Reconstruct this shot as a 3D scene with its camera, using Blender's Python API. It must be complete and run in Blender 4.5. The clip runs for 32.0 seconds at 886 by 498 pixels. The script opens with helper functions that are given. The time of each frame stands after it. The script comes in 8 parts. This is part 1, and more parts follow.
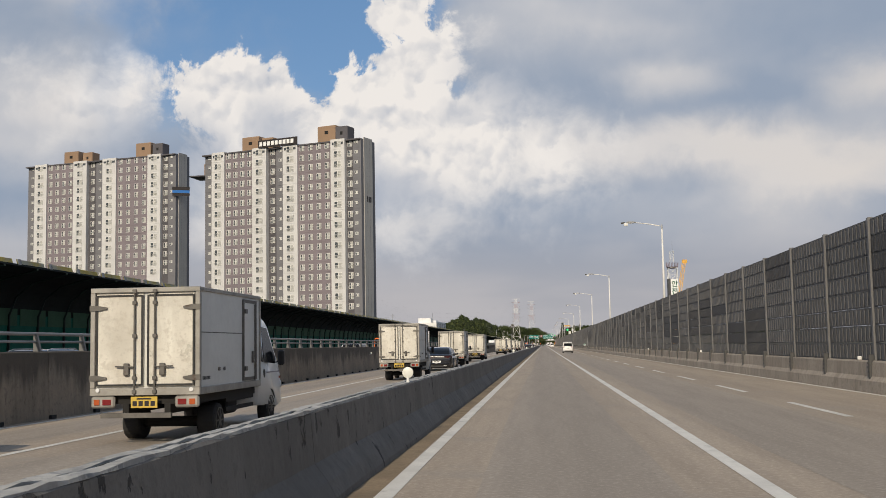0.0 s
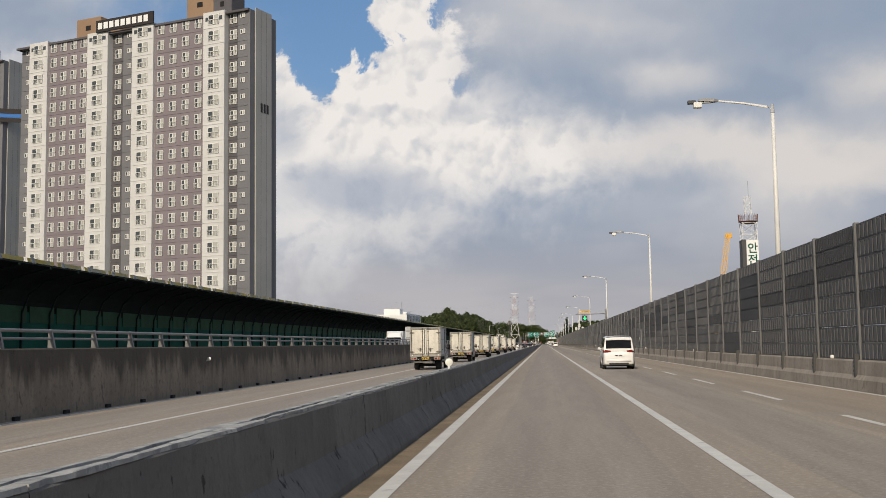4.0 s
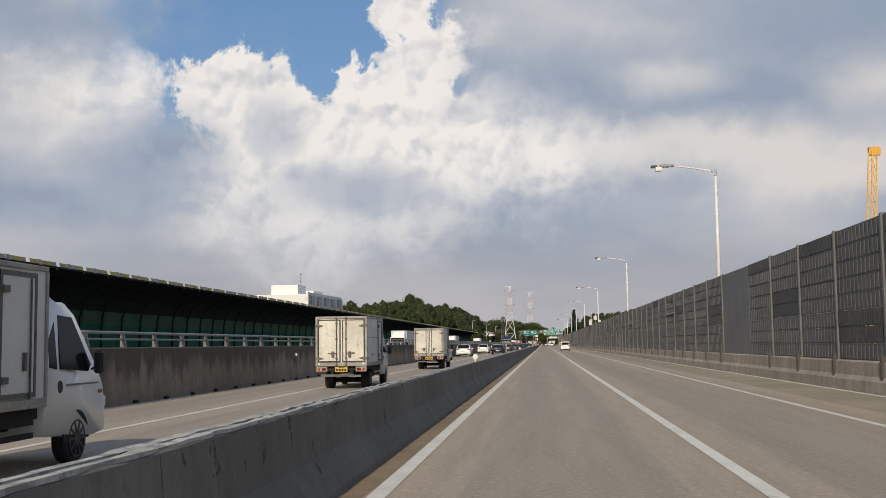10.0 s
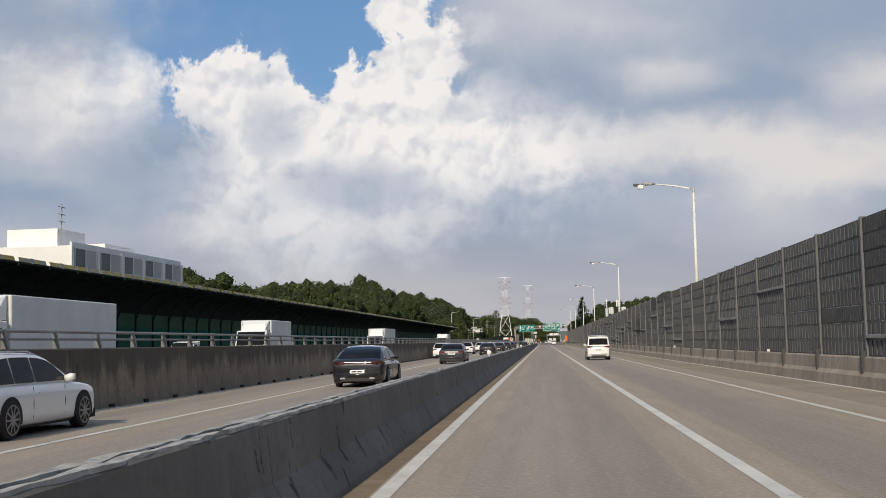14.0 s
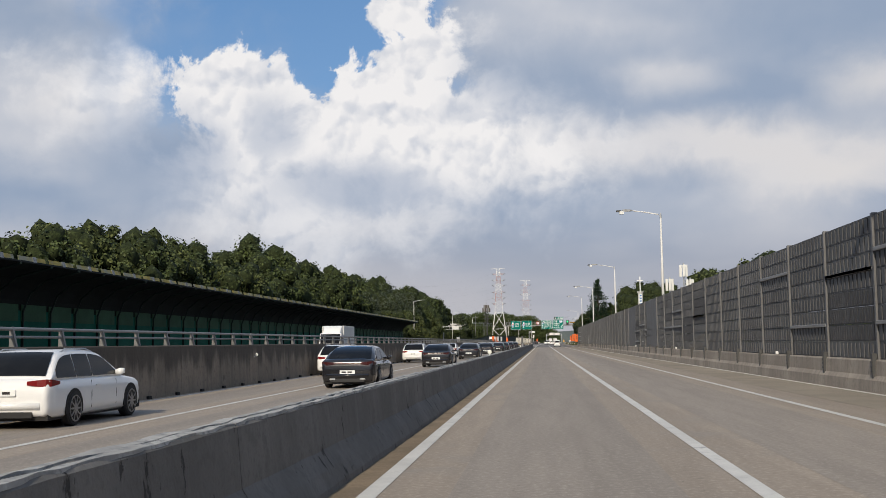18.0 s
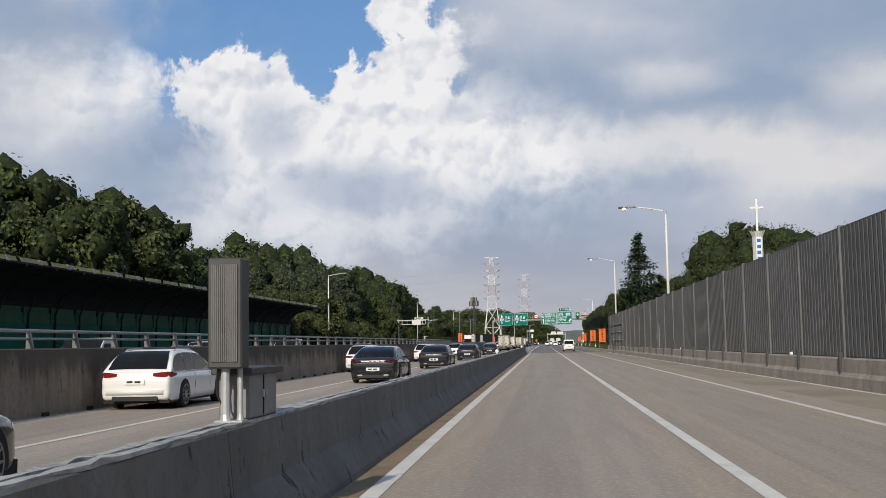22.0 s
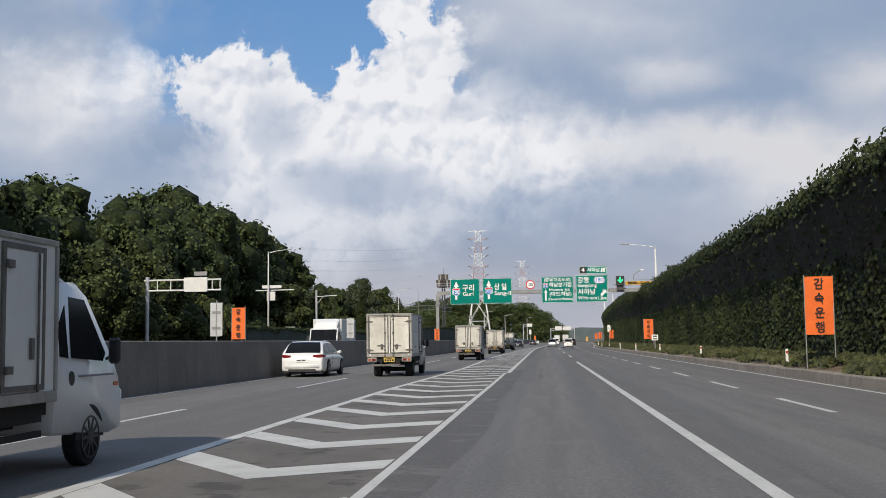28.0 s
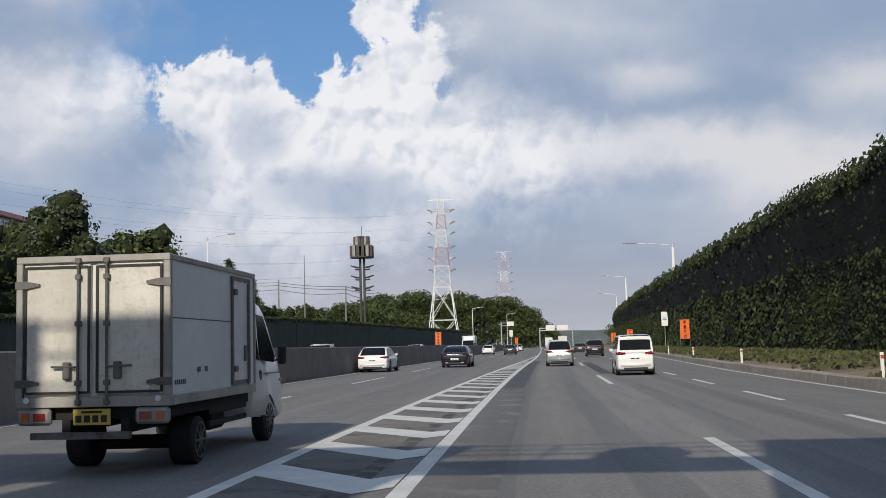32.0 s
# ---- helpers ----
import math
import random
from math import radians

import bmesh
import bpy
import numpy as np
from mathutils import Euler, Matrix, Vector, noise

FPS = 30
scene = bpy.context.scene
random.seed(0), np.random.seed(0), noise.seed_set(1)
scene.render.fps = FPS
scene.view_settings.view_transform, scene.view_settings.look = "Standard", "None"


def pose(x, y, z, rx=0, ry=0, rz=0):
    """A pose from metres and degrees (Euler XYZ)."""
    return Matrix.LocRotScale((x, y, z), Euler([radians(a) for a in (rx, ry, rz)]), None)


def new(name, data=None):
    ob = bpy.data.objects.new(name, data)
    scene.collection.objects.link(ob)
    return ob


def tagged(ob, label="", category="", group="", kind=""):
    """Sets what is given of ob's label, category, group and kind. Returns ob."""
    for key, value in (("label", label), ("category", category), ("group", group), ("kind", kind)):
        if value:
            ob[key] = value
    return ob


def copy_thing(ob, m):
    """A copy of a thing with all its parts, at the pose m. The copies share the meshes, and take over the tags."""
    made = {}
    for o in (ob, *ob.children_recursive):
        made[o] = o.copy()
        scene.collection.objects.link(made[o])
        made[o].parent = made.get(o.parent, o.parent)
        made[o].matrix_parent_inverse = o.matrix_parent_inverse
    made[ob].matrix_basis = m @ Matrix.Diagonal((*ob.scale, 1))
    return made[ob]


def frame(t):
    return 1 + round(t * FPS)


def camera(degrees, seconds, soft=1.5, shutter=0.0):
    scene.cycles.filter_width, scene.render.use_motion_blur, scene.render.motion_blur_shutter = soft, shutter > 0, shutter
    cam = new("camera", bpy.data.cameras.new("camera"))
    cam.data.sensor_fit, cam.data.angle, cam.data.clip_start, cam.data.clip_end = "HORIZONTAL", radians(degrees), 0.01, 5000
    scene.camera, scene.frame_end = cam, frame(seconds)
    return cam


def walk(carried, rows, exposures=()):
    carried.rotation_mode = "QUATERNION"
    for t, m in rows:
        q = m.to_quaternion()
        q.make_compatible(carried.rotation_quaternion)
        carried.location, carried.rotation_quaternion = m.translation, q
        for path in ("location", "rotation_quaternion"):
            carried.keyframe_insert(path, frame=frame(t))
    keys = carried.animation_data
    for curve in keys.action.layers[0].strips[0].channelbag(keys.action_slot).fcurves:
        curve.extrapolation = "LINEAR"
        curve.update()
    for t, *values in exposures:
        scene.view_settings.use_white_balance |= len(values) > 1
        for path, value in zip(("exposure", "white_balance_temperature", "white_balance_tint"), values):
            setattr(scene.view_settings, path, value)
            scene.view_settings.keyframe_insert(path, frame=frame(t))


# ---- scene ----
cam = camera(44.83, 32.0, soft=0.8)
# seconds, x, y, yaw, pitch, roll; the eye keeps 1.387 m over the road
PATH = [
    (0.0, -0.05, 0.00, 5.32, 5.17, 1.02), (0.5, -0.04, 16.87, 5.17, 5.20, 0.94), (1.0, -0.01, 32.97, 5.20, 5.22, 0.84),
    (1.5, 0.02, 47.55, 5.26, 5.24, 0.76), (2.0, 0.03, 61.49, 5.30, 5.24, 0.71), (2.5, 0.02, 74.84, 5.36, 5.24, 0.69),
    (3.0, -0.01, 88.36, 5.45, 5.22, 0.71), (3.5, -0.02, 101.82, 5.40, 5.14, 0.75), (5.5, -0.04, 151.44, 5.30, 5.04, 0.89),
    (6.0, -0.04, 165.21, 5.24, 5.07, 0.91), (6.5, -0.03, 179.08, 5.14, 5.05, 0.87), (7.0, -0.01, 193.84, 5.16, 5.07, 0.86),
    (7.5, 0.01, 209.09, 5.36, 5.07, 0.89), (8.0, 0.02, 223.71, 5.24, 5.05, 0.91), (8.5, 0.04, 238.14, 5.26, 5.04, 0.91),
    (9.0, 0.03, 252.15, 5.31, 5.02, 0.87), (9.5, 0.02, 266.71, 5.34, 5.05, 0.79), (10.0, 0.00, 281.48, 5.35, 5.09, 0.76),
    (10.5, -0.00, 296.04, 5.36, 5.00, 0.75), (11.0, -0.01, 310.61, 5.39, 4.99, 0.73), (11.5, -0.02, 325.67, 5.40, 5.01, 0.79),
    (12.0, -0.04, 340.44, 5.50, 5.06, 0.88), (12.5, -0.07, 354.43, 5.38, 5.01, 0.93), (13.0, -0.09, 368.42, 5.39, 4.99, 0.94),
    (13.5, -0.08, 383.47, 5.35, 5.02, 1.04), (14.0, -0.05, 398.40, 5.32, 5.00, 1.09), (14.5, -0.01, 412.50, 5.31, 5.02, 1.06),
    (16.5, 0.02, 470.51, 5.13, 4.97, 0.88), (17.0, 0.04, 486.15, 5.19, 5.00, 0.80), (17.5, 0.05, 502.08, 5.20, 5.00, 0.80),
    (18.0, 0.06, 517.82, 5.27, 5.00, 0.80), (18.5, 0.06, 533.12, 5.30, 5.01, 0.80), (19.0, 0.06, 548.24, 5.30, 5.02, 0.80),
    (19.5, 0.06, 563.41, 5.28, 5.01, 0.77), (20.0, 0.05, 578.48, 5.27, 5.04, 0.74), (20.5, 0.04, 593.29, 5.26, 5.04, 0.74),
    (21.0, 0.04, 607.78, 5.26, 5.05, 0.78), (21.5, 0.05, 622.10, 5.23, 5.05, 0.84), (22.0, 0.05, 637.13, 5.29, 5.04, 0.93),
    (22.5, 0.03, 652.36, 5.31, 5.05, 0.92), (23.0, -0.01, 667.16, 5.32, 5.06, 0.91), (23.5, -0.04, 681.88, 5.31, 5.07, 0.86),
    (24.0, -0.06, 696.41, 5.31, 5.08, 0.81), (24.5, -0.04, 711.00, 5.30, 5.08, 0.77), (25.0, -0.01, 725.67, 5.32, 5.06, 0.72),
    (25.5, 0.03, 739.14, 5.35, 5.03, 0.71), (27.5, 0.02, 787.96, 5.34, 4.95, 0.74), (28.0, 0.01, 803.02, 5.36, 4.93, 0.78),
    (28.5, -0.03, 819.82, 5.37, 5.04, 0.85), (29.0, -0.08, 836.71, 5.35, 5.05, 0.97), (29.5, -0.10, 854.17, 5.25, 5.03, 1.13),
    (30.0, -0.11, 871.75, 5.17, 5.09, 1.23), (30.5, -0.10, 889.89, 4.99, 5.16, 1.37), (31.0, -0.13, 908.65, 4.87, 5.15, 1.48),
    (31.5, -0.20, 927.41, 4.79, 5.19, 1.45), (32.0, -0.23, 946.25, 4.61, 5.21, 1.45),
]
EYE = 1.387
walk(cam, [(t, pose(x, y, EYE, 90 + pitch, roll, yaw)) for t, x, y, yaw, pitch, roll in PATH],
     exposures=[(0.0, -0.1, 6750, 10), (9.0, -0.1, 6750, 10), (14.0, -0.03, 6550, 10), (20.0, -0.03, 6350, 10), (32.0, -0.03, 6150, 10)])

# ---------------------------------------------------------------- sky and sun
SUN_AZ, SUN_EL = 10.5, 30.0     # degrees: the light travels ahead and to the right


class Nodes:
    """Short hand for building node trees."""

    def __init__(self, tree):
        self.tree = tree

    def add(self, kind, **values):
        node = self.tree.nodes.new(kind)
        if "operation" in values:
            node.operation, node.use_clamp = values["operation"], values["use_clamp"]
        if "data_type" in values:
            node.data_type, node.blend_type = values["data_type"], values["blend_type"]
        if "interpolation_type" in values:
            node.interpolation_type = values["interpolation_type"]
        if "sky_type" in values:
            node.sky_type, node.sun_disc = values["sky_type"], values["sun_disc"]
        return node

    def link(self, a, b):
        self.tree.links.new(a, b)

    def put(self, socket, value):
        if isinstance(value, bpy.types.NodeSocket):
            self.link(value, socket)
        else:
            socket.default_value = value

    def math(self, op, a, b=0.0, c=0.0, clamp=False):
        node = self.add("ShaderNodeMath", operation=op, use_clamp=clamp)
        for s, v in zip(node.inputs, (a, b, c)):
            self.put(s, v)
        return node.outputs[0]

    def mix(self, f, a, b, kind="MIX"):
        node = self.add("ShaderNodeMix", data_type="RGBA", blend_type=kind)
        for s, v in ((node.inputs[0], f), (node.inputs[6], a), (node.inputs[7], b)):
            self.put(s, v if isinstance(v, (bpy.types.NodeSocket, float, int)) or len(v) == 4 else (*v, 1))
        return node.outputs[2]

    def noise(self, vec, scale, detail=4.0, rough=0.55, warp=0.0):
        node = self.add("ShaderNodeTexNoise")
        if vec is not None:
            self.link(vec, node.inputs["Vector"])
        node.inputs["Scale"].default_value, node.inputs["Detail"].default_value = scale, detail
        node.inputs["Roughness"].default_value, node.inputs["Distortion"].default_value = rough, warp
        return node.outputs[0]

    def ramp(self, fac, *stops):
        node = self.add("ShaderNodeValToRGB")
        self.link(fac, node.inputs[0])
        els = node.color_ramp.elements
        while len(els) < len(stops):
            els.new(0.5)
        for el, (pos, col) in zip(els, stops):
            el.position = pos
            el.color = (col, col, col, 1) if isinstance(col, (int, float)) else (*col, 1)
        return node.outputs[0]

    def step(self, v, lo, hi):
        node = self.add("ShaderNodeMapRange", interpolation_type="SMOOTHSTEP")
        for s, x in zip(node.inputs, (v, lo, hi, 0.0, 1.0)):
            self.put(s, x)
        return node.outputs[0]


world = bpy.data.worlds.new("sky")
scene.world = world
world.use_nodes = True
world.node_tree.nodes.clear()
W = Nodes(world.node_tree)
sky = W.add("ShaderNodeTexSky", sky_type="NISHITA", sun_disc=False)
sky.sun_elevation, sky.sun_rotation = radians(SUN_EL), radians(180 + SUN_AZ)
sky.air_density, sky.dust_density, sky.ozone_density = 1.0, 0.6, 2.0
# azimuth to the right of straight ahead and elevation, in degrees
xyz = W.add("ShaderNodeSeparateXYZ")
W.link(W.add("ShaderNodeTexCoord").outputs["Generated"], xyz.inputs[0])
dx, dy, dz = xyz.outputs
az = W.math("MULTIPLY", W.math("ARCTAN2", dx, dy), 57.2958)
el = W.math("MULTIPLY", W.math("ARCSINE", dz), 57.2958)
plane = W.add("ShaderNodeCombineXYZ")
W.link(az, plane.inputs[0]), W.link(el, plane.inputs[1])
cloud_uv = plane.outputs[0]


def shifted(vec, ox, oy, sx=1.0, sy=1.0):
    node = W.add("ShaderNodeMapping")
    W.link(vec, node.inputs[0])
    node.inputs["Location"].default_value, node.inputs["Scale"].default_value = (ox, oy, 0), (sx, sy, 1)
    return node.outputs[0]


n_big = W.noise(cloud_uv, 0.085, 4.0, 0.5)
n_puff = W.noise(cloud_uv, 0.30, 9.0, 0.62, 0.25)
n_puff_b = W.noise(shifted(cloud_uv, 0.55, 0.45), 0.30, 9.0, 0.62, 0.25)
n_soft = W.noise(shifted(cloud_uv, 11.0, 4.0, 0.55, 1.25), 0.13, 3.0, 0.45)
n_soft_b = W.noise(shifted(cloud_uv, 11.4, 4.9, 0.55, 1.25), 0.13, 3.0, 0.45)
n_band = W.noise(shifted(cloud_uv, 3.0, 8.0, 0.35, 1.6), 0.13, 4.0, 0.5)
# heaps of the bright cumulus bank: azimuth, elevation and radius in degrees
HEAPS = [(-16.6, 12.8, 2.7), (-14.4, 12.4, 2.5), (-13.2, 10.8, 2.8), (-11.0, 10.0, 3.2), (-9.3, 12.4, 2.7), (-6.8, 13.6, 2.7), (-7.0, 17.6, 1.9), (-5.4, 15.3, 1.9),
         (-16.0, 9.0, 3.4), (-12.5, 7.2, 3.6), (-6.5, 9.8, 4.2), (-2.8, 10.8, 3.4), (-24.3, 12.9, 1.5), (-21.8, 12.5, 1.8), (0.2, 9.8, 2.6)]
heap = None
for a, e, r in HEAPS:
    d2 = W.math("ADD", W.math("POWER", W.math("SUBTRACT", az, a), 2.0), W.math("POWER", W.math("SUBTRACT", el, e), 2.0))
    one = W.math("SUBTRACT", r, W.math("SQRT", d2))
    heap = one if heap is None else W.math("SMOOTH_MAX", heap, one, 0.5)
edge = W.math("ADD", W.math("MULTIPLY", heap, 0.55), W.math("MULTIPLY", W.math("SUBTRACT", n_puff, 0.5), 4.2))
crisp = W.math("MULTIPLY", W.step(el, 7.5, 12.0), W.math("MULTIPLY", W.step(az, -1.0, -5.0), W.step(az, -23.0, -19.0)))
cumulus = W.step(edge, W.math("SUBTRACT", -0.15, W.math("MULTIPLY", W.math("SUBTRACT", 1.0, crisp), 1.2)), W.math("ADD", 0.12, W.math("MULTIPLY", W.math("SUBTRACT", 1.0, crisp), 1.6)))


def billow(ox, oy):
    """Rounded heads of cloud."""
    node = W.add("ShaderNodeTexVoronoi")
    node.feature = "SMOOTH_F1"
    vec = shifted(cloud_uv, ox, oy)
    warp = W.add("ShaderNodeVectorMath")
    wob = W.add("ShaderNodeCombineXYZ")
    W.link(W.math("MULTIPLY", W.math("SUBTRACT", n_puff, 0.5), 2.2), wob.inputs[0])
    W.link(W.math("MULTIPLY", W.math("SUBTRACT", n_puff_b, 0.5), 2.2), wob.inputs[1])
    W.link(vec, warp.inputs[0]), W.link(wob.outputs[0], warp.inputs[1])
    W.link(warp.outputs[0], node.inputs["Vector"])
    node.inputs["Scale"].default_value, node.inputs["Smoothness"].default_value, node.inputs["Detail"].default_value = 0.55, 0.35, 2.0
    return node.outputs["Distance"]


heads = W.math("MULTIPLY", W.math("SUBTRACT", billow(0.30, -0.45), billow(0.0, 0.0)), 1.1)
relief = W.math("ADD", W.math("MULTIPLY", W.math("SUBTRACT", n_puff, n_puff_b), 0.95), heads)
lit = W.math("ADD", W.math("ADD", 0.93, W.math("MULTIPLY", relief, 0.85)), W.math("MULTIPLY", W.math("SUBTRACT", n_big, 0.5), 1.0), clamp=True)
waz = W.math("ADD", az, W.math("ADD", W.math("MULTIPLY", W.math("SUBTRACT", n_puff, 0.5), 3.0), W.math("MULTIPLY", W.math("SUBTRACT", n_soft, 0.5), 5.0)))
wel = W.math("ADD", el, W.math("ADD", W.math("MULTIPLY", W.math("SUBTRACT", n_puff_b, 0.5), 2.5), W.math("MULTIPLY", W.math("SUBTRACT", n_soft_b, 0.5), 2.5)))
# shaded hollows of the clouds: azimuth, elevation, half width, half height, weight
HOLLOWS = [(-20.2, 9.6, 3.6, 2.9, 1.0), (-14.3, 11.4, 1.5, 1.9, 0.75), (-9.9, 8.2, 4.6, 1.5, 0.9), (1.0, 14.6, 4.6, 2.3, 0.9), (14.5, 15.9, 5.5, 2.8, 0.8), (-3.5, 12.4, 1.4, 0.5, 0.5), (2.0, 6.8, 8.0, 1.0, 0.5)]
hollow = None
for a, e, rx, ry, wt in HOLLOWS:
    q = W.math("ADD", W.math("POWER", W.math("DIVIDE", W.math("SUBTRACT", waz, a), rx), 2.0), W.math("POWER", W.math("DIVIDE", W.math("SUBTRACT", wel, e), ry), 2.0))
    one = W.math("MULTIPLY", W.math("EXPONENT", W.math("MULTIPLY", W.math("MULTIPLY", q, q), -0.8)), wt)
    hollow = one if hollow is None else W.math("MAXIMUM", hollow, one)
lit = W.math("MULTIPLY", lit, W.math("SUBTRACT", 1.0, W.math("MULTIPLY", hollow, 0.85)))
lit = W.math("MULTIPLY", lit, W.math("ADD", 0.55, W.math("MULTIPLY", W.step(el, 3.0, 10.5), 0.45)))
white = W.mix(lit, (0.42, 0.475, 0.58), (0.90, 0.875, 0.86))
# grey layer behind, with soft pale banks: azimuth, elevation, half width, half height, weight
BANKS = [(-24.5, 12.2, 4.5, 1.8, 0.75), (-27.5, 10.2, 4.0, 1.6, 0.6), (5.0, 10.2, 6.5, 1.15, 0.95), (15.5, 8.4, 4.5, 1.5, 0.9), (6.5, 13.6, 3.0, 1.1, 0.55), (17.0, 12.4, 3.0, 1.4, 0.6), (-12.0, 6.0, 9.0, 0.7, 0.55),
         (3.0, 17.0, 7.0, 1.8, 0.35), (-24.0, 18.0, 5.0, 3.0, 0.35), (-29.0, 5.0, 6.0, 1.2, 0.45), (10.5, 9.6, 3.0, 0.9, 0.5)]
bank_sum = None
for a, e, rx, ry, wt in BANKS:
    q = W.math("ADD", W.math("POWER", W.math("DIVIDE", W.math("SUBTRACT", waz, a), rx), 2.0), W.math("POWER", W.math("DIVIDE", W.math("SUBTRACT", wel, e), ry), 2.0))
    one = W.math("MULTIPLY", W.math("EXPONENT", W.math("MULTIPLY", q, -1.0)), wt)
    bank_sum = one if bank_sum is None else W.math("ADD", bank_sum, one)
soft_relief = W.math("MULTIPLY", W.math("SUBTRACT", n_soft, n_soft_b), 0.9)
g = W.math("ADD", W.math("ADD", W.math("MULTIPLY", W.step(n_soft, 0.38, 0.68), 0.42), soft_relief), W.math("ADD", W.math("ADD", bank_sum, W.math("MULTIPLY", relief, 0.07)), W.math("MULTIPLY", W.math("SUBTRACT", n_band, 0.5), 0.3)), clamp=True)
g = W.math("MULTIPLY", g, W.math("SUBTRACT", 1.0, W.math("MULTIPLY", hollow, 0.6)))
grey = W.mix(g, (0.30, 0.375, 0.50), (0.69, 0.685, 0.705))
warm = W.math("MULTIPLY", W.step(az, 2.0, 16.0), W.math("MULTIPLY", bank_sum, 0.6), clamp=True)
grey = W.mix(warm, grey, (0.76, 0.715, 0.68))
haze = W.mix(W.step(n_band, 0.38, 0.62), (0.40, 0.415, 0.47), (0.50, 0.495, 0.53))
grey = W.mix(W.step(el, 8.0, 2.0), grey, haze)
blue = W.mix(1.0, sky.outputs[0], (0.115, 0.115, 0.115), "MULTIPLY")
blue = W.mix(0.55, blue, (0.10, 0.255, 0.53))
haz = W.math("ADD", az, W.math("ADD", W.math("MULTIPLY", W.math("SUBTRACT", n_big, 0.5), 16.0), W.math("MULTIPLY", W.math("SUBTRACT", n_puff, 0.5), 9.0)))
hel = W.math("ADD", el, W.math("MULTIPLY", W.math("SUBTRACT", n_puff_b, 0.5), 6.0))
hole = W.math("MULTIPLY", W.math("MULTIPLY", W.step(haz, -25.0, -18.0), W.step(haz, -4.0, -9.0)), W.step(hel, 10.0, 13.5))
wisp = W.step(W.math("ADD", n_soft, W.math("MULTIPLY", W.math("SUBTRACT", n_puff, 0.5), 0.5)), 0.45, 0.75)
cover = W.math("ADD", W.math("MULTIPLY", W.math("SUBTRACT", 1.0, hole), W.math("SUBTRACT", 1.0, W.math("MULTIPLY", W.step(el, 14.0, 40.0), 0.35))), W.math("MULTIPLY", wisp, W.math("MULTIPLY", hole, 0.30)))
tone = W.mix(cover, blue, grey)
tone = W.mix(cumulus, tone, white)
back = W.add("ShaderNodeBackground")
W.link(tone, back.inputs[0])
back.inputs[1].default_value = 1.0
W.link(back.outputs[0], W.add("ShaderNodeOutputWorld").inputs[0])

sun = new("sun", bpy.data.lights.new("sun", "SUN"))
sun.data.energy, sun.data.angle, sun.data.color = 3.7, radians(0.6), (1.0, 0.88, 0.70)
sun_way = Vector((math.sin(radians(SUN_AZ)) * math.cos(radians(SUN_EL)), math.cos(radians(SUN_AZ)) * math.cos(radians(SUN_EL)), -math.sin(radians(SUN_EL))))
sun.matrix_world = Matrix.Translation((0, 0, 200)) @ sun_way.to_track_quat("-Z", "Y").to_matrix().to_4x4()

# ---------------------------------------------------------------- materials


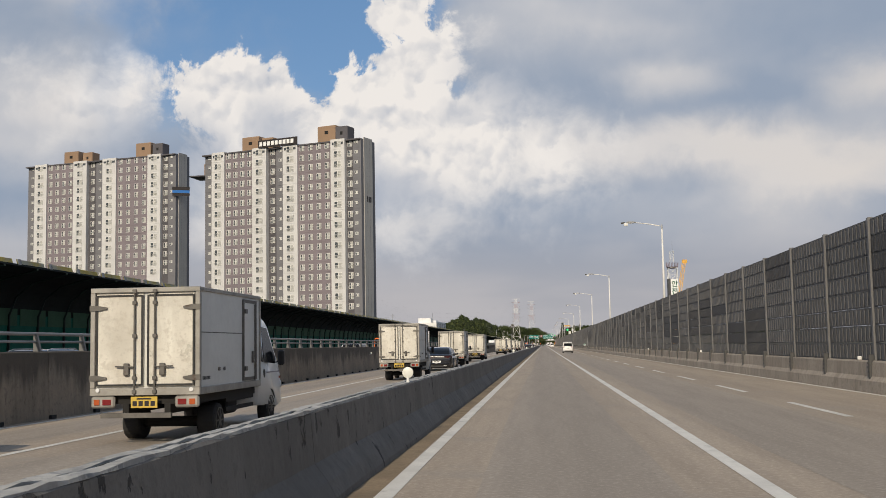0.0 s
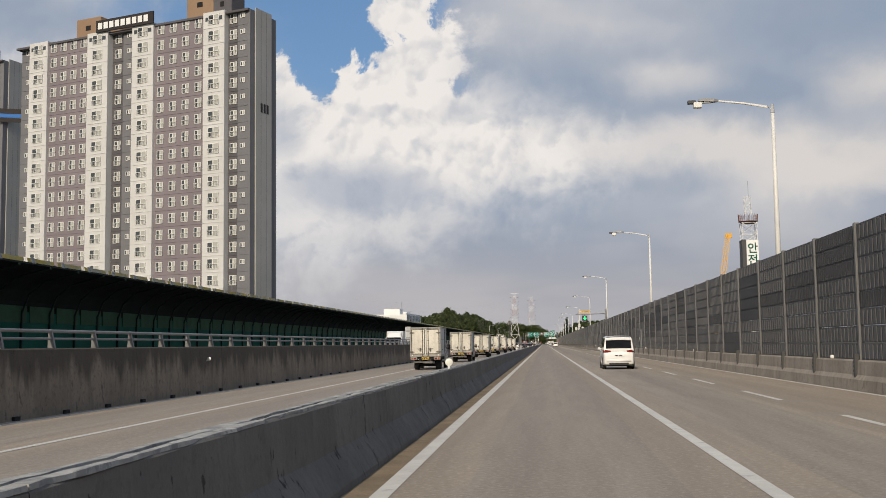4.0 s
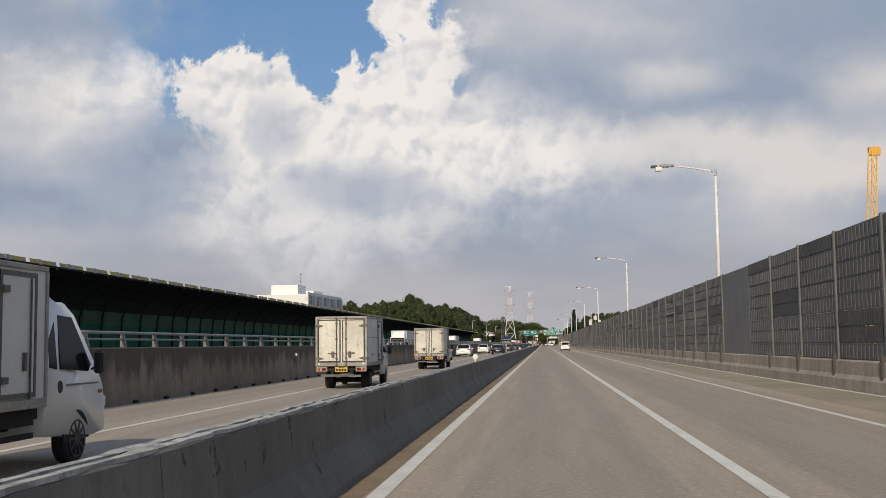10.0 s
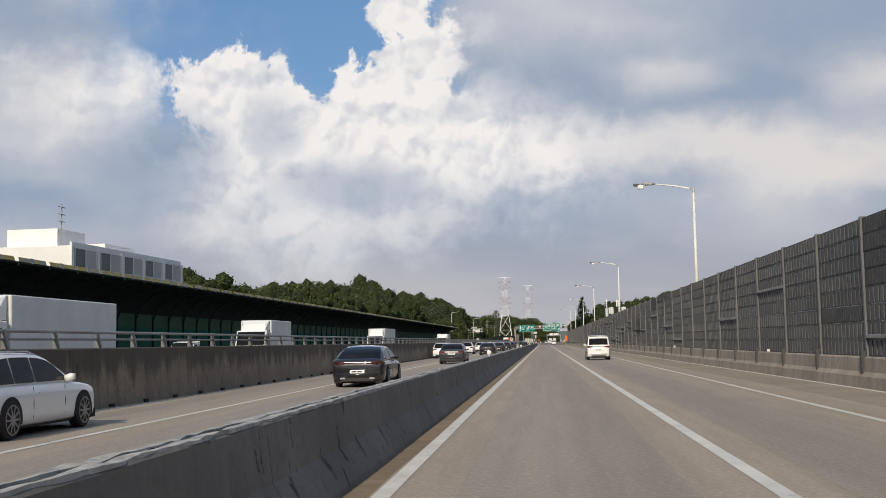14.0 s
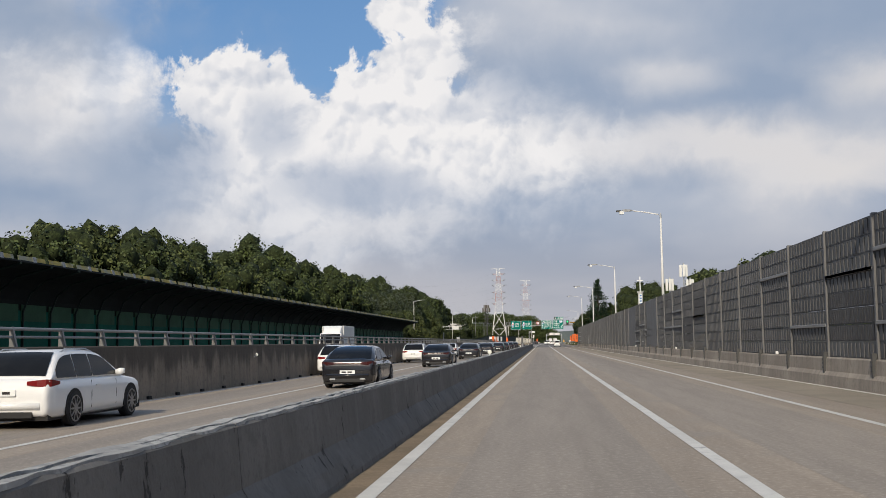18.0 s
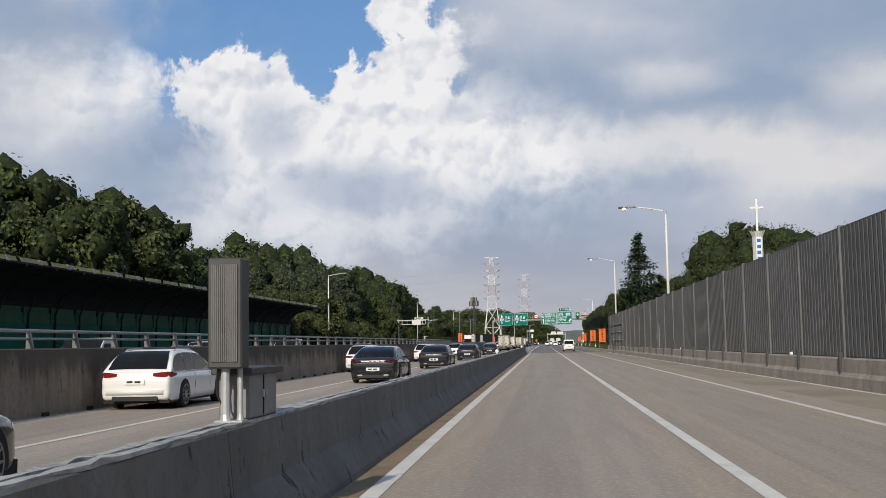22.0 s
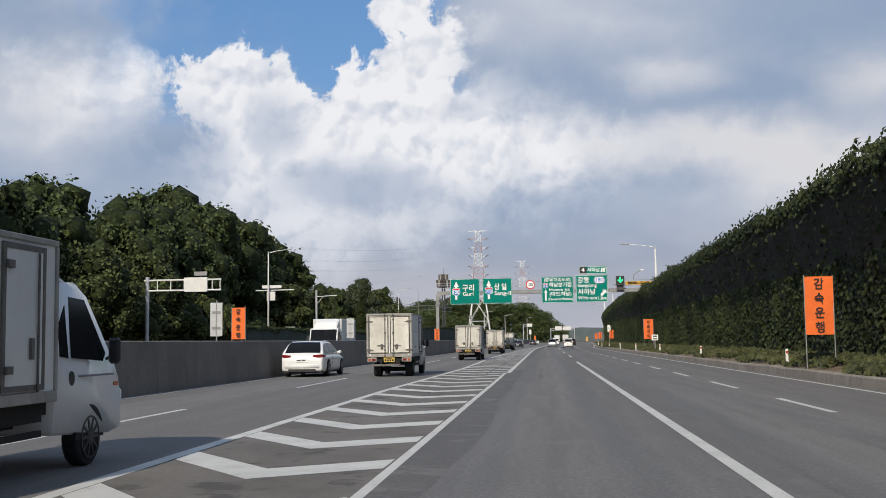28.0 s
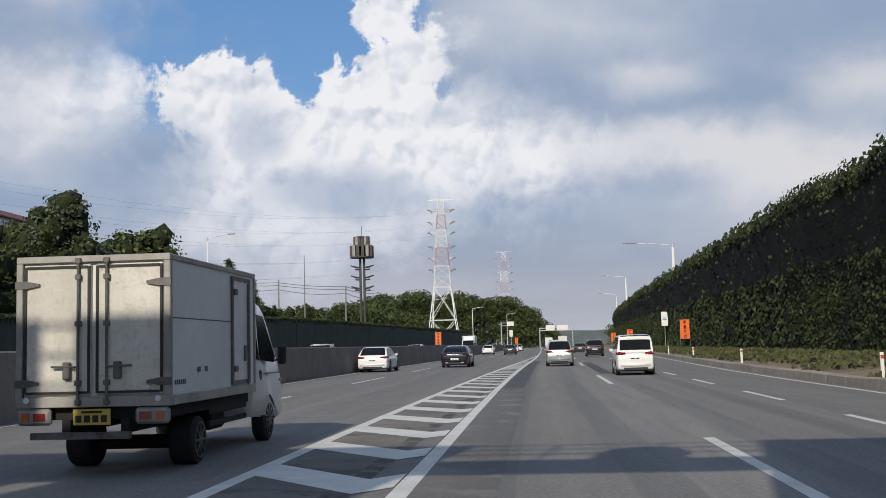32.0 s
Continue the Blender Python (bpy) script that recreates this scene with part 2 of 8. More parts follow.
def surface(name, base, rough=0.6, metal=0.0, vary=0.25, scale=0.6, grain=12.0, bump=0.15, stain=None, stain_at=(0.55, 0.75), spec=0.5, per_piece=0.0, run=None):
    """A painted, mineral or metal surface: large stains, fine grain and relief; all in metres of the object."""
    mat = bpy.data.materials.new(name)
    mat.use_nodes = True
    n = Nodes(mat.node_tree)
    bsdf = mat.node_tree.nodes["Principled BSDF"]
    geo = n.add("ShaderNodeNewGeometry").outputs["Position"]
    large, fine, mid = n.noise(geo, scale, 5.0, 0.6), n.noise(geo, grain, 4.0, 0.65), n.noise(geo, grain * 0.22, 5.0, 0.65)
    if run:
        way = n.add("ShaderNodeMapping")
        n.link(geo, way.inputs[0])
        way.inputs["Scale"].default_value = run
        mid = n.noise(way.outputs[0], 3.2, 6.0, 0.6)
        far = n.add("ShaderNodeMapping")
        n.link(geo, far.inputs[0])
        far.inputs["Scale"].default_value = (1.0, 0.012, 1.0)
        large = n.noise(far.outputs[0], 0.75, 3.0, 0.5)
        fine = n.noise(geo, grain, 3.0, 0.8)
    spread = vary * 0.5 if run else vary
    dark = tuple(v * (1 - spread) for v in base)
    light = tuple(min(1.0, v * (1 + spread * 0.6)) for v in base)
    col = n.mix(n.step(large, 0.3, 0.7), dark, light)
    col = n.mix(n.math("MULTIPLY", n.step(fine, 0.35, 0.7), vary * 1.3), col, tuple(v * 0.6 for v in base))
    col = n.mix(n.math("MULTIPLY", n.step(mid, 0.42, 0.62), vary * 0.9), col, tuple(v * 0.62 for v in base))
    if stain:
        spot = n.noise(geo, scale * 2.3, 6.0, 0.65)
        col = n.mix(n.step(spot, *stain_at), col, stain)
    if run:
        dots = n.noise(geo, 9.0, 3.0, 0.7)
        col = n.mix(n.math("MULTIPLY", n.step(dots, 0.66, 0.70), 0.55), col, tuple(v * 0.4 for v in base))
        col = n.mix(n.math("MULTIPLY", n.step(fine, 0.46, 0.36), 0.30), col, tuple(min(1.0, v * 1.5) for v in base))
    if per_piece:
        rnd = n.add("ShaderNodeObjectInfo").outputs["Random"]
        col = n.mix(n.math("MULTIPLY", rnd, per_piece), col, tuple(v * 0.35 for v in base))
    n.link(col, bsdf.inputs["Base Color"])
    n.put(bsdf.inputs["Roughness"], n.math("ADD", rough - 0.08, n.math("MULTIPLY", fine, 0.16)))
    bsdf.inputs["Metallic"].default_value = metal
    bsdf.inputs["Specular IOR Level"].default_value = spec
    if bump:
        b = n.add("ShaderNodeBump")
        b.inputs["Strength"].default_value, b.inputs["Distance"].default_value = bump, 0.02
        n.link(fine, b.inputs["Height"])
        n.link(b.outputs[0], bsdf.inputs["Normal"])
    return mat


def weathered(name, base, stain, pits, streak=1.0, top=None):
    """Old cast concrete: runs down the face, chipped hollows with dark floors, pale bloom; top: heights between which dark moss creeps down."""
    mat = bpy.data.materials.new(name)
    mat.use_nodes = True
    n = Nodes(mat.node_tree)
    bsdf = mat.node_tree.nodes["Principled BSDF"]
    geo = n.add("ShaderNodeNewGeometry").outputs["Position"]

    def stretched(sx, sy, sz, scale, detail=6.0, rough=0.6):
        way = n.add("ShaderNodeMapping")
        n.link(geo, way.inputs[0])
        way.inputs["Scale"].default_value = (sx, sy, sz)
        return n.noise(way.outputs[0], scale, detail, rough)

    large, runs, fine = n.noise(geo, 0.5, 5.0, 0.6), stretched(1, 1, 0.16, 2.6), n.noise(geo, 22.0, 4.0, 0.65)
    chips, grit = stretched(1, 1.7, 0.8, 2.0, 9.0, 0.68), n.noise(geo, 6.5, 6.0, 0.7)
    col = n.mix(n.step(large, 0.3, 0.7), tuple(v * 0.82 for v in base), tuple(min(0.9, v * 1.15) for v in base))
    col = n.mix(n.math("MULTIPLY", n.step(runs, 0.45, 0.68), 0.75 * streak), col, stain)
    col = n.mix(n.math("MULTIPLY", n.step(runs, 0.42, 0.28), 0.35), col, tuple(min(0.9, v * 1.45) for v in base))
    col = n.mix(n.math("MULTIPLY", n.step(grit, 0.52, 0.62), 0.45), col, stain)
    col = n.mix(n.math("MULTIPLY", n.step(fine, 0.5, 0.7), 0.35), col, tuple(v * 0.6 for v in base))
    hole = n.step(chips, 0.615, 0.645)
    col = n.mix(n.math("MULTIPLY", hole, pits), col, tuple(v * 0.35 for v in stain))
    if top:
        z = n.add("ShaderNodeSeparateXYZ")
        n.link(geo, z.inputs[0])
        creep = n.math("ADD", z.outputs[2], n.math("MULTIPLY", n.math("SUBTRACT", stretched(1, 1, 0.2, 1.3), 0.5), 2.4))
        col = n.mix(n.math("MULTIPLY", n.step(creep, *top), 0.8), col, tuple(v * 0.55 for v in stain))
    n.link(col, bsdf.inputs["Base Color"])
    bsdf.inputs["Roughness"].default_value = 0.92
    b = n.add("ShaderNodeBump")
    b.inputs["Strength"].default_value, b.inputs["Distance"].default_value = 0.7, 0.03
    n.link(n.math("SUBTRACT", n.math("ADD", n.math("MULTIPLY", fine, 0.25), n.math("MULTIPLY", grit, 0.5)), n.math("MULTIPLY", hole, 0.9 * pits)), b.inputs["Height"])
    n.link(b.outputs[0], bsdf.inputs["Normal"])
    return mat


def plain(name, base, rough=0.4, metal=0.0, coat=0.0, spec=0.5):
    """Factory paint, plastic, rubber: an even colour with slight dust."""
    mat = bpy.data.materials.new(name)
    mat.use_nodes = True
    n = Nodes(mat.node_tree)
    bsdf = mat.node_tree.nodes["Principled BSDF"]
    obj = n.add("ShaderNodeTexCoord").outputs["Object"]
    dust = n.noise(obj, 2.0, 5.0, 0.6)
    n.link(n.mix(n.math("MULTIPLY", n.step(dust, 0.4, 0.75), 0.18), base, tuple(0.75 * v + 0.04 for v in base)), bsdf.inputs["Base Color"])
    bsdf.inputs["Roughness"].default_value, bsdf.inputs["Metallic"].default_value = rough, metal
    bsdf.inputs["Coat Weight"].default_value, bsdf.inputs["Specular IOR Level"].default_value = coat, spec
    return mat


def glow(name, col, strength):
    mat = plain(name, col)
    bsdf = mat.node_tree.nodes["Principled BSDF"]
    bsdf.inputs["Emission Color"].default_value, bsdf.inputs["Emission Strength"].default_value = (*col, 1), strength
    return mat


def foliage(name, dark, light, scale=0.35):
    mat = bpy.data.materials.new(name)
    mat.use_nodes = True
    n = Nodes(mat.node_tree)
    bsdf = mat.node_tree.nodes["Principled BSDF"]
    geo = n.add("ShaderNodeNewGeometry")
    rnd = geo.outputs["Random Per Island"]
    big = n.noise(geo.outputs["Position"], scale, 3.0)
    f = n.math("ADD", n.math("MULTIPLY", rnd, 0.5), n.math("MULTIPLY", n.step(big, 0.35, 0.65), 0.5))
    n.link(n.mix(f, dark, light), bsdf.inputs["Base Color"])
    bsdf.inputs["Roughness"].default_value = 0.6
    bsdf.inputs["Specular IOR Level"].default_value = 0.25
    return mat


M = dict(
    concrete_road=surface("concrete_road", (0.37, 0.306, 0.24), 0.85, vary=0.34, scale=0.25, grain=15, stain=(0.285, 0.25, 0.21), stain_at=(0.5, 0.75), run=(1.0, 0.07, 1.0)),
    asphalt=surface("asphalt", (0.195, 0.183, 0.171), 0.88, vary=0.42, scale=0.3, grain=18, bump=0.3, stain=(0.195, 0.185, 0.172), stain_at=(0.5, 0.8), run=(1.0, 0.07, 1.0)),
    fresh_asphalt=surface("fresh_asphalt", (0.075, 0.075, 0.077), 0.85, vary=0.25, scale=0.5, grain=45, bump=0.3),
    worn_patch=surface("worn_patch", (0.15, 0.142, 0.135), 0.88, vary=0.35, scale=0.4, grain=18, bump=0.3, stain=(0.18, 0.171, 0.162), stain_at=(0.5, 0.65), run=(1.0, 0.07, 1.0)),
    dirt=surface("dirt", (0.24, 0.18, 0.115), 0.95, vary=0.3, scale=0.9, grain=25, bump=0.35),
    line=surface("line", (0.66, 0.64, 0.59), 0.7, vary=0.12, scale=1.2, grain=25, stain=(0.38, 0.37, 0.35), stain_at=(0.58, 0.72)),
    barrier=weathered("barrier", (0.165, 0.156, 0.144), (0.105, 0.099, 0.09), 0.9, 0.55),
    plaster=surface("plaster", (0.44, 0.43, 0.405), 0.9, vary=0.3, scale=2.5, grain=14, bump=0.6, stain=(0.24, 0.24, 0.235), stain_at=(0.5, 0.6)),
    parapet=weathered("parapet", (0.235, 0.193, 0.148), (0.105, 0.088, 0.07), 0.5, 0.55, top=(0.55, 1.1)),
    median=weathered("median", (0.175, 0.157, 0.135), (0.125, 0.112, 0.098), 0.1, 0.5),
    wall_base=weathered("wall_base", (0.34, 0.295, 0.245), (0.20, 0.175, 0.145), 0.35, 0.7),
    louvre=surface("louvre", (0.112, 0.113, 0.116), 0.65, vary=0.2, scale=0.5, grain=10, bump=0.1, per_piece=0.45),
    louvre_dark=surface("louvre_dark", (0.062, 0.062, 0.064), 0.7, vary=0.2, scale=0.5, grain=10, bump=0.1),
    steel_grey=surface("steel_grey", (0.27, 0.27, 0.265), 0.55, 0.3, vary=0.15, scale=1.0, grain=14, bump=0.1),
    galvanised=surface("galvanised", (0.50, 0.51, 0.52), 0.45, 0.4, vary=0.12, scale=1.5, grain=20, bump=0.05),
    white_steel=surface("white_steel", (0.72, 0.71, 0.68), 0.5, vary=0.08, scale=1.5, grain=20, bump=0.05),
    canopy_dark=surface("canopy_dark", (0.012, 0.015, 0.014), 0.85, spec=0.15, vary=0.3, scale=0.5, grain=8),
    canopy_green=surface("canopy_green", (0.006, 0.095, 0.064), 0.75, spec=0.15, vary=0.25, scale=0.4, grain=8),
    canopy_frame=surface("canopy_frame", (0.015, 0.026, 0.022), 0.7, spec=0.2, vary=0.2, scale=0.5, grain=8),
    trim_yellow=surface("trim_yellow", (0.80, 0.68, 0.26), 0.6, vary=0.2, scale=0.3, grain=8, stain=(0.62, 0.60, 0.48), stain_at=(0.45, 0.6)),
    ground=surface("ground", (0.10, 0.10, 0.06), 0.95, vary=0.35, scale=0.08, grain=2.0),
    gap=plain("gap", (0.012, 0.012, 0.012), 0.95),
    grime=surface("grime", (0.075, 0.069, 0.061), 0.9, vary=0.4, scale=1.2, grain=20, bump=0.3, stain=(0.15, 0.138, 0.12), stain_at=(0.46, 0.6)),
    gore=surface("gore", (0.19, 0.172, 0.15), 0.92, vary=0.3, scale=0.5, grain=40, bump=0.4, stain=(0.085, 0.078, 0.07), stain_at=(0.54, 0.64)),
    pale_asphalt=surface("pale_asphalt", (0.222, 0.21, 0.197), 0.9, vary=0.4, scale=0.4, grain=18, bump=0.3, run=(1.0, 0.07, 1.0)),
    grit_pale=surface("grit_pale", (0.31, 0.265, 0.205), 0.95, vary=0.22, scale=0.3, grain=30, bump=0.3),
    track=surface("track", (0.325, 0.278, 0.228), 0.8, vary=0.32, scale=0.25, grain=15, run=(1.0, 0.07, 1.0)),
    track_dark=surface("track_dark", (0.178, 0.169, 0.159), 0.8, vary=0.4, scale=0.25, grain=18, run=(1.0, 0.07, 1.0)),
    mast_brown=surface("mast_brown", (0.085, 0.07, 0.062), 0.7, 0.2, vary=0.3, scale=1, grain=8),
    rust=surface("rust", (0.16, 0.055, 0.03), 0.8, vary=0.3, scale=2, grain=14),
    black_plastic=plain("black_plastic", (0.014, 0.014, 0.015), 0.5),
    white_plastic=plain("white_plastic", (0.75, 0.75, 0.72), 0.5),
    disc_white=plain("disc_white", (0.72, 0.72, 0.66), 0.4),
    orange=surface("orange", (0.85, 0.16, 0.02), 0.7, vary=0.1, scale=1.2, grain=20, bump=0.1),
    ink=plain("ink", (0.02, 0.015, 0.015), 0.7),
    sign_green=surface("sign_green", (0.0, 0.19, 0.148), 0.6, spec=0.12, vary=0.06, scale=1.0, grain=6, bump=0.0),
    sign_white=plain("sign_white", (0.82, 0.83, 0.82), 0.45),
    sign_blue=plain("sign_blue", (0.02, 0.16, 0.5), 0.45),
    sign_red=plain("sign_red", (0.62, 0.03, 0.025), 0.45),
    sign_yellow=surface("sign_yellow", (0.75, 0.42, 0.03), 0.5, vary=0.1, scale=1, grain=9, bump=0.0),
    signal_green=glow("signal_green", (0.02, 0.75, 0.22), 1.3),
    cell_blue=plain("cell_blue", (0.012, 0.018, 0.04), 0.15, coat=0.6),
    led_lens=plain("led_lens", (0.55, 0.52, 0.42), 0.2, coat=0.5),
    # leaf tone darkened for the shade inside a crown
    shaded_leaf_core=surface("shaded_leaf_core", (0.042, 0.056, 0.019), 0.9, vary=0.75, scale=1.4, grain=4.0, bump=1.0, spec=0.2, stain=(0.016, 0.022, 0.008), stain_at=(0.48, 0.56)),
    bark=surface("bark", (0.09, 0.065, 0.045), 0.95, vary=0.4, scale=3, grain=14, bump=0.6),
    leaf_a=foliage("leaf_a", (0.016, 0.028, 0.009), (0.098, 0.126, 0.038)),
    leaf_b=foliage("leaf_b", (0.028, 0.044, 0.015), (0.132, 0.150, 0.046)),
    leaf_pine=foliage("leaf_pine", (0.012, 0.028, 0.015), (0.045, 0.085, 0.035)),
    leaf_grey=foliage("leaf_grey", (0.034, 0.048, 0.03), (0.12, 0.14, 0.09)),
    leaf_yellow=foliage("leaf_yellow", (0.028, 0.042, 0.010), (0.115, 0.125, 0.030)),
    ivy=foliage("ivy", (0.008, 0.014, 0.005), (0.058, 0.072, 0.022), 0.25),
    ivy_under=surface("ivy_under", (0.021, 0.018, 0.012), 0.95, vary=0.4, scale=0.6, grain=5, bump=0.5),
    grass=foliage("grass", (0.026, 0.034, 0.012), (0.095, 0.098, 0.036), 0.6),
    tower_wall=surface("tower_wall", (0.62, 0.62, 0.62), 0.85, vary=0.07, scale=0.15, grain=3, bump=0.05),
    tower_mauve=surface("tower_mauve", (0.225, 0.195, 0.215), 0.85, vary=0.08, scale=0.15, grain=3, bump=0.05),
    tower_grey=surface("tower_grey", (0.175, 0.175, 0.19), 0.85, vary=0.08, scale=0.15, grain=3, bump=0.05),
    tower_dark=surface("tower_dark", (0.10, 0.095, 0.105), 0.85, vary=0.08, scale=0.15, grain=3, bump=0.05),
    tower_gable=surface("tower_gable", (0.42, 0.41, 0.39), 0.85, vary=0.08, scale=0.15, grain=3, bump=0.05),
    tower_brown=surface("tower_brown", (0.30, 0.20, 0.13), 0.85, vary=0.08, scale=0.15, grain=3, bump=0.05),
    window_glass=plain("window_glass", (0.07, 0.08, 0.09), 0.25, spec=0.25),
    curtain=plain("curtain", (0.42, 0.42, 0.40), 0.6),
    roof_red=surface("roof_red", (0.16, 0.06, 0.045), 0.8, vary=0.2, scale=0.8, grain=6),
    house_wall=surface("house_wall", (0.62, 0.57, 0.48), 0.85, vary=0.1, scale=0.4, grain=5),
    house_white=surface("house_white", (0.80, 0.80, 0.79), 0.8, vary=0.06, scale=0.3, grain=5),
    crane_yellow=plain("crane_yellow", (0.70, 0.38, 0.06), 0.5),
    pylon_red=plain("pylon_red", (0.44, 0.25, 0.21), 0.6),
    pylon_white=plain("pylon_white", (0.72, 0.72, 0.70), 0.6),
    wire=plain("wire", (0.25, 0.26, 0.28), 0.6),
    net=surface("net", (0.03, 0.045, 0.035), 0.9, vary=0.3, scale=0.6, grain=9),
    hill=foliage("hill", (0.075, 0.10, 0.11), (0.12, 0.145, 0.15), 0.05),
    car_white=plain("car_white", (0.80, 0.80, 0.79), 0.3, coat=0.7),
    car_silver=plain("car_silver", (0.44, 0.45, 0.45), 0.3, 0.55, coat=0.6),
    car_black=plain("car_black", (0.012, 0.012, 0.015), 0.22, coat=0.8),
    car_dark=plain("car_dark", (0.045, 0.047, 0.052), 0.25, 0.2, coat=0.7),
    car_red=plain("car_red", (0.50, 0.05, 0.03), 0.35, coat=0.5),
    car_glass=plain("car_glass", (0.010, 0.011, 0.013), 0.10, spec=0.12),
    tyre=plain("tyre", (0.018, 0.018, 0.019), 0.85),
    rim=plain("rim", (0.30, 0.30, 0.31), 0.35, 0.8),
    rim_worn=surface("rim_worn", (0.12, 0.113, 0.10), 0.6, 0.3, vary=0.3, scale=6, grain=30, bump=0.1),
    rim_black=plain("rim_black", (0.035, 0.035, 0.037), 0.45, 0.3),
    underbody=plain("underbody", (0.016, 0.015, 0.014), 0.9),
    lamp_smoked=plain("lamp_smoked", (0.05, 0.008, 0.008), 0.2, coat=0.7),
    lamp_red=plain("lamp_red", (0.19, 0.013, 0.013), 0.2, coat=0.7),
    lamp_amber=plain("lamp_amber", (0.42, 0.085, 0.03), 0.2, coat=0.7),
    lamp_orange=plain("lamp_orange", (0.42, 0.085, 0.02), 0.2, coat=0.7),
    lamp_clear=plain("lamp_clear", (0.75, 0.75, 0.75), 0.15, coat=0.7),
    plate_yellow=plain("plate_yellow", (0.55, 0.38, 0.06), 0.5),
    truck_panel=surface("truck_panel", (0.66, 0.66, 0.63), 0.45, vary=0.08, scale=0.8, grain=7, bump=0.06, stain=(0.50, 0.49, 0.45), stain_at=(0.6, 0.8)),
    truck_door=weathered("truck_door", (0.66, 0.635, 0.565), (0.47, 0.43, 0.37), 0.25, 0.45),
    truck_edge=surface("truck_edge", (0.36, 0.345, 0.315), 0.5, 0.3, vary=0.25, scale=2, grain=14, bump=0.1, stain=(0.2, 0.15, 0.11), stain_at=(0.6, 0.75)),
    truck_trim=surface("truck_trim", (0.15, 0.142, 0.13), 0.55, 0.4, vary=0.25, scale=2, grain=14, bump=0.1, stain=(0.08, 0.05, 0.035), stain_at=(0.56, 0.72)),
    louvre_gap_shade=surface("louvre_gap_shade", (0.05, 0.05, 0.051), 0.7, vary=0.2, scale=0.5, grain=10, bump=0.1),
    canopy_light=surface("canopy_light", (0.03, 0.085, 0.045), 0.7, spec=0.2, vary=0.25, scale=0.4, grain=8),
)


def see_through(mat, share):
    """Lets daylight from behind glow through a thin plastic sheet."""
    n = Nodes(mat.node_tree)
    bsdf, out = mat.node_tree.nodes["Principled BSDF"], mat.node_tree.nodes["Material Output"]
    thin, both = n.add("ShaderNodeBsdfTranslucent"), n.add("ShaderNodeMixShader")
    n.link(bsdf.inputs["Base Color"].links[0].from_socket, thin.inputs[0])
    both.inputs[0].default_value = share
    n.link(bsdf.outputs[0], both.inputs[1]), n.link(thin.outputs[0], both.inputs[2])
    n.link(both.outputs[0], out.inputs[0])


see_through(M["trim_yellow"], 0.6)

# ---------------------------------------------------------------- lettering shapes, one metre high
GLYPHS = {}
for text in ["구리", "Guri", "상 일", "Sang-il", "(중부고속도로)", "하남분기점", "Hanam Jct", "(대전.하남)", "(Daejeon.Hanam)", "강동", "Gangdong", "서하남", "W.Ha-nam", "1.2km", "180", "100", "35", "4", "신 호 준 수", "12", ".6", *sorted(set("추돌주의감속운행상습정체안전서"))]:
    cu = bpy.data.curves.new("lettering", "FONT")
    cu.body, cu.size, cu.align_x, cu.align_y, cu.extrude, cu.resolution_u, cu.offset = text, 1.0, "CENTER", "CENTER", 0.006, 3, 0.016 if ord(max(text)) > 5000 else 0.009
    tmp = new("lettering", cu)
    bpy.context.view_layer.update()
    GLYPHS[text] = bpy.data.meshes.new_from_object(tmp.evaluated_get(bpy.context.evaluated_depsgraph_get()))
    bpy.data.objects.remove(tmp)

# ---------------------------------------------------------------- building helpers


def box(bm, x0, x1, y0, y1, z0, z1):
    v = [bm.verts.new((x, y, z)) for z in (z0, z1) for y in (y0, y1) for x in (x0, x1)]
    for f in ((0, 2, 3, 1), (4, 5, 7, 6), (0, 1, 5, 4), (2, 6, 7, 3), (0, 4, 6, 2), (1, 3, 7, 5)):
        bm.faces.new([v[i] for i in f])
    return v


def ring_strip(bm, rings, closed=True, caps=True):
    """Skin a list of point rings; all of one length."""
    vs = [[bm.verts.new(p) for p in ring] for ring in rings]
    n = len(vs[0])
    for a, b in zip(vs, vs[1:]):
        for i in range(n if closed else n - 1):
            j = (i + 1) % n
            bm.faces.new((a[i], a[j], b[j], b[i]))
    if caps and closed:
        bm.faces.new(vs[0][::-1])
        bm.faces.new(vs[-1])
    return vs


def extrude(bm, profile, ys, place=None):
    """An (x, z) outline carried along y, through place(x, y, z) if given."""
    place = place or (lambda x, y, z: (x, y, z))
    return ring_strip(bm, [[place(x, y, z) for x, z in profile] for y in ys])


def tube(bm, pts, radii, n=8):
    pts = [Vector(p) for p in pts]
    rings = []
    for i, p in enumerate(pts):
        d = (pts[min(i + 1, len(pts) - 1)] - pts[max(i - 1, 0)]).normalized()
        a = d.orthogonal().normalized()
        b = d.cross(a)
        r = radii[i] if isinstance(radii, (list, tuple)) else radii
        rings.append([p + r * (a * math.cos(q) + b * math.sin(q)) for q in (2 * math.pi * k / n for k in range(n))])
    ring_strip(bm, rings)


def bevel(bm, width, segs=1):
    bmesh.ops.bevel(bm, geom=bm.edges[:], offset=width, segments=segs, affect="EDGES", clamp_overlap=True)


def mesh_of(name, bm, mat, smooth=False):
    bmesh.ops.recalc_face_normals(bm, faces=bm.faces[:])
    me = bpy.data.meshes.new(name)
    bm.to_mesh(me)
    bm.free()
    for m in (mat if isinstance(mat, (list, tuple)) else [mat]):
        me.materials.append(m)
    if smooth:
        me.shade_smooth()
    return me


def part(name, bm, mat, parent=None, label="", smooth=False):
    """Links a bmesh as one mesh object under a thing or a part."""
    ob = new(name, mesh_of(name, bm, mat, smooth))
    ob.parent = parent
    return tagged(ob, label)


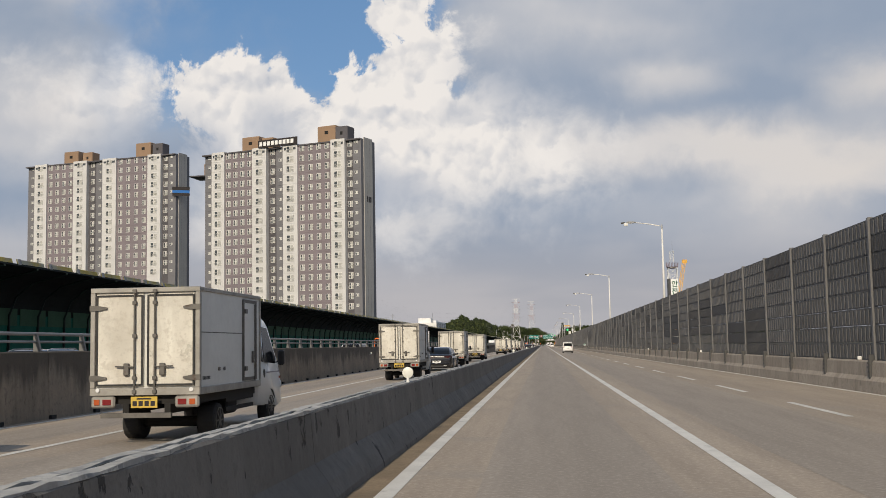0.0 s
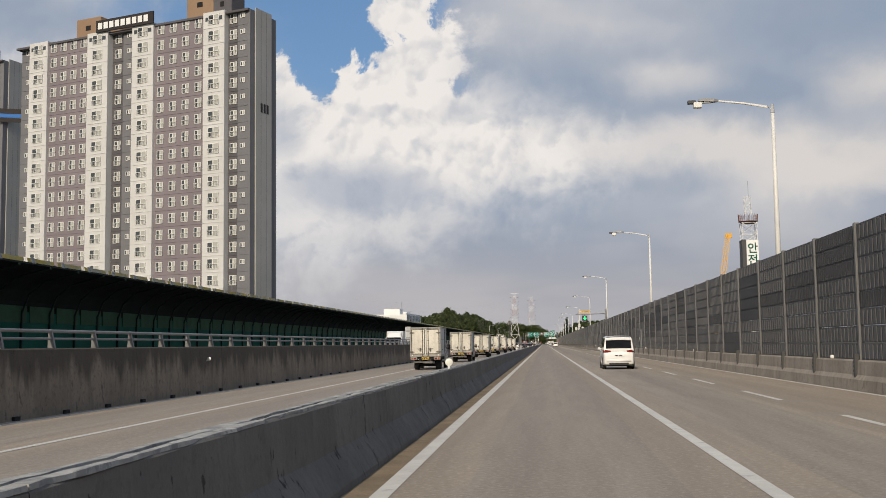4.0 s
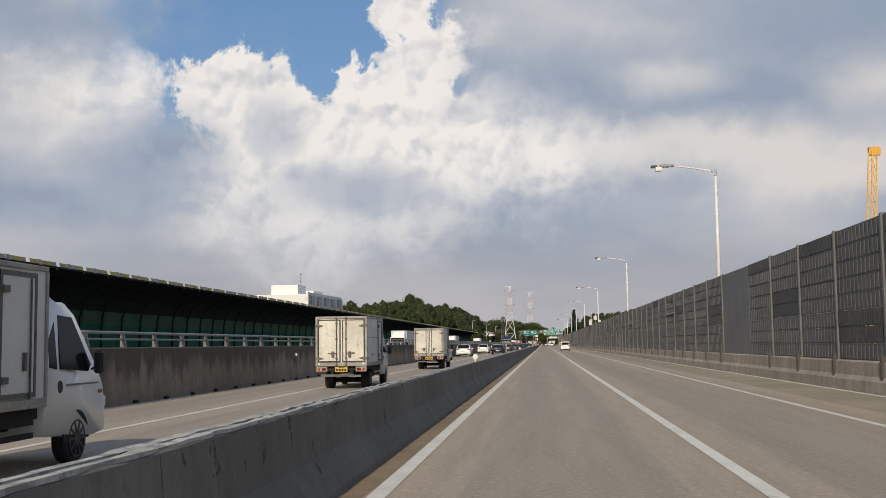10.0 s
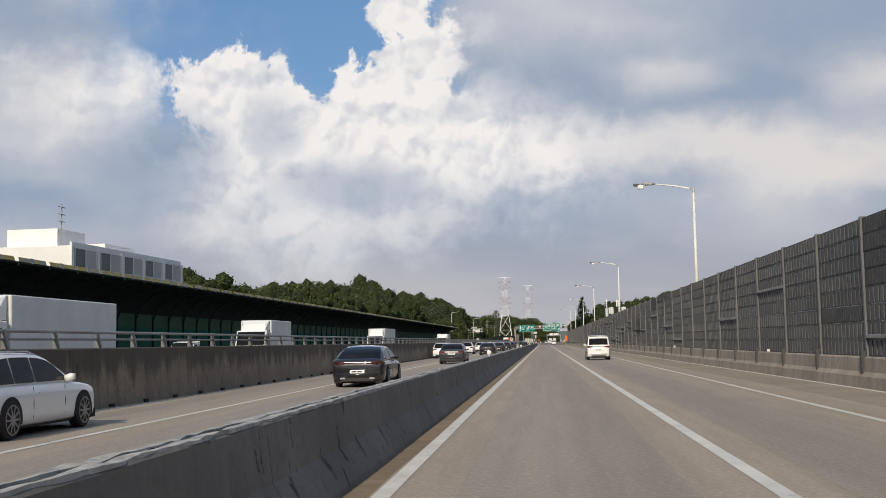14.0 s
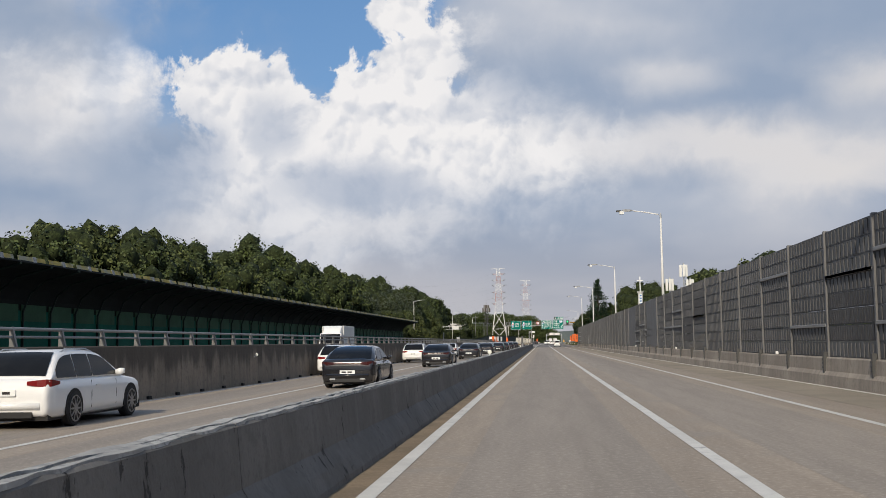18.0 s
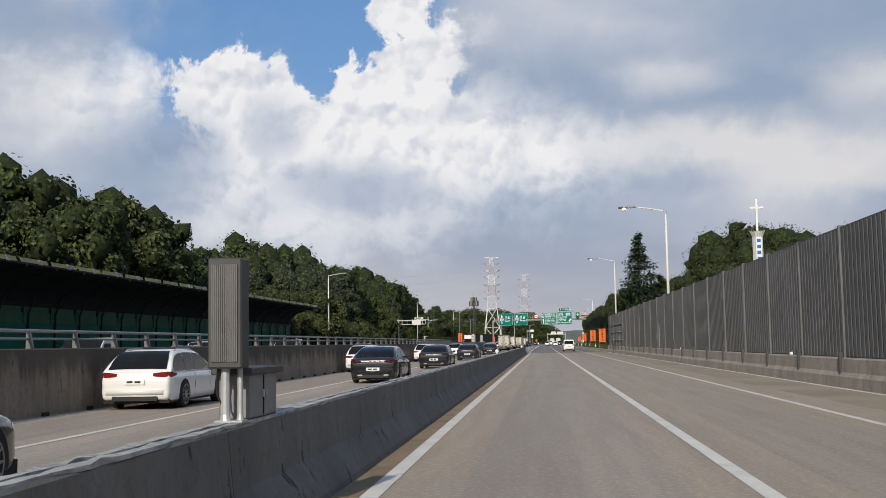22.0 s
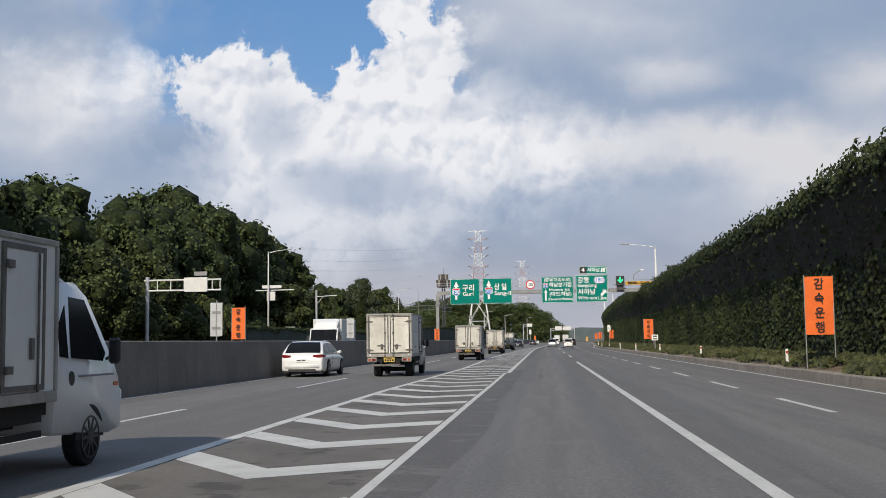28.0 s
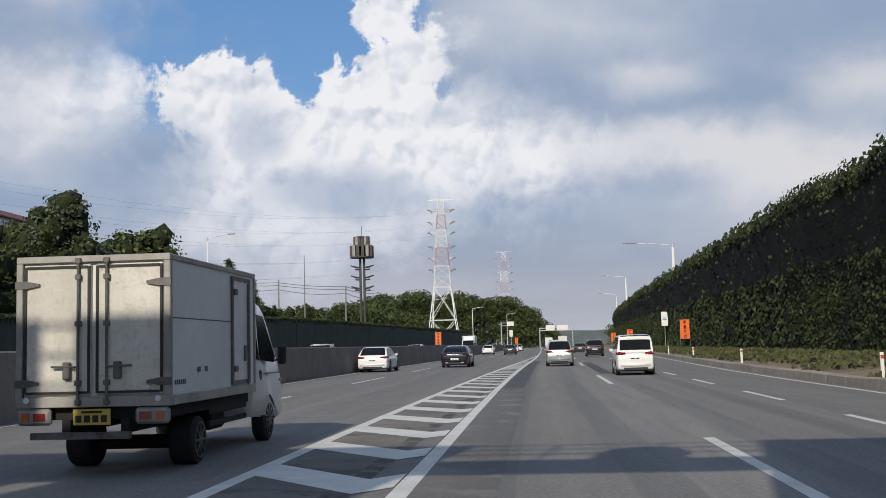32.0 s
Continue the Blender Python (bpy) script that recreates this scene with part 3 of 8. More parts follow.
def shared(name, me, parent, m):
    """One more piece on the same mesh."""
    ob = new(name, me)
    ob.parent = parent
    ob.matrix_basis = m
    return ob


def thing(name, label, category, group="", m=None, kind=""):
    ob = tagged(new(name), label, category, group, kind)
    ob.empty_display_size = 0.2
    if m is not None:
        ob.matrix_basis = m
    return ob


def bm_new():
    return bmesh.new()


def ease(v, lo, hi):
    v = min(1.0, max(0.0, (v - lo) / (hi - lo)))
    return v * v * (3 - 2 * v)


BRIDGE_END = 775.0


def bend(y):
    """The road turns gently to the right in the distance, then runs straight on."""
    if y < 1030:
        return max(0.0, y - 940.0) ** 2 / 6500.0
    d = y - 1030
    return 1.246 + 0.012 * d + 0.628 * (1 - math.exp(-d / 40))


def widen(y):
    """An exit lane opens on the right."""
    return 0.026 * max(0.0, y - 990)


def narrow(y):
    """The far side of the oncoming lanes draws nearer in the distance."""
    return 0.056 * max(0.0, min(y, 1330) - 1060)


LEFT_Z = -0.12        # the left carriageway lies a little lower


def left_level(y):
    return LEFT_Z * (1 - ease(y, 775, 800))


def road_z(x, y):
    return left_level(y) if x < -2.6 else 0.0


def sheet(name, x0, x1, ys, z_up, mat, label, category, nx=2, kind="structure", level=None):
    """A strip of paving; x0 and x1 may be functions of y."""
    bm = bm_new()
    rows = []
    for y in ys:
        a = x0(y) if callable(x0) else x0
        b = x1(y) if callable(x1) else x1
        rows.append([bm.verts.new((a + (b - a) * i / nx + bend(y), y, (level or road_z)(a + (b - a) * i / nx, y) + z_up)) for i in range(nx + 1)])
    for p, q in zip(rows, rows[1:]):
        for i in range(nx):
            bm.faces.new((p[i], p[i + 1], q[i + 1], q[i]))
    return tagged(part(name, bm, mat), label, category, kind=kind)


def span(a, b, step):
    n = max(1, int(math.ceil((b - a) / step)))
    return [a + (b - a) * i / n for i in range(n + 1)]


# ---------------------------------------------------------------- ground and paving
FAR = 1500.0
bm = bm_new()
box(bm, -4500, 4500, -600, 4600, -3.0, -0.75)
tagged(part("ground", bm, M["ground"]), "flat green and earthy land around the motorway", "ground", kind="structure")
near, beyond = span(-60, BRIDGE_END, 12.0), span(BRIDGE_END, FAR, 10.0)
sheet("road_near", -2.3, 8.45, near, 0.0, M["concrete_road"], "pale worn concrete carriageway of the bridge", "road", 4)
sheet("road_far", -2.6, lambda y: 9.2 + widen(y), beyond, 0.0, M["asphalt"], "dark grey asphalt carriageway with worn wheel tracks", "road", 4)
sheet("road_left_near", -12.0, -2.4, near, 0.0, M["concrete_road"], "pale concrete carriageway beyond the barrier", "road", 4, level=lambda x, y: LEFT_Z)
sheet("road_left_far", -12.0, -2.6, beyond, 0.0, M["asphalt"], "dark grey asphalt main carriageway", "road", 4, level=lambda x, y: left_level(y))
sheet("road_opposite", lambda y: -33.5 + narrow(y), -12.2, span(-60, FAR, 30.0), 0.0, M["asphalt"], "asphalt carriageway of the oncoming traffic", "road", 2, level=lambda x, y: -0.2)

# lines
XL, XR, X2, X3, X4, X5 = -1.56, 2.04, 5.38, 8.10, -8.12, -11.0


def stripe(x, y0, y1, width=0.15, lift=0.006):
    f = x if callable(x) else (lambda y: x)
    sheet("road_marking", lambda y: f(y) - width / 2, lambda y: f(y) + width / 2, span(y0, y1, 12.0), lift, M["line"], "worn white painted lane line", "road marking", 1)


stripe(XL, -60, BRIDGE_END, 0.18)
stripe(XR, -60, 872, 0.18)
stripe(X2, 270, BRIDGE_END, 0.15)
stripe(lambda y: X3 + widen(y), -60, FAR, 0.15)
stripe(X4, -60, BRIDGE_END, 0.15)
stripe(X5, -60, FAR, 0.15)


def gore_left(y):
    return -4.62 + 0.5 * ease(y, 830, 860) - 0.2 * ease(y, 860, 885) + 0.75 * ease(y, 890, 955) + max(0.0, (y - 955) * 0.0155)


def gore_seam(y):
    return float(np.interp(y, [905, 950, 960, 975, 1000, 1040], [-2.45, -2.10, -1.99, -1.84, -1.76, -1.74]))


stripe(gore_left, BRIDGE_END + 1, 1080, 0.2)
stripe(XL, 850, FAR, 0.2)
stripe(lambda y: XL - 0.13 + 0.03 * noise.noise((1, y * 0.9, 0)), BRIDGE_END + 2, 850, 0.12)
for y in np.arange(-40, 270, 10):
    stripe(X2, y, y + 4.8)
for y in np.arange(784.0, 1300, 9.85):
    stripe(lambda v: X2 - 0.12 * ease(v, 790, 830), y, y + 4.8)
for y in np.arange(779.2, 1400, 19.1):
    stripe(X4 + 0.35, y, y + 8.5)
for y in np.arange(890.0, 1400, 31.0):
    stripe(XR + 0.15, y, y + 10.0, 0.17)
# chevrons between the two carriageways
k = 0
while 783.0 + 3.1 * k < 1040:
    y = 783.0 + 3.1 * k
    k += 1
    a, b = gore_left(y) + 0.12, (XL - 0.22 if y < 850 else XL - 0.12)
    if b - a < 0.25:
        break
    mid = a + (b - a) * 0.52
    w = 0.9
    pts = [(a, y + 1.9), (mid, y), (b, y + 0.9), (b, y + 0.9 + w), (mid, y + w), (a, y + 1.9 + w)]
    if b - a < 2.3 or y > 950:
        pts = [(a, y + 1.9), (a + (b - a) * 0.5, y + 0.95), (b, y), (b, y + w), (a + (b - a) * 0.5, y + 0.95 + w), (a, y + 1.9 + w)]
    if y > 905:
        mid, w = min(gore_seam(y), b - 0.05), 1.15
        kink = 1.2 * (mid - a)
        pts = [(a, y + kink), (mid, y), (b, y + 1.3 * (b - mid)), (b, y + 1.3 * (b - mid) + w), (mid, y + w), (a, y + kink + w)]
    bm = bm_new()
    vs = [bm.verts.new((px + bend(py), py, 0.007)) for px, py in pts]
    bm.faces.new((vs[0], vs[1], vs[4], vs[5]))
    bm.faces.new((vs[1], vs[2], vs[3], vs[4]))
    tagged(part("chevron_marking", bm, M["line"]), "worn white chevron stripe of the gore", "road marking", kind="structure")
# gore paving, cracks and patches
sheet("gore_paving", lambda y: gore_left(y) + 0.02, lambda y: XL - 0.1 if y < 905 else gore_seam(y), span(BRIDGE_END + 0.5, 1075, 10.0), 0.003, M["gore"], "cracked brownish asphalt of the gore", "road", 2, level=lambda x, y: 0.0)
sheet("grime_strip", lambda y: gore_seam(y) - 0.24 - 0.16 * noise.noise((1, y * 0.35, 0)) - 0.14 * noise.noise((1, y * 1.3, 5)), gore_seam, span(885, 1012, 0.8), 0.0052, M["grime"], "dark damp grime along the seam of the gore", "road stain", 1)
sheet("road_patch", lambda y: -1.66 + 0.05 * noise.noise((1, y * 0.31, 0)), lambda y: -0.98 + 0.28 * noise.noise((4, y * 0.12, 0)) + 0.04 * noise.noise((4, y * 0.9, 2)), span(789, 854, 1.0), 0.004, M["worn_patch"], "dark asphalt patch along the lane edge", "road patch", 2)
sheet("road_patch", XL + 0.1, lambda y: float(np.interp(y, [853, 875, 893, 937, 955, 980, 981, 1038], [-1.4, -1.42, -0.85, -0.8, -0.62, -0.55, -0.6, -0.68])) + 0.02 * noise.noise((2, y * 0.8, 0)), span(854, 980, 2.0) + span(980, 1038.6, 8.0)[1:], 0.0035, M["worn_patch"], "darker asphalt strip beside the solid line", "road patch", 2)
sheet("road_crack", lambda y: -2.44 + 0.05 * noise.noise((5, y * 0.5, 0)), lambda y: -2.39 + 0.06 * noise.noise((6, y * 0.9, 0)), span(846, 908, 1.0), 0.009, M["fresh_asphalt"], "dark crack along the middle of the gore", "road crack", 1)
sheet("road_patch", -1.4, lambda y: -0.72 - 0.08 * ease(y, 990, 1030), span(981, 1039, 8.0), 0.0045, M["fresh_asphalt"], "dark cut-out asphalt repair beside the solid line", "road patch", 2)
sheet("road_patch", 2.42, 3.0, span(995.4, 1025.4, 6.0), 0.004, M["fresh_asphalt"], "dark asphalt patch at a lane joint", "road patch", 2)
sheet("road_patch", -0.62, 5.3, span(905, 1030, 10.0), 0.002, M["pale_asphalt"], "paler resurfaced strip of asphalt", "road patch", 2)
sheet("skid_mark", lambda y: -0.24 + 0.05 * noise.noise((8, y * 0.7, 0)), lambda y: -0.06 + 0.06 * noise.noise((9, y * 1.1, 0)), span(843, 858, 0.6), 0.004, M["worn_patch"], "short dark skid smear on the lane", "skid mark", 1)
for y in (BRIDGE_END - 0.2,):
    sheet("road_joint", -1.8, 8.3, [y, y + 0.22], 0.008, M["fresh_asphalt"], "dark expansion joint across the road", "road joint", 2)
# brown grit along the edges and paler wheel tracks
sheet("grit_strip", -1.92, lambda y: XL - 0.1 - 0.06 * noise.noise((3, y * 0.15, 0)), span(-60, BRIDGE_END, 5.0), 0.004, M["dirt"], "strip of brown grit at the barrier foot", "road", 1)
sheet("grit_strip", lambda y: X2 + 1.0 + 0.3 * noise.noise((7, y * 0.05, 0)), X3 - 0.08, span(290, BRIDGE_END, 8.0), 0.004, M["grit_pale"], "sandy grit on the hard shoulder", "road", 2)
for x, w in ((0.24, 1.05), (3.75, 1.0), (-6.4, 0.95), (-9.6, 0.8)):
    lane_level = (lambda x, y: LEFT_Z) if x < 0 else None
    sheet("wheel_track", lambda y: x - w + 0.25 * noise.noise((x, y * 0.02, 0)) + 0.06 * noise.noise((x, y * 0.2, 3)), lambda y: x + w + 0.25 * noise.noise((x, y * 0.02, 9)) + 0.06 * noise.noise((x, y * 0.2, 6)), span(-60, BRIDGE_END - 1, 5.0), 0.0025, M["track"], "greyer band worn by tyres along the lane", "road", 2, level=lane_level)
for x in (-0.75, 0.95, 2.9, 4.4):
    sheet("wheel_track", lambda y: x - 0.3 + 0.1 * noise.noise((x, y * 0.03, 0)), lambda y: x + 0.3 + 0.1 * noise.noise((x, y * 0.03, 9)), span(BRIDGE_END + 1, 1300, 8.0), 0.0025, M["track_dark"], "polished darker wheel track", "road", 1)

# ---------------------------------------------------------------- concrete divider beside the lane
BX = -2.15
profile = [(-2.62, -0.15), (-2.60, 0.0), (-2.52, 0.22), (-2.40, 0.36), (-2.37, 0.80), (-2.35, 0.82), (-2.17, 0.82), (-2.15, 0.80), (-2.11, 0.36), (-2.0, 0.2), (-1.93, 0.06), (-1.92, 0.0)]
divider = thing("divider", "weathered grey concrete barrier between the carriageways with patched top", "barrier", kind="structure")
ys = span(-40, BRIDGE_END - 1.5, 10.0)
for a, b in zip(ys, ys[1:]):
    bm = bm_new()
    extrude(bm, profile, span(a + 0.006, b - 0.006, 0.5), lambda x, y, z: (x + 0.014 * noise.noise((x * 3, y * 0.7, z * 3)) + 0.008 * noise.noise((x * 5, y * 2.9, z * 6)), y, z + 0.010 * noise.noise((x, y * 1.7, 5))))
    part("block", bm, M["barrier"], divider)
    # broken mortar cap along the top with a dark open joint
    for cx, w, mat in ((-2.315, 0.05, "plaster"), (-2.20, 0.05, "plaster"), (-2.258, 0.018, "gap")):
        bm = bm_new()
        extrude(bm, [(-w, 0.81), (-w * 0.9, 0.835), (w * 0.9, 0.835), (w, 0.81)] if mat == "plaster" else [(-w, 0.81), (-w, 0.823), (w, 0.823), (w, 0.81)], span(a + 0.01, b - 0.01, 0.18),
                lambda x, y, z: (cx + x * (0.85 + 0.4 * noise.noise((cx * 9, y * 1.3, 2)) + 0.5 * noise.noise((x * 30, y * 4.1, 8))) + 0.012 * noise.noise((x, y * 2.1, 4)), y, z + (0.009 * noise.noise((x * 9, y * 2.3, 1)) + 0.014 * noise.noise((x * 20, y * 5.7, 3))) * (z > 0.82)))
        part("mortar_cap" if mat == "plaster" else "cap_joint", bm, M[mat], divider)

# ---------------------------------------------------------------- delineator discs and boxes on the divider


def delineator():
    t = thing("delineator", "round white reflector disc on a short stem", "reflector", "reflectors on the divider")
    bm = bm_new()
    tube(bm, [(0, 0, 0), (0, 0, 0.07)], [0.026, 0.022], 8)
    part("stem", bm, M["white_plastic"], t)
    bm = bm_new()
    tube(bm, [(0, -0.012, 0.15), (0, -0.008, 0.15), (0, 0.008, 0.15), (0, 0.012, 0.15)], [0.082, 0.088, 0.088, 0.082], 24)
    part("disc", bm, M["disc_white"], t, "pale round reflector", True)
    return t


first = delineator()
first.matrix_basis = pose(-2.2, 17.0, 0.83)
for k, y in enumerate((78, 139, 200, 260, 316, 380, 441, 502, 564, 629, 690, 750)):
    copy_thing(first, pose(-2.2, y, 0.83, 0, 0, 4 * math.sin(k * 2.3)))
for y in (9.0, 70, 150, 252, 330, 411, 470, 560, 640, 705):
    t = tagged(delineator(), "small pale reflector disc on the parapet side", "reflector", "reflectors on the parapet")
    t.matrix_basis = pose(-11.40, y, 0.95, 0, 55, 0) @ Matrix.Scale(0.75, 4)


def glare_board():
    """A tall dark cased matrix board with a control box behind it."""
    t = thing("matrix_board", "tall dark grey display board with a fine lattice face", "display board", "boards on the divider")
    bm = bm_new()
    box(bm, -0.13, 0.13, -0.09, 0.11, 0.40, 1.22)
    bevel(bm, 0.012)
    part("case", bm, M["steel_grey_dark"], t)
    bm = bm_new()
    box(bm, -0.10, 0.10, -0.097, -0.088, 0.45, 1.17)
    part("face", bm, M["lattice"], t, "fine grey lattice face")
    for i in range(13):
        bm = bm_new()
        x = -0.096 + 0.016 * i
        box(bm, x - 0.0025, x + 0.0025, -0.104, -0.096, 0.45, 1.17)
        part("rib", bm, M["post_grey"], t)
    for x, y0, q in ((-0.02, 0.0, 0.034), (0.075, 0.06, 0.022)):
        bm = bm_new()
        tube(bm, [(x, y0, 0.0), (x, y0, 0.06), (x, y0, 0.41)], [q * 1.35, q, q], 10)
        part("post", bm, M["galvanised"], t)
    bm = bm_new()
    tube(bm, [(-0.07, -0.01, 0.41), (-0.085, -0.02, 0.3), (-0.075, -0.02, 0.2), (-0.04, -0.01, 0.13)], 0.009, 6)
    part("cable", bm, M["black_plastic"], t, "black hanging cable")
    bm = bm_new()
    box(bm, -0.09, 0.12, -0.05, 0.1, 0.0, 0.015)
    part("foot_plate", bm, M["galvanised"], t)
    box_ = thing("control_box", "grey steel control cabinet standing on the concrete divider", "cabinet", "cabinets on the divider")
    bm = bm_new()
    box(bm, -0.13, 0.11, 0.20, 1.02, 0.012, 0.345)
    bevel(bm, 0.006)
    body = part("body", bm, M["steel_grey"], box_)
    bm = bm_new()
    box(bm, -0.17, 0.15, 0.12, 1.10, 0.347, 0.40)
    bevel(bm, 0.008)
    part("lid", bm, M["steel_grey_dark"], box_)
    bm = bm_new()
    box(bm, 0.108, 0.118, 0.59, 0.60, 0.02, 0.335)
    part("door_seam", bm, M["gap"], body)
    for y in (0.55, 0.64):
        bm = bm_new()
        box(bm, 0.109, 0.125, y, y + 0.03, 0.16, 0.22)
        part("catch", bm, M["galvanised"], body)
    bm = bm_new()
    box(bm, -0.12, 0.10, 0.19, 1.03, 0.0, 0.012)
    part("base_plate", bm, M["rust"], box_)
    return t, box_


M["rail_pale"] = surface("rail_pale", (0.30, 0.30, 0.30), 0.55, 0.2, vary=0.2, scale=1.0, grain=14, bump=0.1)
M["post_grey"] = surface("post_grey", (0.165, 0.165, 0.168), 0.6, 0.2, vary=0.15, scale=1.0, grain=14, bump=0.1)
M["steel_grey_dark"] = surface("steel_grey_dark", (0.07, 0.07, 0.07), 0.55, 0.2, vary=0.15, scale=1.5, grain=14, bump=0.08)
M["lattice"] = surface("lattice", (0.12, 0.12, 0.12), 0.5, 0.2, vary=0.2, scale=3.0, grain=60, bump=0.3)
board, cabinet = glare_board()
for i, y in enumerate((115.0, 218.5, 493.2, 645.0, 762.0)):
    if i == 0:
        board.matrix_basis = cabinet.matrix_basis = pose(-2.29, y, 0.83)
    else:
        copy_thing(board, pose(-2.29, y, 0.83))
        copy_thing(cabinet, pose(-2.29, y, 0.83))

# solar warning lamp on the divider
t = thing("solar_warning_lamp", "solar panel over a box of round lenses on a steel post", "warning lamp")
t.matrix_basis = pose(-2.27, 346.6, 0.88)
bm = bm_new()
tube(bm, [(0, 0, -0.1), (0, 0, 0.52)], [0.038, 0.036], 12)
part("post", bm, M["steel_grey"], t)
bm = bm_new()
box(bm, -0.06, 0.03, -0.05, 0.05, 0.36, 0.48)
bevel(bm, 0.01)
part("clamp", bm, M["steel_grey"], t)
bm = bm_new()
box(bm, -0.27, 0.27, -0.02, 0.16, 0.53, 0.70)
bevel(bm, 0.008)
lamp_box = part("lamp_box", bm, M["steel_grey_dark"], t)
for r in range(3):
    for c in range(11):
        bm = bm_new()
        x, z = -0.23 + 0.046 * c, 0.57 + 0.045 * r
        tube(bm, [(x, -0.022, z), (x, -0.034, z), (x, -0.04, z)], [0.019, 0.017, 0.008], 8)
        part("lens", bm, M["led_lens"], lamp_box)
bm = bm_new()
box(bm, -0.31, 0.31, -0.21, 0.21, -0.014, 0.014)
panel = part("panel_frame", bm, M["galvanised"], t)
panel.matrix_basis = pose(0.0, 0.06, 0.86, 33, 0, 0)
for r in range(4):
    for c in range(5):
        bm = bm_new()
        box(bm, -0.285 + 0.115 * c, -0.177 + 0.115 * c, -0.19 + 0.096 * r, -0.1 + 0.096 * r, 0.0145, 0.018)
        part("solar_cell", bm, M["cell_blue"], panel)
bm = bm_new()
box(bm, -0.2, 0.2, 0.02, 0.16, 0.71, 0.80)
part("bracket", bm, M["steel_grey_dark"], t)

# ---------------------------------------------------------------- median parapet with steel rail
parapet = thing("parapet", "tall stained brown concrete parapet between opposing carriageways", "parapet", kind="structure")
ys = span(-40, BRIDGE_END, 8.0)
for a, b in zip(ys, ys[1:]):
    bm = bm_new()
    extrude(bm, [(-11.8, -0.4), (-11.78, 1.40), (-11.75, 1.43), (-11.45, 1.43), (-11.42, 1.40), (-11.36, -0.4)], span(a + 0.008, b - 0.008, 2.0), lambda x, y, z: (x + 0.01 * noise.noise((x, y * 0.6, z)), y, z))
    part("segment", bm, M["parapet"], parapet)
rail = thing("guard_rail", "grey steel two-bar rail with slanted posts on the parapet", "guard rail")
for z, r in ((0.40, 0.04), (0.22, 0.03)):
    bm = bm_new()
    tube(bm, [(0, -40, z), (0, BRIDGE_END, z)], r, 8)
    ob = part("bar", bm, M["steel_grey"], rail)
rail.matrix_basis = pose(-11.62, 0, 1.43)
bm = bm_new()
extrude(bm, [(-0.09, 0.0), (0.09, 0.0), (0.035, 0.45), (-0.035, 0.45)], [-0.035, 0.035])
post_mesh = mesh_of("post", bm, M["steel_grey"])
for k in range(60, 260):
    shared("post", post_mesh, rail, pose(0, -35 + 2.45 * k, 0, 12))
bm = bm_new()
for k in [*range(60), *range(260, 330)]:
    tmp = bm_new()
    tmp.from_mesh(post_mesh)
    tmp.transform(pose(0, -35 + 2.45 * k, 0, 12))
    piece = bpy.data.meshes.new("post")
    tmp.to_mesh(piece)
    tmp.free()
    bm.from_mesh(piece)
    bpy.data.meshes.remove(piece)
tagged(part("post", bm, M["steel_grey"], rail), kind="stuff")
# small drain blocks along the parapet foot
bm = bm_new()
for k in range(330):
    y = -30 + 2.45 * k
    box(bm, -11.37, -11.30, y, y + 0.25, LEFT_Z, LEFT_Z + 0.09)
tagged(part("drain_blocks", bm, M["gap"]), "row of small dark drain blocks at the parapet foot", "drain", kind="stuff")

median = thing("median_wall", "smooth dark grey concrete median wall", "wall", kind="structure")
ys = span(BRIDGE_END + 0.02, 1080, 10.0) + span(1080, FAR, 60.0)[1:]
for a, b in zip(ys, ys[1:]):
    bm = bm_new()
    extrude(bm, [(-11.78, -0.4), (-11.74, 1.50), (-11.70, 1.53), (-11.48, 1.53), (-11.44, 1.50), (-11.36, -0.4)], [a + 0.006, (a + b) / 2, b - 0.006], lambda x, y, z: (x + bend(y), y, z))
    part("segment", bm, M["median"], median)

# white back-to-back signs behind the parapet
for x, y in ((-12.9, 216.2), (-13.2, 295.6), (-13.4, 350.7), (-13.0, 120.0), (-13.4, 846.3), (-13.6, 878.2)):
    t = thing("plate_sign", "narrow pale grey traffic plates on a thin post behind the parapet", "road sign", "plates behind the parapet")
    t.matrix_basis = pose(x, y, -0.2) @ Matrix.Diagonal((0.62, 1, 0.92, 1))
    bm = bm_new()
    tube(bm, [(0, 0, 0), (0, 0, 3.7)], 0.04, 8)
    part("post", bm, M["galvanised"], t)
    for dx in (-0.22, 0.22):
        bm = bm_new()
        box(bm, dx - 0.19, dx + 0.19, -0.06, -0.045, 2.1, 3.6)
        part("plate", bm, M["galvanised"], t)
    for z in (2.4, 3.1):
        bm = bm_new()
        box(bm, -0.3, 0.3, -0.066, -0.06, z, z + 0.12)
        part("marking_bar", bm, M["steel_grey"], t)

# ---------------------------------------------------------------- noise wall on the right
WX, ROWS = 8.50, 8
noise_wall = thing("noise_wall", "dark grey louvred steel noise wall on a concrete base", "noise wall", kind="structure")
base = part("wall_base", (lambda b: (extrude(b, [(8.22, -0.5), (8.25, 0.30), (8.34, 0.42), (8.36, 0.78), (8.40, 0.82), (8.78, 0.82), (8.8, -0.5)], span(-40, BRIDGE_END + 2, 3.0), lambda x, y, z: (x + 0.008 * noise.noise((x, y, z)), y, z)), b)[1])(bm_new()), M["wall_base"], noise_wall, "pale concrete base with stains")
WZ0, WZ1 = 0.82, 4.50
ROW_H = (WZ1 - WZ0) / ROWS
# stretches of the wall: a post, the spacing, from, to
STRETCHES = [(220.1, 4.45, -40, 330), (399.5, 4.72, 330, 620), (727.3, 4.92, 620, BRIDGE_END + 1)]


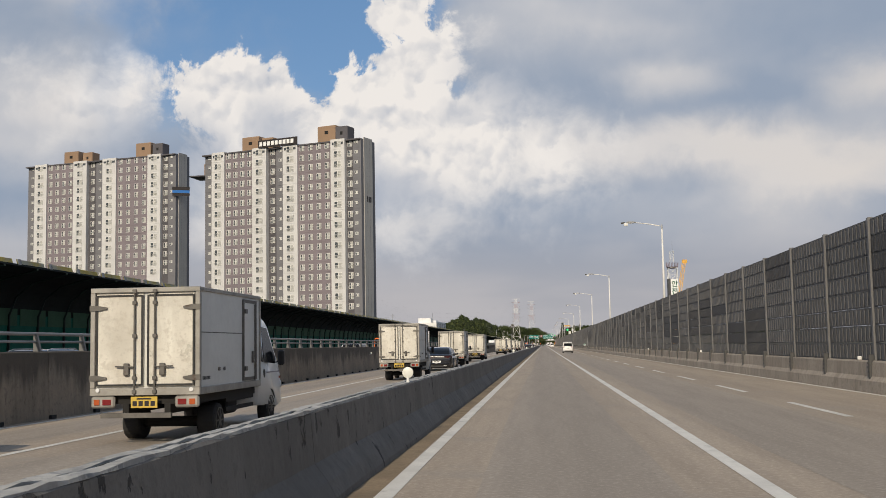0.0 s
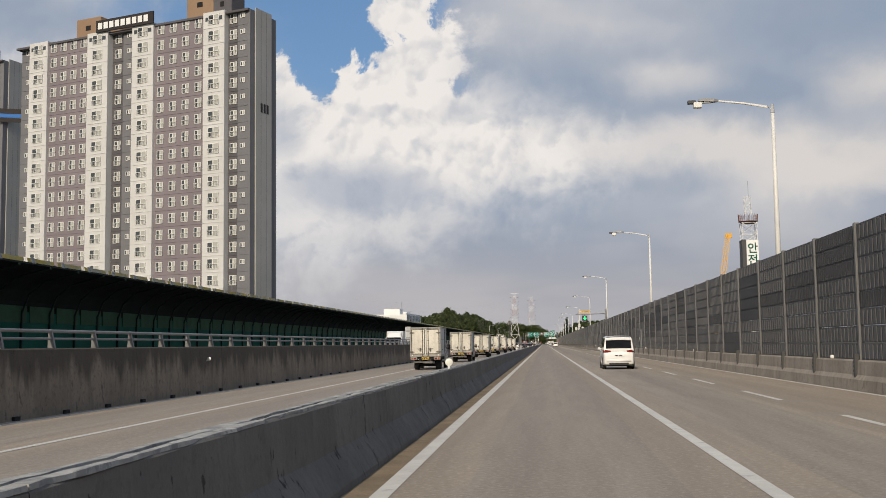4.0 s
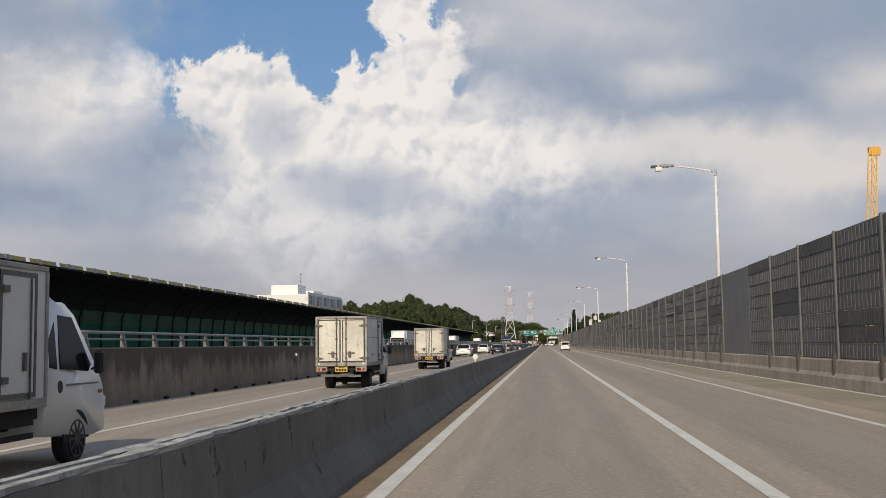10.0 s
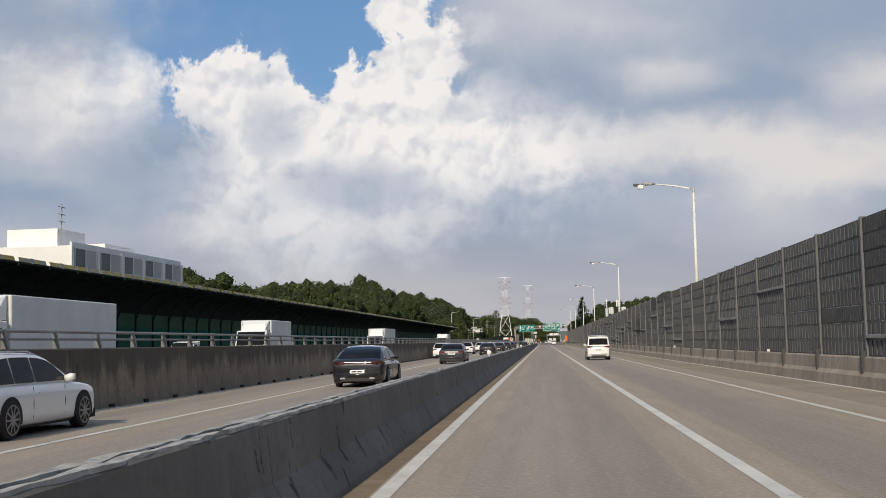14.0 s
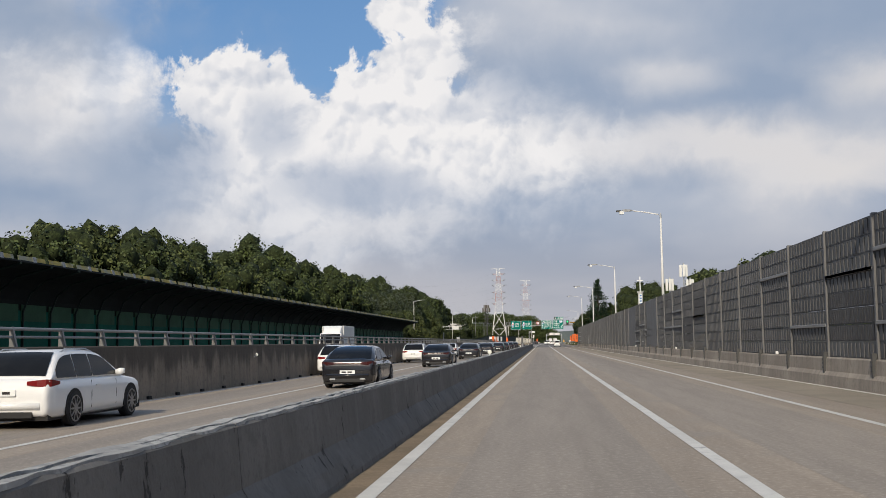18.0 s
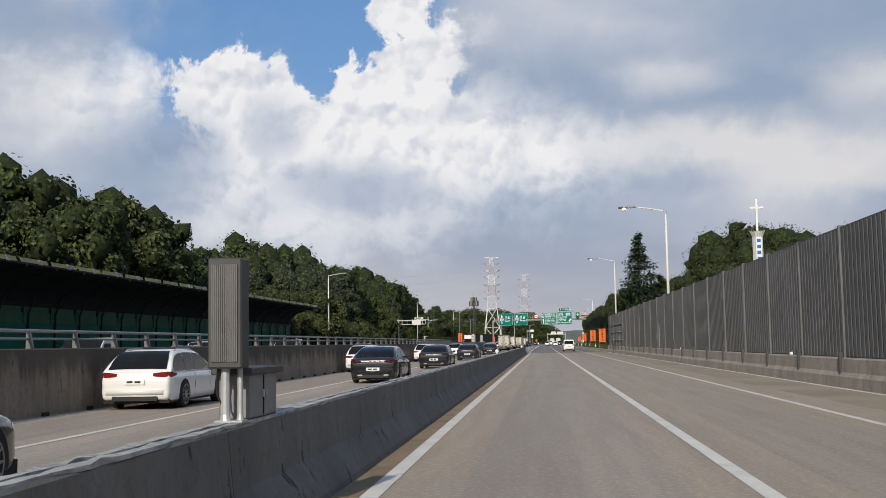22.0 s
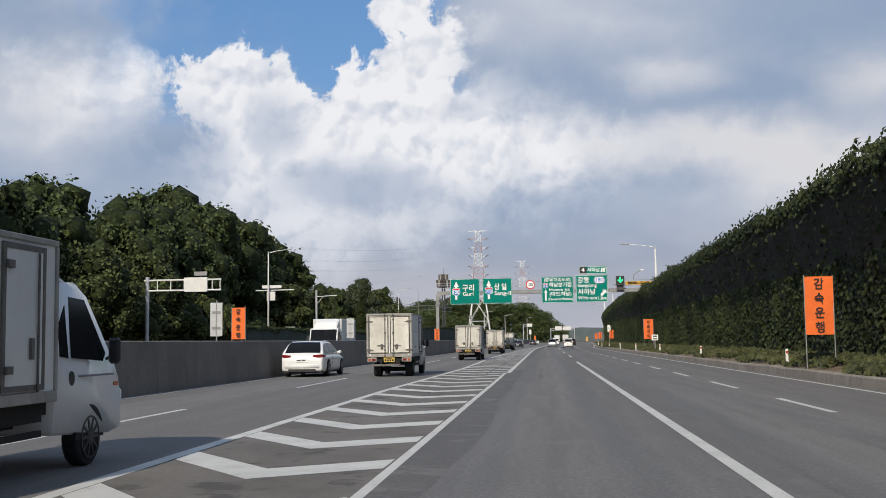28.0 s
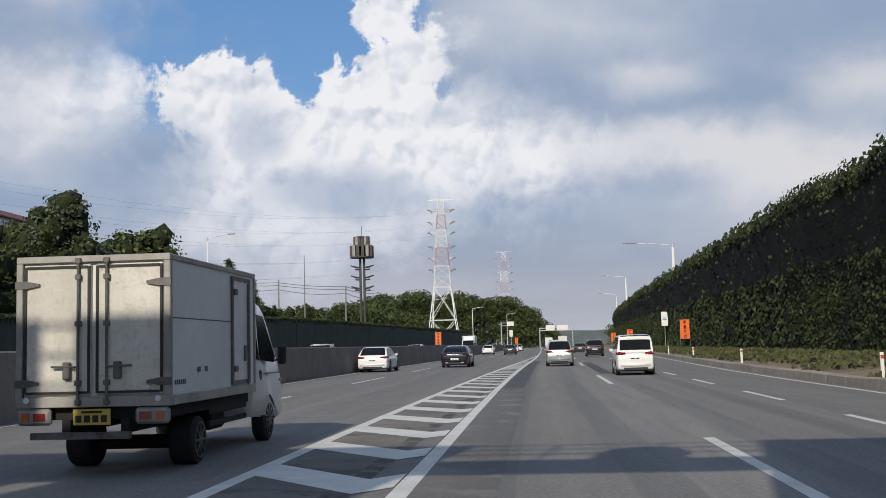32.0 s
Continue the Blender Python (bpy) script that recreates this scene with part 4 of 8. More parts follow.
def louvre_mesh(name, mats, bay, ribs, rows=1, wide=0.4):
    """One louvred panel: a thin tray with upright ribs and a lip above and below."""
    bm = bm_new()
    h, w = ROW_H * rows - 0.012, bay - 0.11
    box(bm, 0.055, 0.075, 0, w, 0, h)
    box(bm, 0.0, 0.03, 0, w, 0, 0.03)
    box(bm, 0.0, 0.03, 0, w, h - 0.035, h)
    for i in range(ribs):
        y, half = (i + 0.5) * w / ribs, (w / ribs * wide if ribs > 1 else w / 2 - 0.06)
        box(bm, -0.012, 0.056, y - half, y + half, 0.03, h - 0.035)
    me = mesh_of(name, bm, mats)
    # tray backs take the darker material: shade between ribs put into colour
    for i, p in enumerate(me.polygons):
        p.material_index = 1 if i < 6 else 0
    return me


bm = bm_new()
box(bm, -0.05, 0.09, -0.04, 0.04, WZ0, WZ1 + 0.04)
box(bm, -0.07, -0.05, -0.06, 0.06, WZ0, WZ1 + 0.02)
wall_post = mesh_of("post", bm, M["post_grey"])
bm = bm_new()
box(bm, -0.22, -0.08, -0.06, 0.06, 0.34, 0.98)
bevel(bm, 0.015)
for z in (0.50, 0.62, 0.74):
    box(bm, -0.235, -0.21, -0.045, 0.045, z, z + 0.05)
bracket = mesh_of("bracket", bm, M["steel_grey_dark"])
rng = random.Random(5)
posts = []
for part_no, (anchor, bay, lo, hi) in enumerate(STRETCHES):
    lou = [louvre_mesh("panel", [M["louvre"], M["louvre_dark"]], bay, 12, 1, 0.34), louvre_mesh("panel", [M["louvre"], M["louvre_gap_shade"]], bay, 12, 1, 0.34), louvre_mesh("panel", [M["louvre_dark"], M["louvre_dark"]], bay, 1), louvre_mesh("panel", [M["louvre_dark"], M["louvre_gap_shade"]], bay, 20, 1, 0.40),
           louvre_mesh("panel", [M["louvre"], M["louvre_gap_shade"]], bay, 13, ROWS, 0.32)]
    rest = {k: [] for k in range(5)}
    y = anchor + bay * math.ceil((lo - anchor) / bay)
    if posts:
        # plain filler sheet where two stretches meet
        bm = bm_new()
        box(bm, WX - 0.02, WX + 0.04, posts[-1][0] + posts[-1][1], y - 0.03, WZ0, WZ1 - 0.02)
        part("filler_panel", bm, M["post_grey"], noise_wall, "plain grey filler panel")
    while y + bay < hi + 0.5:
        shared("post", wall_post, noise_wall, pose(WX, y, 0))
        if y > 20:
            shared("bracket", bracket, noise_wall, pose(WX, y, 0))
        posts.append((y, bay))
        # blocks of darker panels, more of them in the first stretch
        block = (rng.randrange(ROWS), rng.randrange(1, 5)) if rng.random() < (0.75 if part_no == 0 else 0.22) else (99, 0)
        plain_bay = rng.random() < 0.3
        for r in range(1 if part_no == 2 else ROWS):
            if part_no == 2:
                kind = 4
            elif block[0] <= r < block[0] + block[1]:
                kind = 2 if plain_bay else 3
            else:
                kind = 1 if (int(y) + r * 3) % 5 == 0 else 0
            m = pose(WX - 0.01 + rng.uniform(-0.006, 0.006), y + 0.055, WZ0 + 0.005 + r * ROW_H)
            if part_no == 1 and 400 < y < 560:
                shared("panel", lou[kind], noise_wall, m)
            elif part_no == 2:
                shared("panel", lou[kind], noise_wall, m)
            else:
                rest[kind].append(m)
        y += bay
    for kind in range(5):
        if not rest[kind]:
            continue
        src = lou[kind]
        co = np.empty(len(src.vertices) * 3)
        src.vertices.foreach_get("co", co)
        co = co.reshape(-1, 3)
        faces = np.array([list(p.vertices) for p in src.polygons])
        mi = np.array([p.material_index for p in src.polygons])
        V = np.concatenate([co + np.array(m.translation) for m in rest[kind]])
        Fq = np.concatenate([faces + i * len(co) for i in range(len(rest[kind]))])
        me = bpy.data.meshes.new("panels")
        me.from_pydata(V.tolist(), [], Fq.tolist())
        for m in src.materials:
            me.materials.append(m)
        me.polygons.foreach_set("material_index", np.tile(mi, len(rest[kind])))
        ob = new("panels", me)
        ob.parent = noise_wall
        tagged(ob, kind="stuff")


def bay_at(y):
    return min(posts, key=lambda p: abs(p[0] - y))


# odd pale rails across single bays, doors and one blank panel
rails = [(352.0, 3.2)] + [(y, z) for y in (752, 757, 762, 767) for z in (1.45, 2.35, 3.2)]
for y, bay in posts:
    if 487 < y < 590 or 601 < y < 618:
        for k in range(rng.choice([0, 1, 1, 2, 2])):
            rails.append((y, rng.choice([1.25, 1.7, 2.15, 2.6, 3.1, 3.55])))
    elif 330 < y < 487 and rng.random() < 0.2:
        rails.append((y, rng.choice([1.3, 2.2, 3.1])))
for y, z0 in rails:
    yy, bay = bay_at(y)
    bm = bm_new()
    box(bm, WX - 0.085, WX - 0.03, yy + 0.08, yy + bay - 0.08, z0, z0 + 0.10)
    bevel(bm, 0.012)
    part("cross_rail", bm, M["rail_pale"], noise_wall, "pale grey steel cross rail")
for y in (212.0, 402.0, 528.0, 716.0):
    bm = bm_new()
    yy, bay = bay_at(y)
    box(bm, WX - 0.07, WX - 0.02, yy - 1.35, yy - 0.15, 0.84, 2.45)
    bevel(bm, 0.01)
    door = part("service_door", bm, M["steel_grey"], noise_wall, "pale grey steel service door")
    bm = bm_new()
    tube(bm, [(WX - 0.07, yy - 0.3, 1.45), (WX - 0.12, yy - 0.3, 1.5), (WX - 0.12, yy - 0.3, 1.75), (WX - 0.07, yy - 0.3, 1.8)], 0.014, 6)
    part("handle", bm, M["galvanised"], door)
bm = bm_new()
yy, bay = bay_at(598)
box(bm, WX - 0.085, WX - 0.045, yy + 0.02, yy + bay * 1.6, 0.84, 4.48)
part("blank_panel", bm, M["post_grey"], noise_wall, "plain lighter grey replacement panel")
# small steel hutch where the wall ends
t = thing("wall_cabinet", "small dark steel cabinet fixed to the wall base", "cabinet")
t.matrix_basis = pose(8.2, 764.0, 0.0)
bm = bm_new()
box(bm, -0.05, 0.14, -0.35, 0.35, 0.95, 1.55)
bevel(bm, 0.015)
part("body", bm, M["steel_grey_dark"], t)
bm = bm_new()
box(bm, 0.0, 0.14, -0.12, 0.12, 0.0, 0.95)
part("leg", bm, M["steel_grey_dark"], t)
bm = bm_new()
box(bm, -0.12, 0.16, -0.42, 0.42, 1.55, 1.60)
part("lid", bm, M["steel_grey"], t)
for k in range(26):
    y = 30 + 29.3 * k
    t = thing("road_stud", "small white reflector box on the wall base", "reflector", "reflectors on the wall base")
    t.matrix_basis = pose(8.42, y, 0.82)
    bm = bm_new()
    box(bm, -0.05, 0.05, -0.04, 0.04, 0, 0.1)
    bevel(bm, 0.012)
    part("box", bm, M["white_plastic"], t)
    bm = bm_new()
    box(bm, -0.03, 0.03, -0.044, -0.04, 0.02, 0.08)
    part("lens", bm, M["lamp_clear"], t)

# ---------------------------------------------------------------- half roof along the far side
canopy = thing("noise_canopy", "dark green noise wall with a curved overhanging half roof", "noise wall", kind="structure")
CY0, CY1 = -120.0, 781.0
bm = bm_new()
extrude(bm, [(-34.3, -0.6), (-34.3, 3.9), (-34.15, 3.9), (-34.15, -0.6)], span(CY0, CY1, 20))
part("lower_wall", bm, M["canopy_green"], canopy, "dark green wall panels")
bm = bm_new()
roof = [(-34.3, 3.9), (-34.2, 4.7), (-33.8, 5.4), (-33.0, 6.0), (-31.8, 6.4), (-30.35, 6.6)]
extrude(bm, roof + [(x + 0.06, z - 0.12) for x, z in reversed(roof)], span(CY0, CY1, 20))
part("roof", bm, M["canopy_dark"], canopy, "dark curved roof panels")
bm = bm_new()
for a, b in zip(span(CY0, CY1, 4.0), span(CY0, CY1, 4.0)[1:]):
    ring_strip(bm, [[(-30.36, y, 6.58), (-30.35, y, 6.58), (-30.43, y, 6.86), (-30.44, y, 6.86)] for y in (a + 0.25, b - 0.25)])
tagged(part("edge_trim", bm, M["trim_yellow"], canopy, "faded yellow edge panels"), kind="stuff")
bm = bm_new()
tube(bm, [(0, 0, 3.7), (0.5, 0, 5.0), (1.6, 0, 5.85), (3.9, 0, 6.4)], 0.07, 6)
box(bm, -0.1, 0.1, -0.06, 0.06, -0.5, 3.9)
rib_mesh = mesh_of("rib", bm, M["canopy_frame"])
for k in range(225):
    shared("rib", rib_mesh, canopy, pose(-34.1, CY0 + 2 + 4.0 * k, 0))
bm = bm_new()
for k in range(225):
    y = CY0 + 4 + 4.0 * k
    ring_strip(bm, [[(-30.37, v, 6.56), (-30.33, v, 6.56), (-30.42, v, 6.89), (-30.46, v, 6.89)] for v in (y - 0.22, y + 0.22)])
tagged(part("edge_clip", bm, M["plaster"], canopy, "pale clips between the edge panels"), kind="stuff")
bm = bm_new()
for a, b in zip(span(CY0, CY1, 4.0), span(CY0, CY1, 4.0)[1:]):
    box(bm, -34.14, -34.1, a + 0.2, b - 0.2, 3.2, 4.3)
tagged(part("upper_panel", bm, M["canopy_light"], canopy, "lighter green translucent strip"), kind="stuff")
for k, (x, y, z) in enumerate(((-30.6, 140, 6.7), (-30.6, 218, 6.7), (-30.6, 420, 6.7))):
    t = thing("roof_antenna", "small dark aerial mast on the canopy edge", "antenna", "aerials on the canopy")
    t.matrix_basis = pose(x, y, z)
    bm = bm_new()
    tube(bm, [(0, 0, -0.1), (0, 0, 1.4)], 0.025, 6)
    part("mast", bm, M["steel_grey"], t)
    for h in (0.8, 1.1):
        bm = bm_new()
        tube(bm, [(-0.4, 0, h), (0.4, 0, h)], 0.02, 6)
        part("cross_arm", bm, M["steel_grey"], t)

# ---------------------------------------------------------------- street lamps


def street_lamp(twin=True):
    t = thing("street_lamp", "tall pale steel street lamp with camera box", "street lamp", "lamps along the right side")
    bm = bm_new()
    tube(bm, [(0, 0, -0.6), (0, 0, 6), (0, 0, 10.4)], [0.13, 0.10, 0.07], 12)
    part("pole", bm, M["white_steel"], t, "", True)
    bm = bm_new()
    tube(bm, [(0, 0, 10.0), (0.0, 0, 10.5), (-0.25, 0, 10.62), (-1.2, 0, 10.80), (-2.35, 0, 10.95)], [0.065, 0.06, 0.055, 0.045, 0.04], 10)
    part("arm", bm, M["white_steel"], t, "", True)
    bm = bm_new()
    tube(bm, [(0, 0, 10.35), (0, 0, 10.72)], [0.09, 0.06], 10)
    part("cap", bm, M["galvanised"], t)
    bm = bm_new()
    ring_strip(bm, [[(x, -w, z + 0.0), (x, w, z), (x, w * 0.7, z + h), (x, -w * 0.7, z + h)] for x, w, z, h in ((-2.25, 0.06, 10.91, 0.1), (-2.45, 0.15, 10.90, 0.14), (-2.9, 0.16, 10.93, 0.13), (-3.1, 0.08, 10.97, 0.06))])
    head = part("lamp_head", bm, M["steel_grey"], t)
    bm = bm_new()
    box(bm, -2.95, -2.55, -0.12, 0.12, 10.88, 10.905)
    part("lens", bm, M["lamp_clear"], head)
    if twin:
        bm = bm_new()
        box(bm, -3.3, -2.95, -0.15, 0.15, 10.67, 10.90)
        bevel(bm, 0.02)
        part("camera_box", bm, M["white_plastic"], t)
        bm = bm_new()
        box(bm, -3.55, -3.2, -0.1, 0.1, 10.85, 11.0)
        bevel(bm, 0.02)
        part("antenna_box", bm, M["steel_grey_dark"], t)
    return t


lamp = street_lamp()
spots = [(10.6, 95.4, 1.0), (9.9, 160.7, 0.7), (9.6, 211.8, 0.3), (9.5, 277.9, 0.4), (9.7, 341.8, 0.2), (9.5, 404.1, 0.0), (9.2, 463.8, -0.2), (9.6, 535, 0.2), (9.8, 605.4, 0.9), (9.8, 661.5, 0.5), (9.6, 719.6, 0.6), (9.8, 781.2, 1.4)]
lamp.matrix_basis = pose(*spots[0])
for x, y, z in spots[1:]:
    copy_thing(lamp, pose(x, y, z, 0, 0, 3 * math.sin(y)))
lamp = tagged(street_lamp(False), "tall pale steel street lamp behind the ivy wall", "street lamp", "lamps behind the ivy wall")
spots = [(14.0, 938, 2.2), (17.7, 1080, 2.6), (21.7, 1190, 5.4), (27.5, 1290, 6.0)]
lamp.matrix_basis = pose(*spots[0]) @ Matrix.Diagonal((1.4, 1.2, 1, 1))
for s_ in spots[1:]:
    copy_thing(lamp, pose(s_[0], s_[1], 2.6) @ Matrix.Diagonal((1.4, 1.2, (8.0 + s_[2]) / 10.6, 1)))
lamp = tagged(street_lamp(False), "tall steel street lamp beyond the oncoming lanes", "street lamp", "lamps on the far side")
spots = [(-35, 812, 2.3), (-34.8, 937, 2.4), (-34.8, 1060, 3.2), (-20.3, 1172, 0.6), (-15.6, 1240, 1.0), (-8.0, 1325, 1.6)]
lamp.matrix_basis = pose(*spots[0], 0, 0, 180)
for s_ in spots[1:]:
    copy_thing(lamp, pose(*s_, 0, 0, 180))

# ---------------------------------------------------------------- ivy wall on the right


def hedge_x(y):
    return 9.1 + (y - 777) * 0.0222 + 0.012 * max(0.0, y - 1000) + max(0.0, y - 1100) ** 2 / 12000.0


def hang(f):
    """How far the wall stands back below its overhanging top; f is the share of its height."""
    return 0.55 * (1 - ease(f, 0.42, 0.90))


def hedge_top(y):
    return 4.6 + 1.2 * ease(y, 776, 790) + 1.1 * ease(y, 790, 830) + (y - 777) * 0.006 + 0.8 * ease(y, 940, 1010) + 0.35 * noise.noise((y * 0.09, 0, 0)) + 0.35 * noise.noise((y * 0.4, 3, 0))


hedge = thing("ivy_wall", "tall retaining wall overgrown with dense dark ivy", "ivy wall", kind="structure")
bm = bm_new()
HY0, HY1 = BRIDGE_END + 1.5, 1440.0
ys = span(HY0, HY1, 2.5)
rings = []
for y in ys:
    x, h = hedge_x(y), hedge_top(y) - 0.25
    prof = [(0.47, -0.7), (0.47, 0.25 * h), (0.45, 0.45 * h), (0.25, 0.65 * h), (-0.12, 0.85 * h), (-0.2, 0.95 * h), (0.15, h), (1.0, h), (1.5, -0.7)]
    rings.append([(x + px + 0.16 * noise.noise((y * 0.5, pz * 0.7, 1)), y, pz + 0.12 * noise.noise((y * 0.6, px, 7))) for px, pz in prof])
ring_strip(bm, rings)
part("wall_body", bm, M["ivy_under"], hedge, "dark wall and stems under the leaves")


def leaf_cloud(name, centres, normals, sizes, mat, parent=None, seed=1, droop=0.3):
    """Many small folded leaf shapes, each an island of its own."""
    r = np.random.default_rng(seed)
    n = len(centres)
    nrm = normals + r.normal(0, 0.45, (n, 3))
    nrm /= np.linalg.norm(nrm, axis=1)[:, None] + 1e-9
    up = np.stack([r.normal(0, 0.6, n), r.normal(0, 0.6, n), -np.ones(n) * droop + r.normal(0, 0.5, n)], 1)
    tan = np.cross(nrm, up)
    tan /= np.linalg.norm(tan, axis=1)[:, None] + 1e-9
    bi = np.cross(nrm, tan)
    s = sizes[:, None]
    pts = np.stack([centres - bi * s * 0.55, centres + tan * s * 0.42 + nrm * s * 0.14, centres + bi * s * 0.6, centres - tan * s * 0.42 + nrm * s * 0.14], 1).reshape(-1, 3)
    idx = np.arange(n)[:, None] * 4
    faces = np.concatenate([idx + np.array([[0, 1, 2]]), idx + np.array([[0, 2, 3]])])
    me = bpy.data.meshes.new(name)
    me.from_pydata(pts.tolist(), [], faces.tolist())
    me.materials.append(mat)
    ob = new(name, me)
    ob.parent = parent
    return ob


r = np.random.default_rng(11)
N1, N2 = 150000, 50000
yy = np.concatenate([HY0 + (1010 - HY0) * r.random(N1), 1010 + (HY1 - 1010) * r.random(N2)])
ff = r.random(N1 + N2) ** 0.9
top = np.array([hedge_top(v) for v in yy])
# shaggy upper fringe, sparser belt below it where the wall body shows
belt = (ff > 0.56) & (ff < 0.88) & (r.random(len(ff)) < 0.86)
ff[belt] = np.where(r.random(belt.sum()) < 0.3, 0.89 + 0.13 * r.random(belt.sum()), 0.56 * r.random(belt.sum()) ** 0.8)
zz = 0.1 + ff * (top - 0.1)
clump = np.array([noise.noise((a * 0.35, b * 0.5, 2)) for a, b in zip(yy, zz)])
xx = np.array([hedge_x(v) for v in yy]) + np.array([hang(f) for f in ff]) - 0.12 - 0.25 * np.clip(clump, 0, 1) - np.where(ff > 0.8, 0.28, 0.0) * (0.4 + 0.6 * r.random(len(yy))) + r.normal(0, 0.05, len(yy))
over = ff > 0.96
xx[over] += r.random(over.sum()) * 1.1
zz[over] += 0.15 * r.random(over.sum())
size = np.where(np.arange(len(yy)) < N1, 0.17, 0.36) * (0.6 + 0.8 * r.random(len(yy)))
ob = leaf_cloud("ivy_leaves", np.stack([xx, yy, zz], 1), np.tile([[-1.0, -0.25, 0.35]], (len(yy), 1)), size, M["ivy"], hedge, 3, 0.8)
tagged(ob, kind="stuff")
# verge: low rough kerb, earth bank and grass
verge = thing("verge_kerb", "low rough concrete kerb under the ivy wall", "kerb", kind="structure")
ys = span(HY0, 1040, 6.0) + span(1040, 1440, 25.0)[1:]
for a, b in zip(ys, ys[1:]):
    bm = bm_new()
    extrude(bm, [(8.45, -0.3), (8.5, 0.26), (8.56, 0.3), (8.8, 0.3), (8.85, -0.3)], [a + 0.02, (a + b) / 2, b - 0.02], lambda x, y, z: (x + bend(y) + widen(y) + 0.04 * noise.noise((x, y * 0.8, z)), y, z + 0.05 * noise.noise((y * 0.5, 3, x))))
    part("kerb_stone", bm, M["wall_base"], verge)
bm = bm_new()
rows = []
for y in span(HY0, 1440, 3.0):
    x0, x1 = 8.7 + bend(y) + widen(y), max(hedge_x(y) + 0.7, 9.0 + bend(y) + widen(y))
    rows.append([bm.verts.new((x0 + (x1 - x0) * i / 4, y, 0.24 + 0.34 * i / 4 + 0.05 * noise.noise((y * 0.6, i, 0)))) for i in range(5)])
for p, q in zip(rows, rows[1:]):
    for i in range(4):
        bm.faces.new((p[i], p[i + 1], q[i + 1], q[i]))
tagged(part("verge", bm, M["dirt"]), "earth bank between the kerb and the ivy wall", "verge", kind="structure")
N = 42000
yy = HY0 + (1200 - HY0) * r.random(N) ** 1.3
bb = np.array([bend(v) + widen(v) for v in yy])
x1 = np.maximum(np.array([hedge_x(v) for v in yy]), 9.3 + bb)
fx = r.random(N)
clumps = np.array([noise.noise((v * 0.22, 4, 0)) + 0.6 * noise.noise((v * 1.1, u * 3, 7)) for v, u in zip(yy, fx)])
keep = clumps + 1.3 * (fx - 0.28) > 0.0
yy, bb, x1, fx = yy[keep], bb[keep], x1[keep], fx[keep]
N = len(yy)
xx = 8.66 + bb + (x1 - 8.66 - bb) * fx
zz = 0.30 + 0.34 * fx + 0.16 * r.random(N)
ob = leaf_cloud("verge_grass", np.stack([xx, yy, zz], 1), np.tile([[-0.5, -0.6, 0.5]], (N, 1)), 0.13 + 0.16 * r.random(N), M["grass"], None, 4, -0.8)
tagged(ob, "rough green grass and weeds on the verge", "grass", kind="stuff")

# ---------------------------------------------------------------- lettering


def lettering(text, size, mat, parent, m, name="lettering", align="CENTER", squeeze=1.0):
    me = GLYPHS[text].copy()
    me.materials.clear()
    me.materials.append(mat)
    ob = new(name, me)
    ob.parent = parent
    ob.matrix_basis = m @ pose(0, 0, 0, 90) @ Matrix.Diagonal((size * squeeze, size, size, 1))
    return ob


# ---------------------------------------------------------------- apartment towers


def window_mesh(name, w, h, leaves, rail):
    """A sliding window: frame, panes, sill and a low railing in front."""
    bm = bm_new()
    fr = 0.09
    k = []
    box(bm, -w / 2, w / 2, -0.02, 0.02, 0, h)
    k.append(len(bm.faces))
    for i in range(leaves):
        a = -w / 2 + i * w / leaves
        b = a + w / leaves
        for x0, x1, z0, z1 in ((a, a + fr, 0, h), (b - fr, b, 0, h), (a + fr, b - fr, 0, fr), (a + fr, b - fr, h - fr, h)):
            box(bm, x0, x1, -0.07, -0.02, z0, z1)
    if rail:
        for i in range(int(w / 0.3) + 1):
            x = -w / 2 + 0.02 + i * (w - 0.04) / int(w / 0.3)
            box(bm, x - 0.02, x + 0.02, -0.2, -0.16, 0.05, 0.85)
        box(bm, -w / 2, w / 2, -0.21, -0.15, 0.82, 0.9)
    k.append(len(bm.faces))
    j = len(bm.faces)
    if leaves > 1:
        box(bm, 0.02, w / 2 - fr, -0.03, -0.0201, fr, h - fr)
    bmesh.ops.recalc_face_normals(bm, faces=bm.faces[:])
    me = bpy.data.meshes.new(name)
    bm.to_mesh(me)
    bm.free()
    for m in (M["window_glass"], M["white_plastic"], M["curtain"]):
        me.materials.append(m)
    for i, p in enumerate(me.polygons):
        p.material_index = 0 if i < k[0] else (1 if i < j else 2)
    return me


WIN = dict(big=window_mesh("window", 2.3, 1.75, 2, True), mid=window_mesh("window", 1.45, 1.7, 2, True), small=window_mesh("window", 1.0, 0.8, 2, False), wide=window_mesh("window", 5.0, 2.2, 2, False))
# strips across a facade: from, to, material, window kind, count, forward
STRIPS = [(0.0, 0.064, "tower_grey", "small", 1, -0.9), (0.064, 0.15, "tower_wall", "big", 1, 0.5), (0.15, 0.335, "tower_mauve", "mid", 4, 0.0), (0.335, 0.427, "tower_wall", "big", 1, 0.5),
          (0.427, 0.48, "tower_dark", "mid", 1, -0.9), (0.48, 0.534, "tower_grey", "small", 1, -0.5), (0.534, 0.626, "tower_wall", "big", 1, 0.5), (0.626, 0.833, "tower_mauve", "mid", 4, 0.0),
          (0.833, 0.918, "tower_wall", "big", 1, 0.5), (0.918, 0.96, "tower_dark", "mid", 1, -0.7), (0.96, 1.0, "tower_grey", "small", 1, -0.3)]


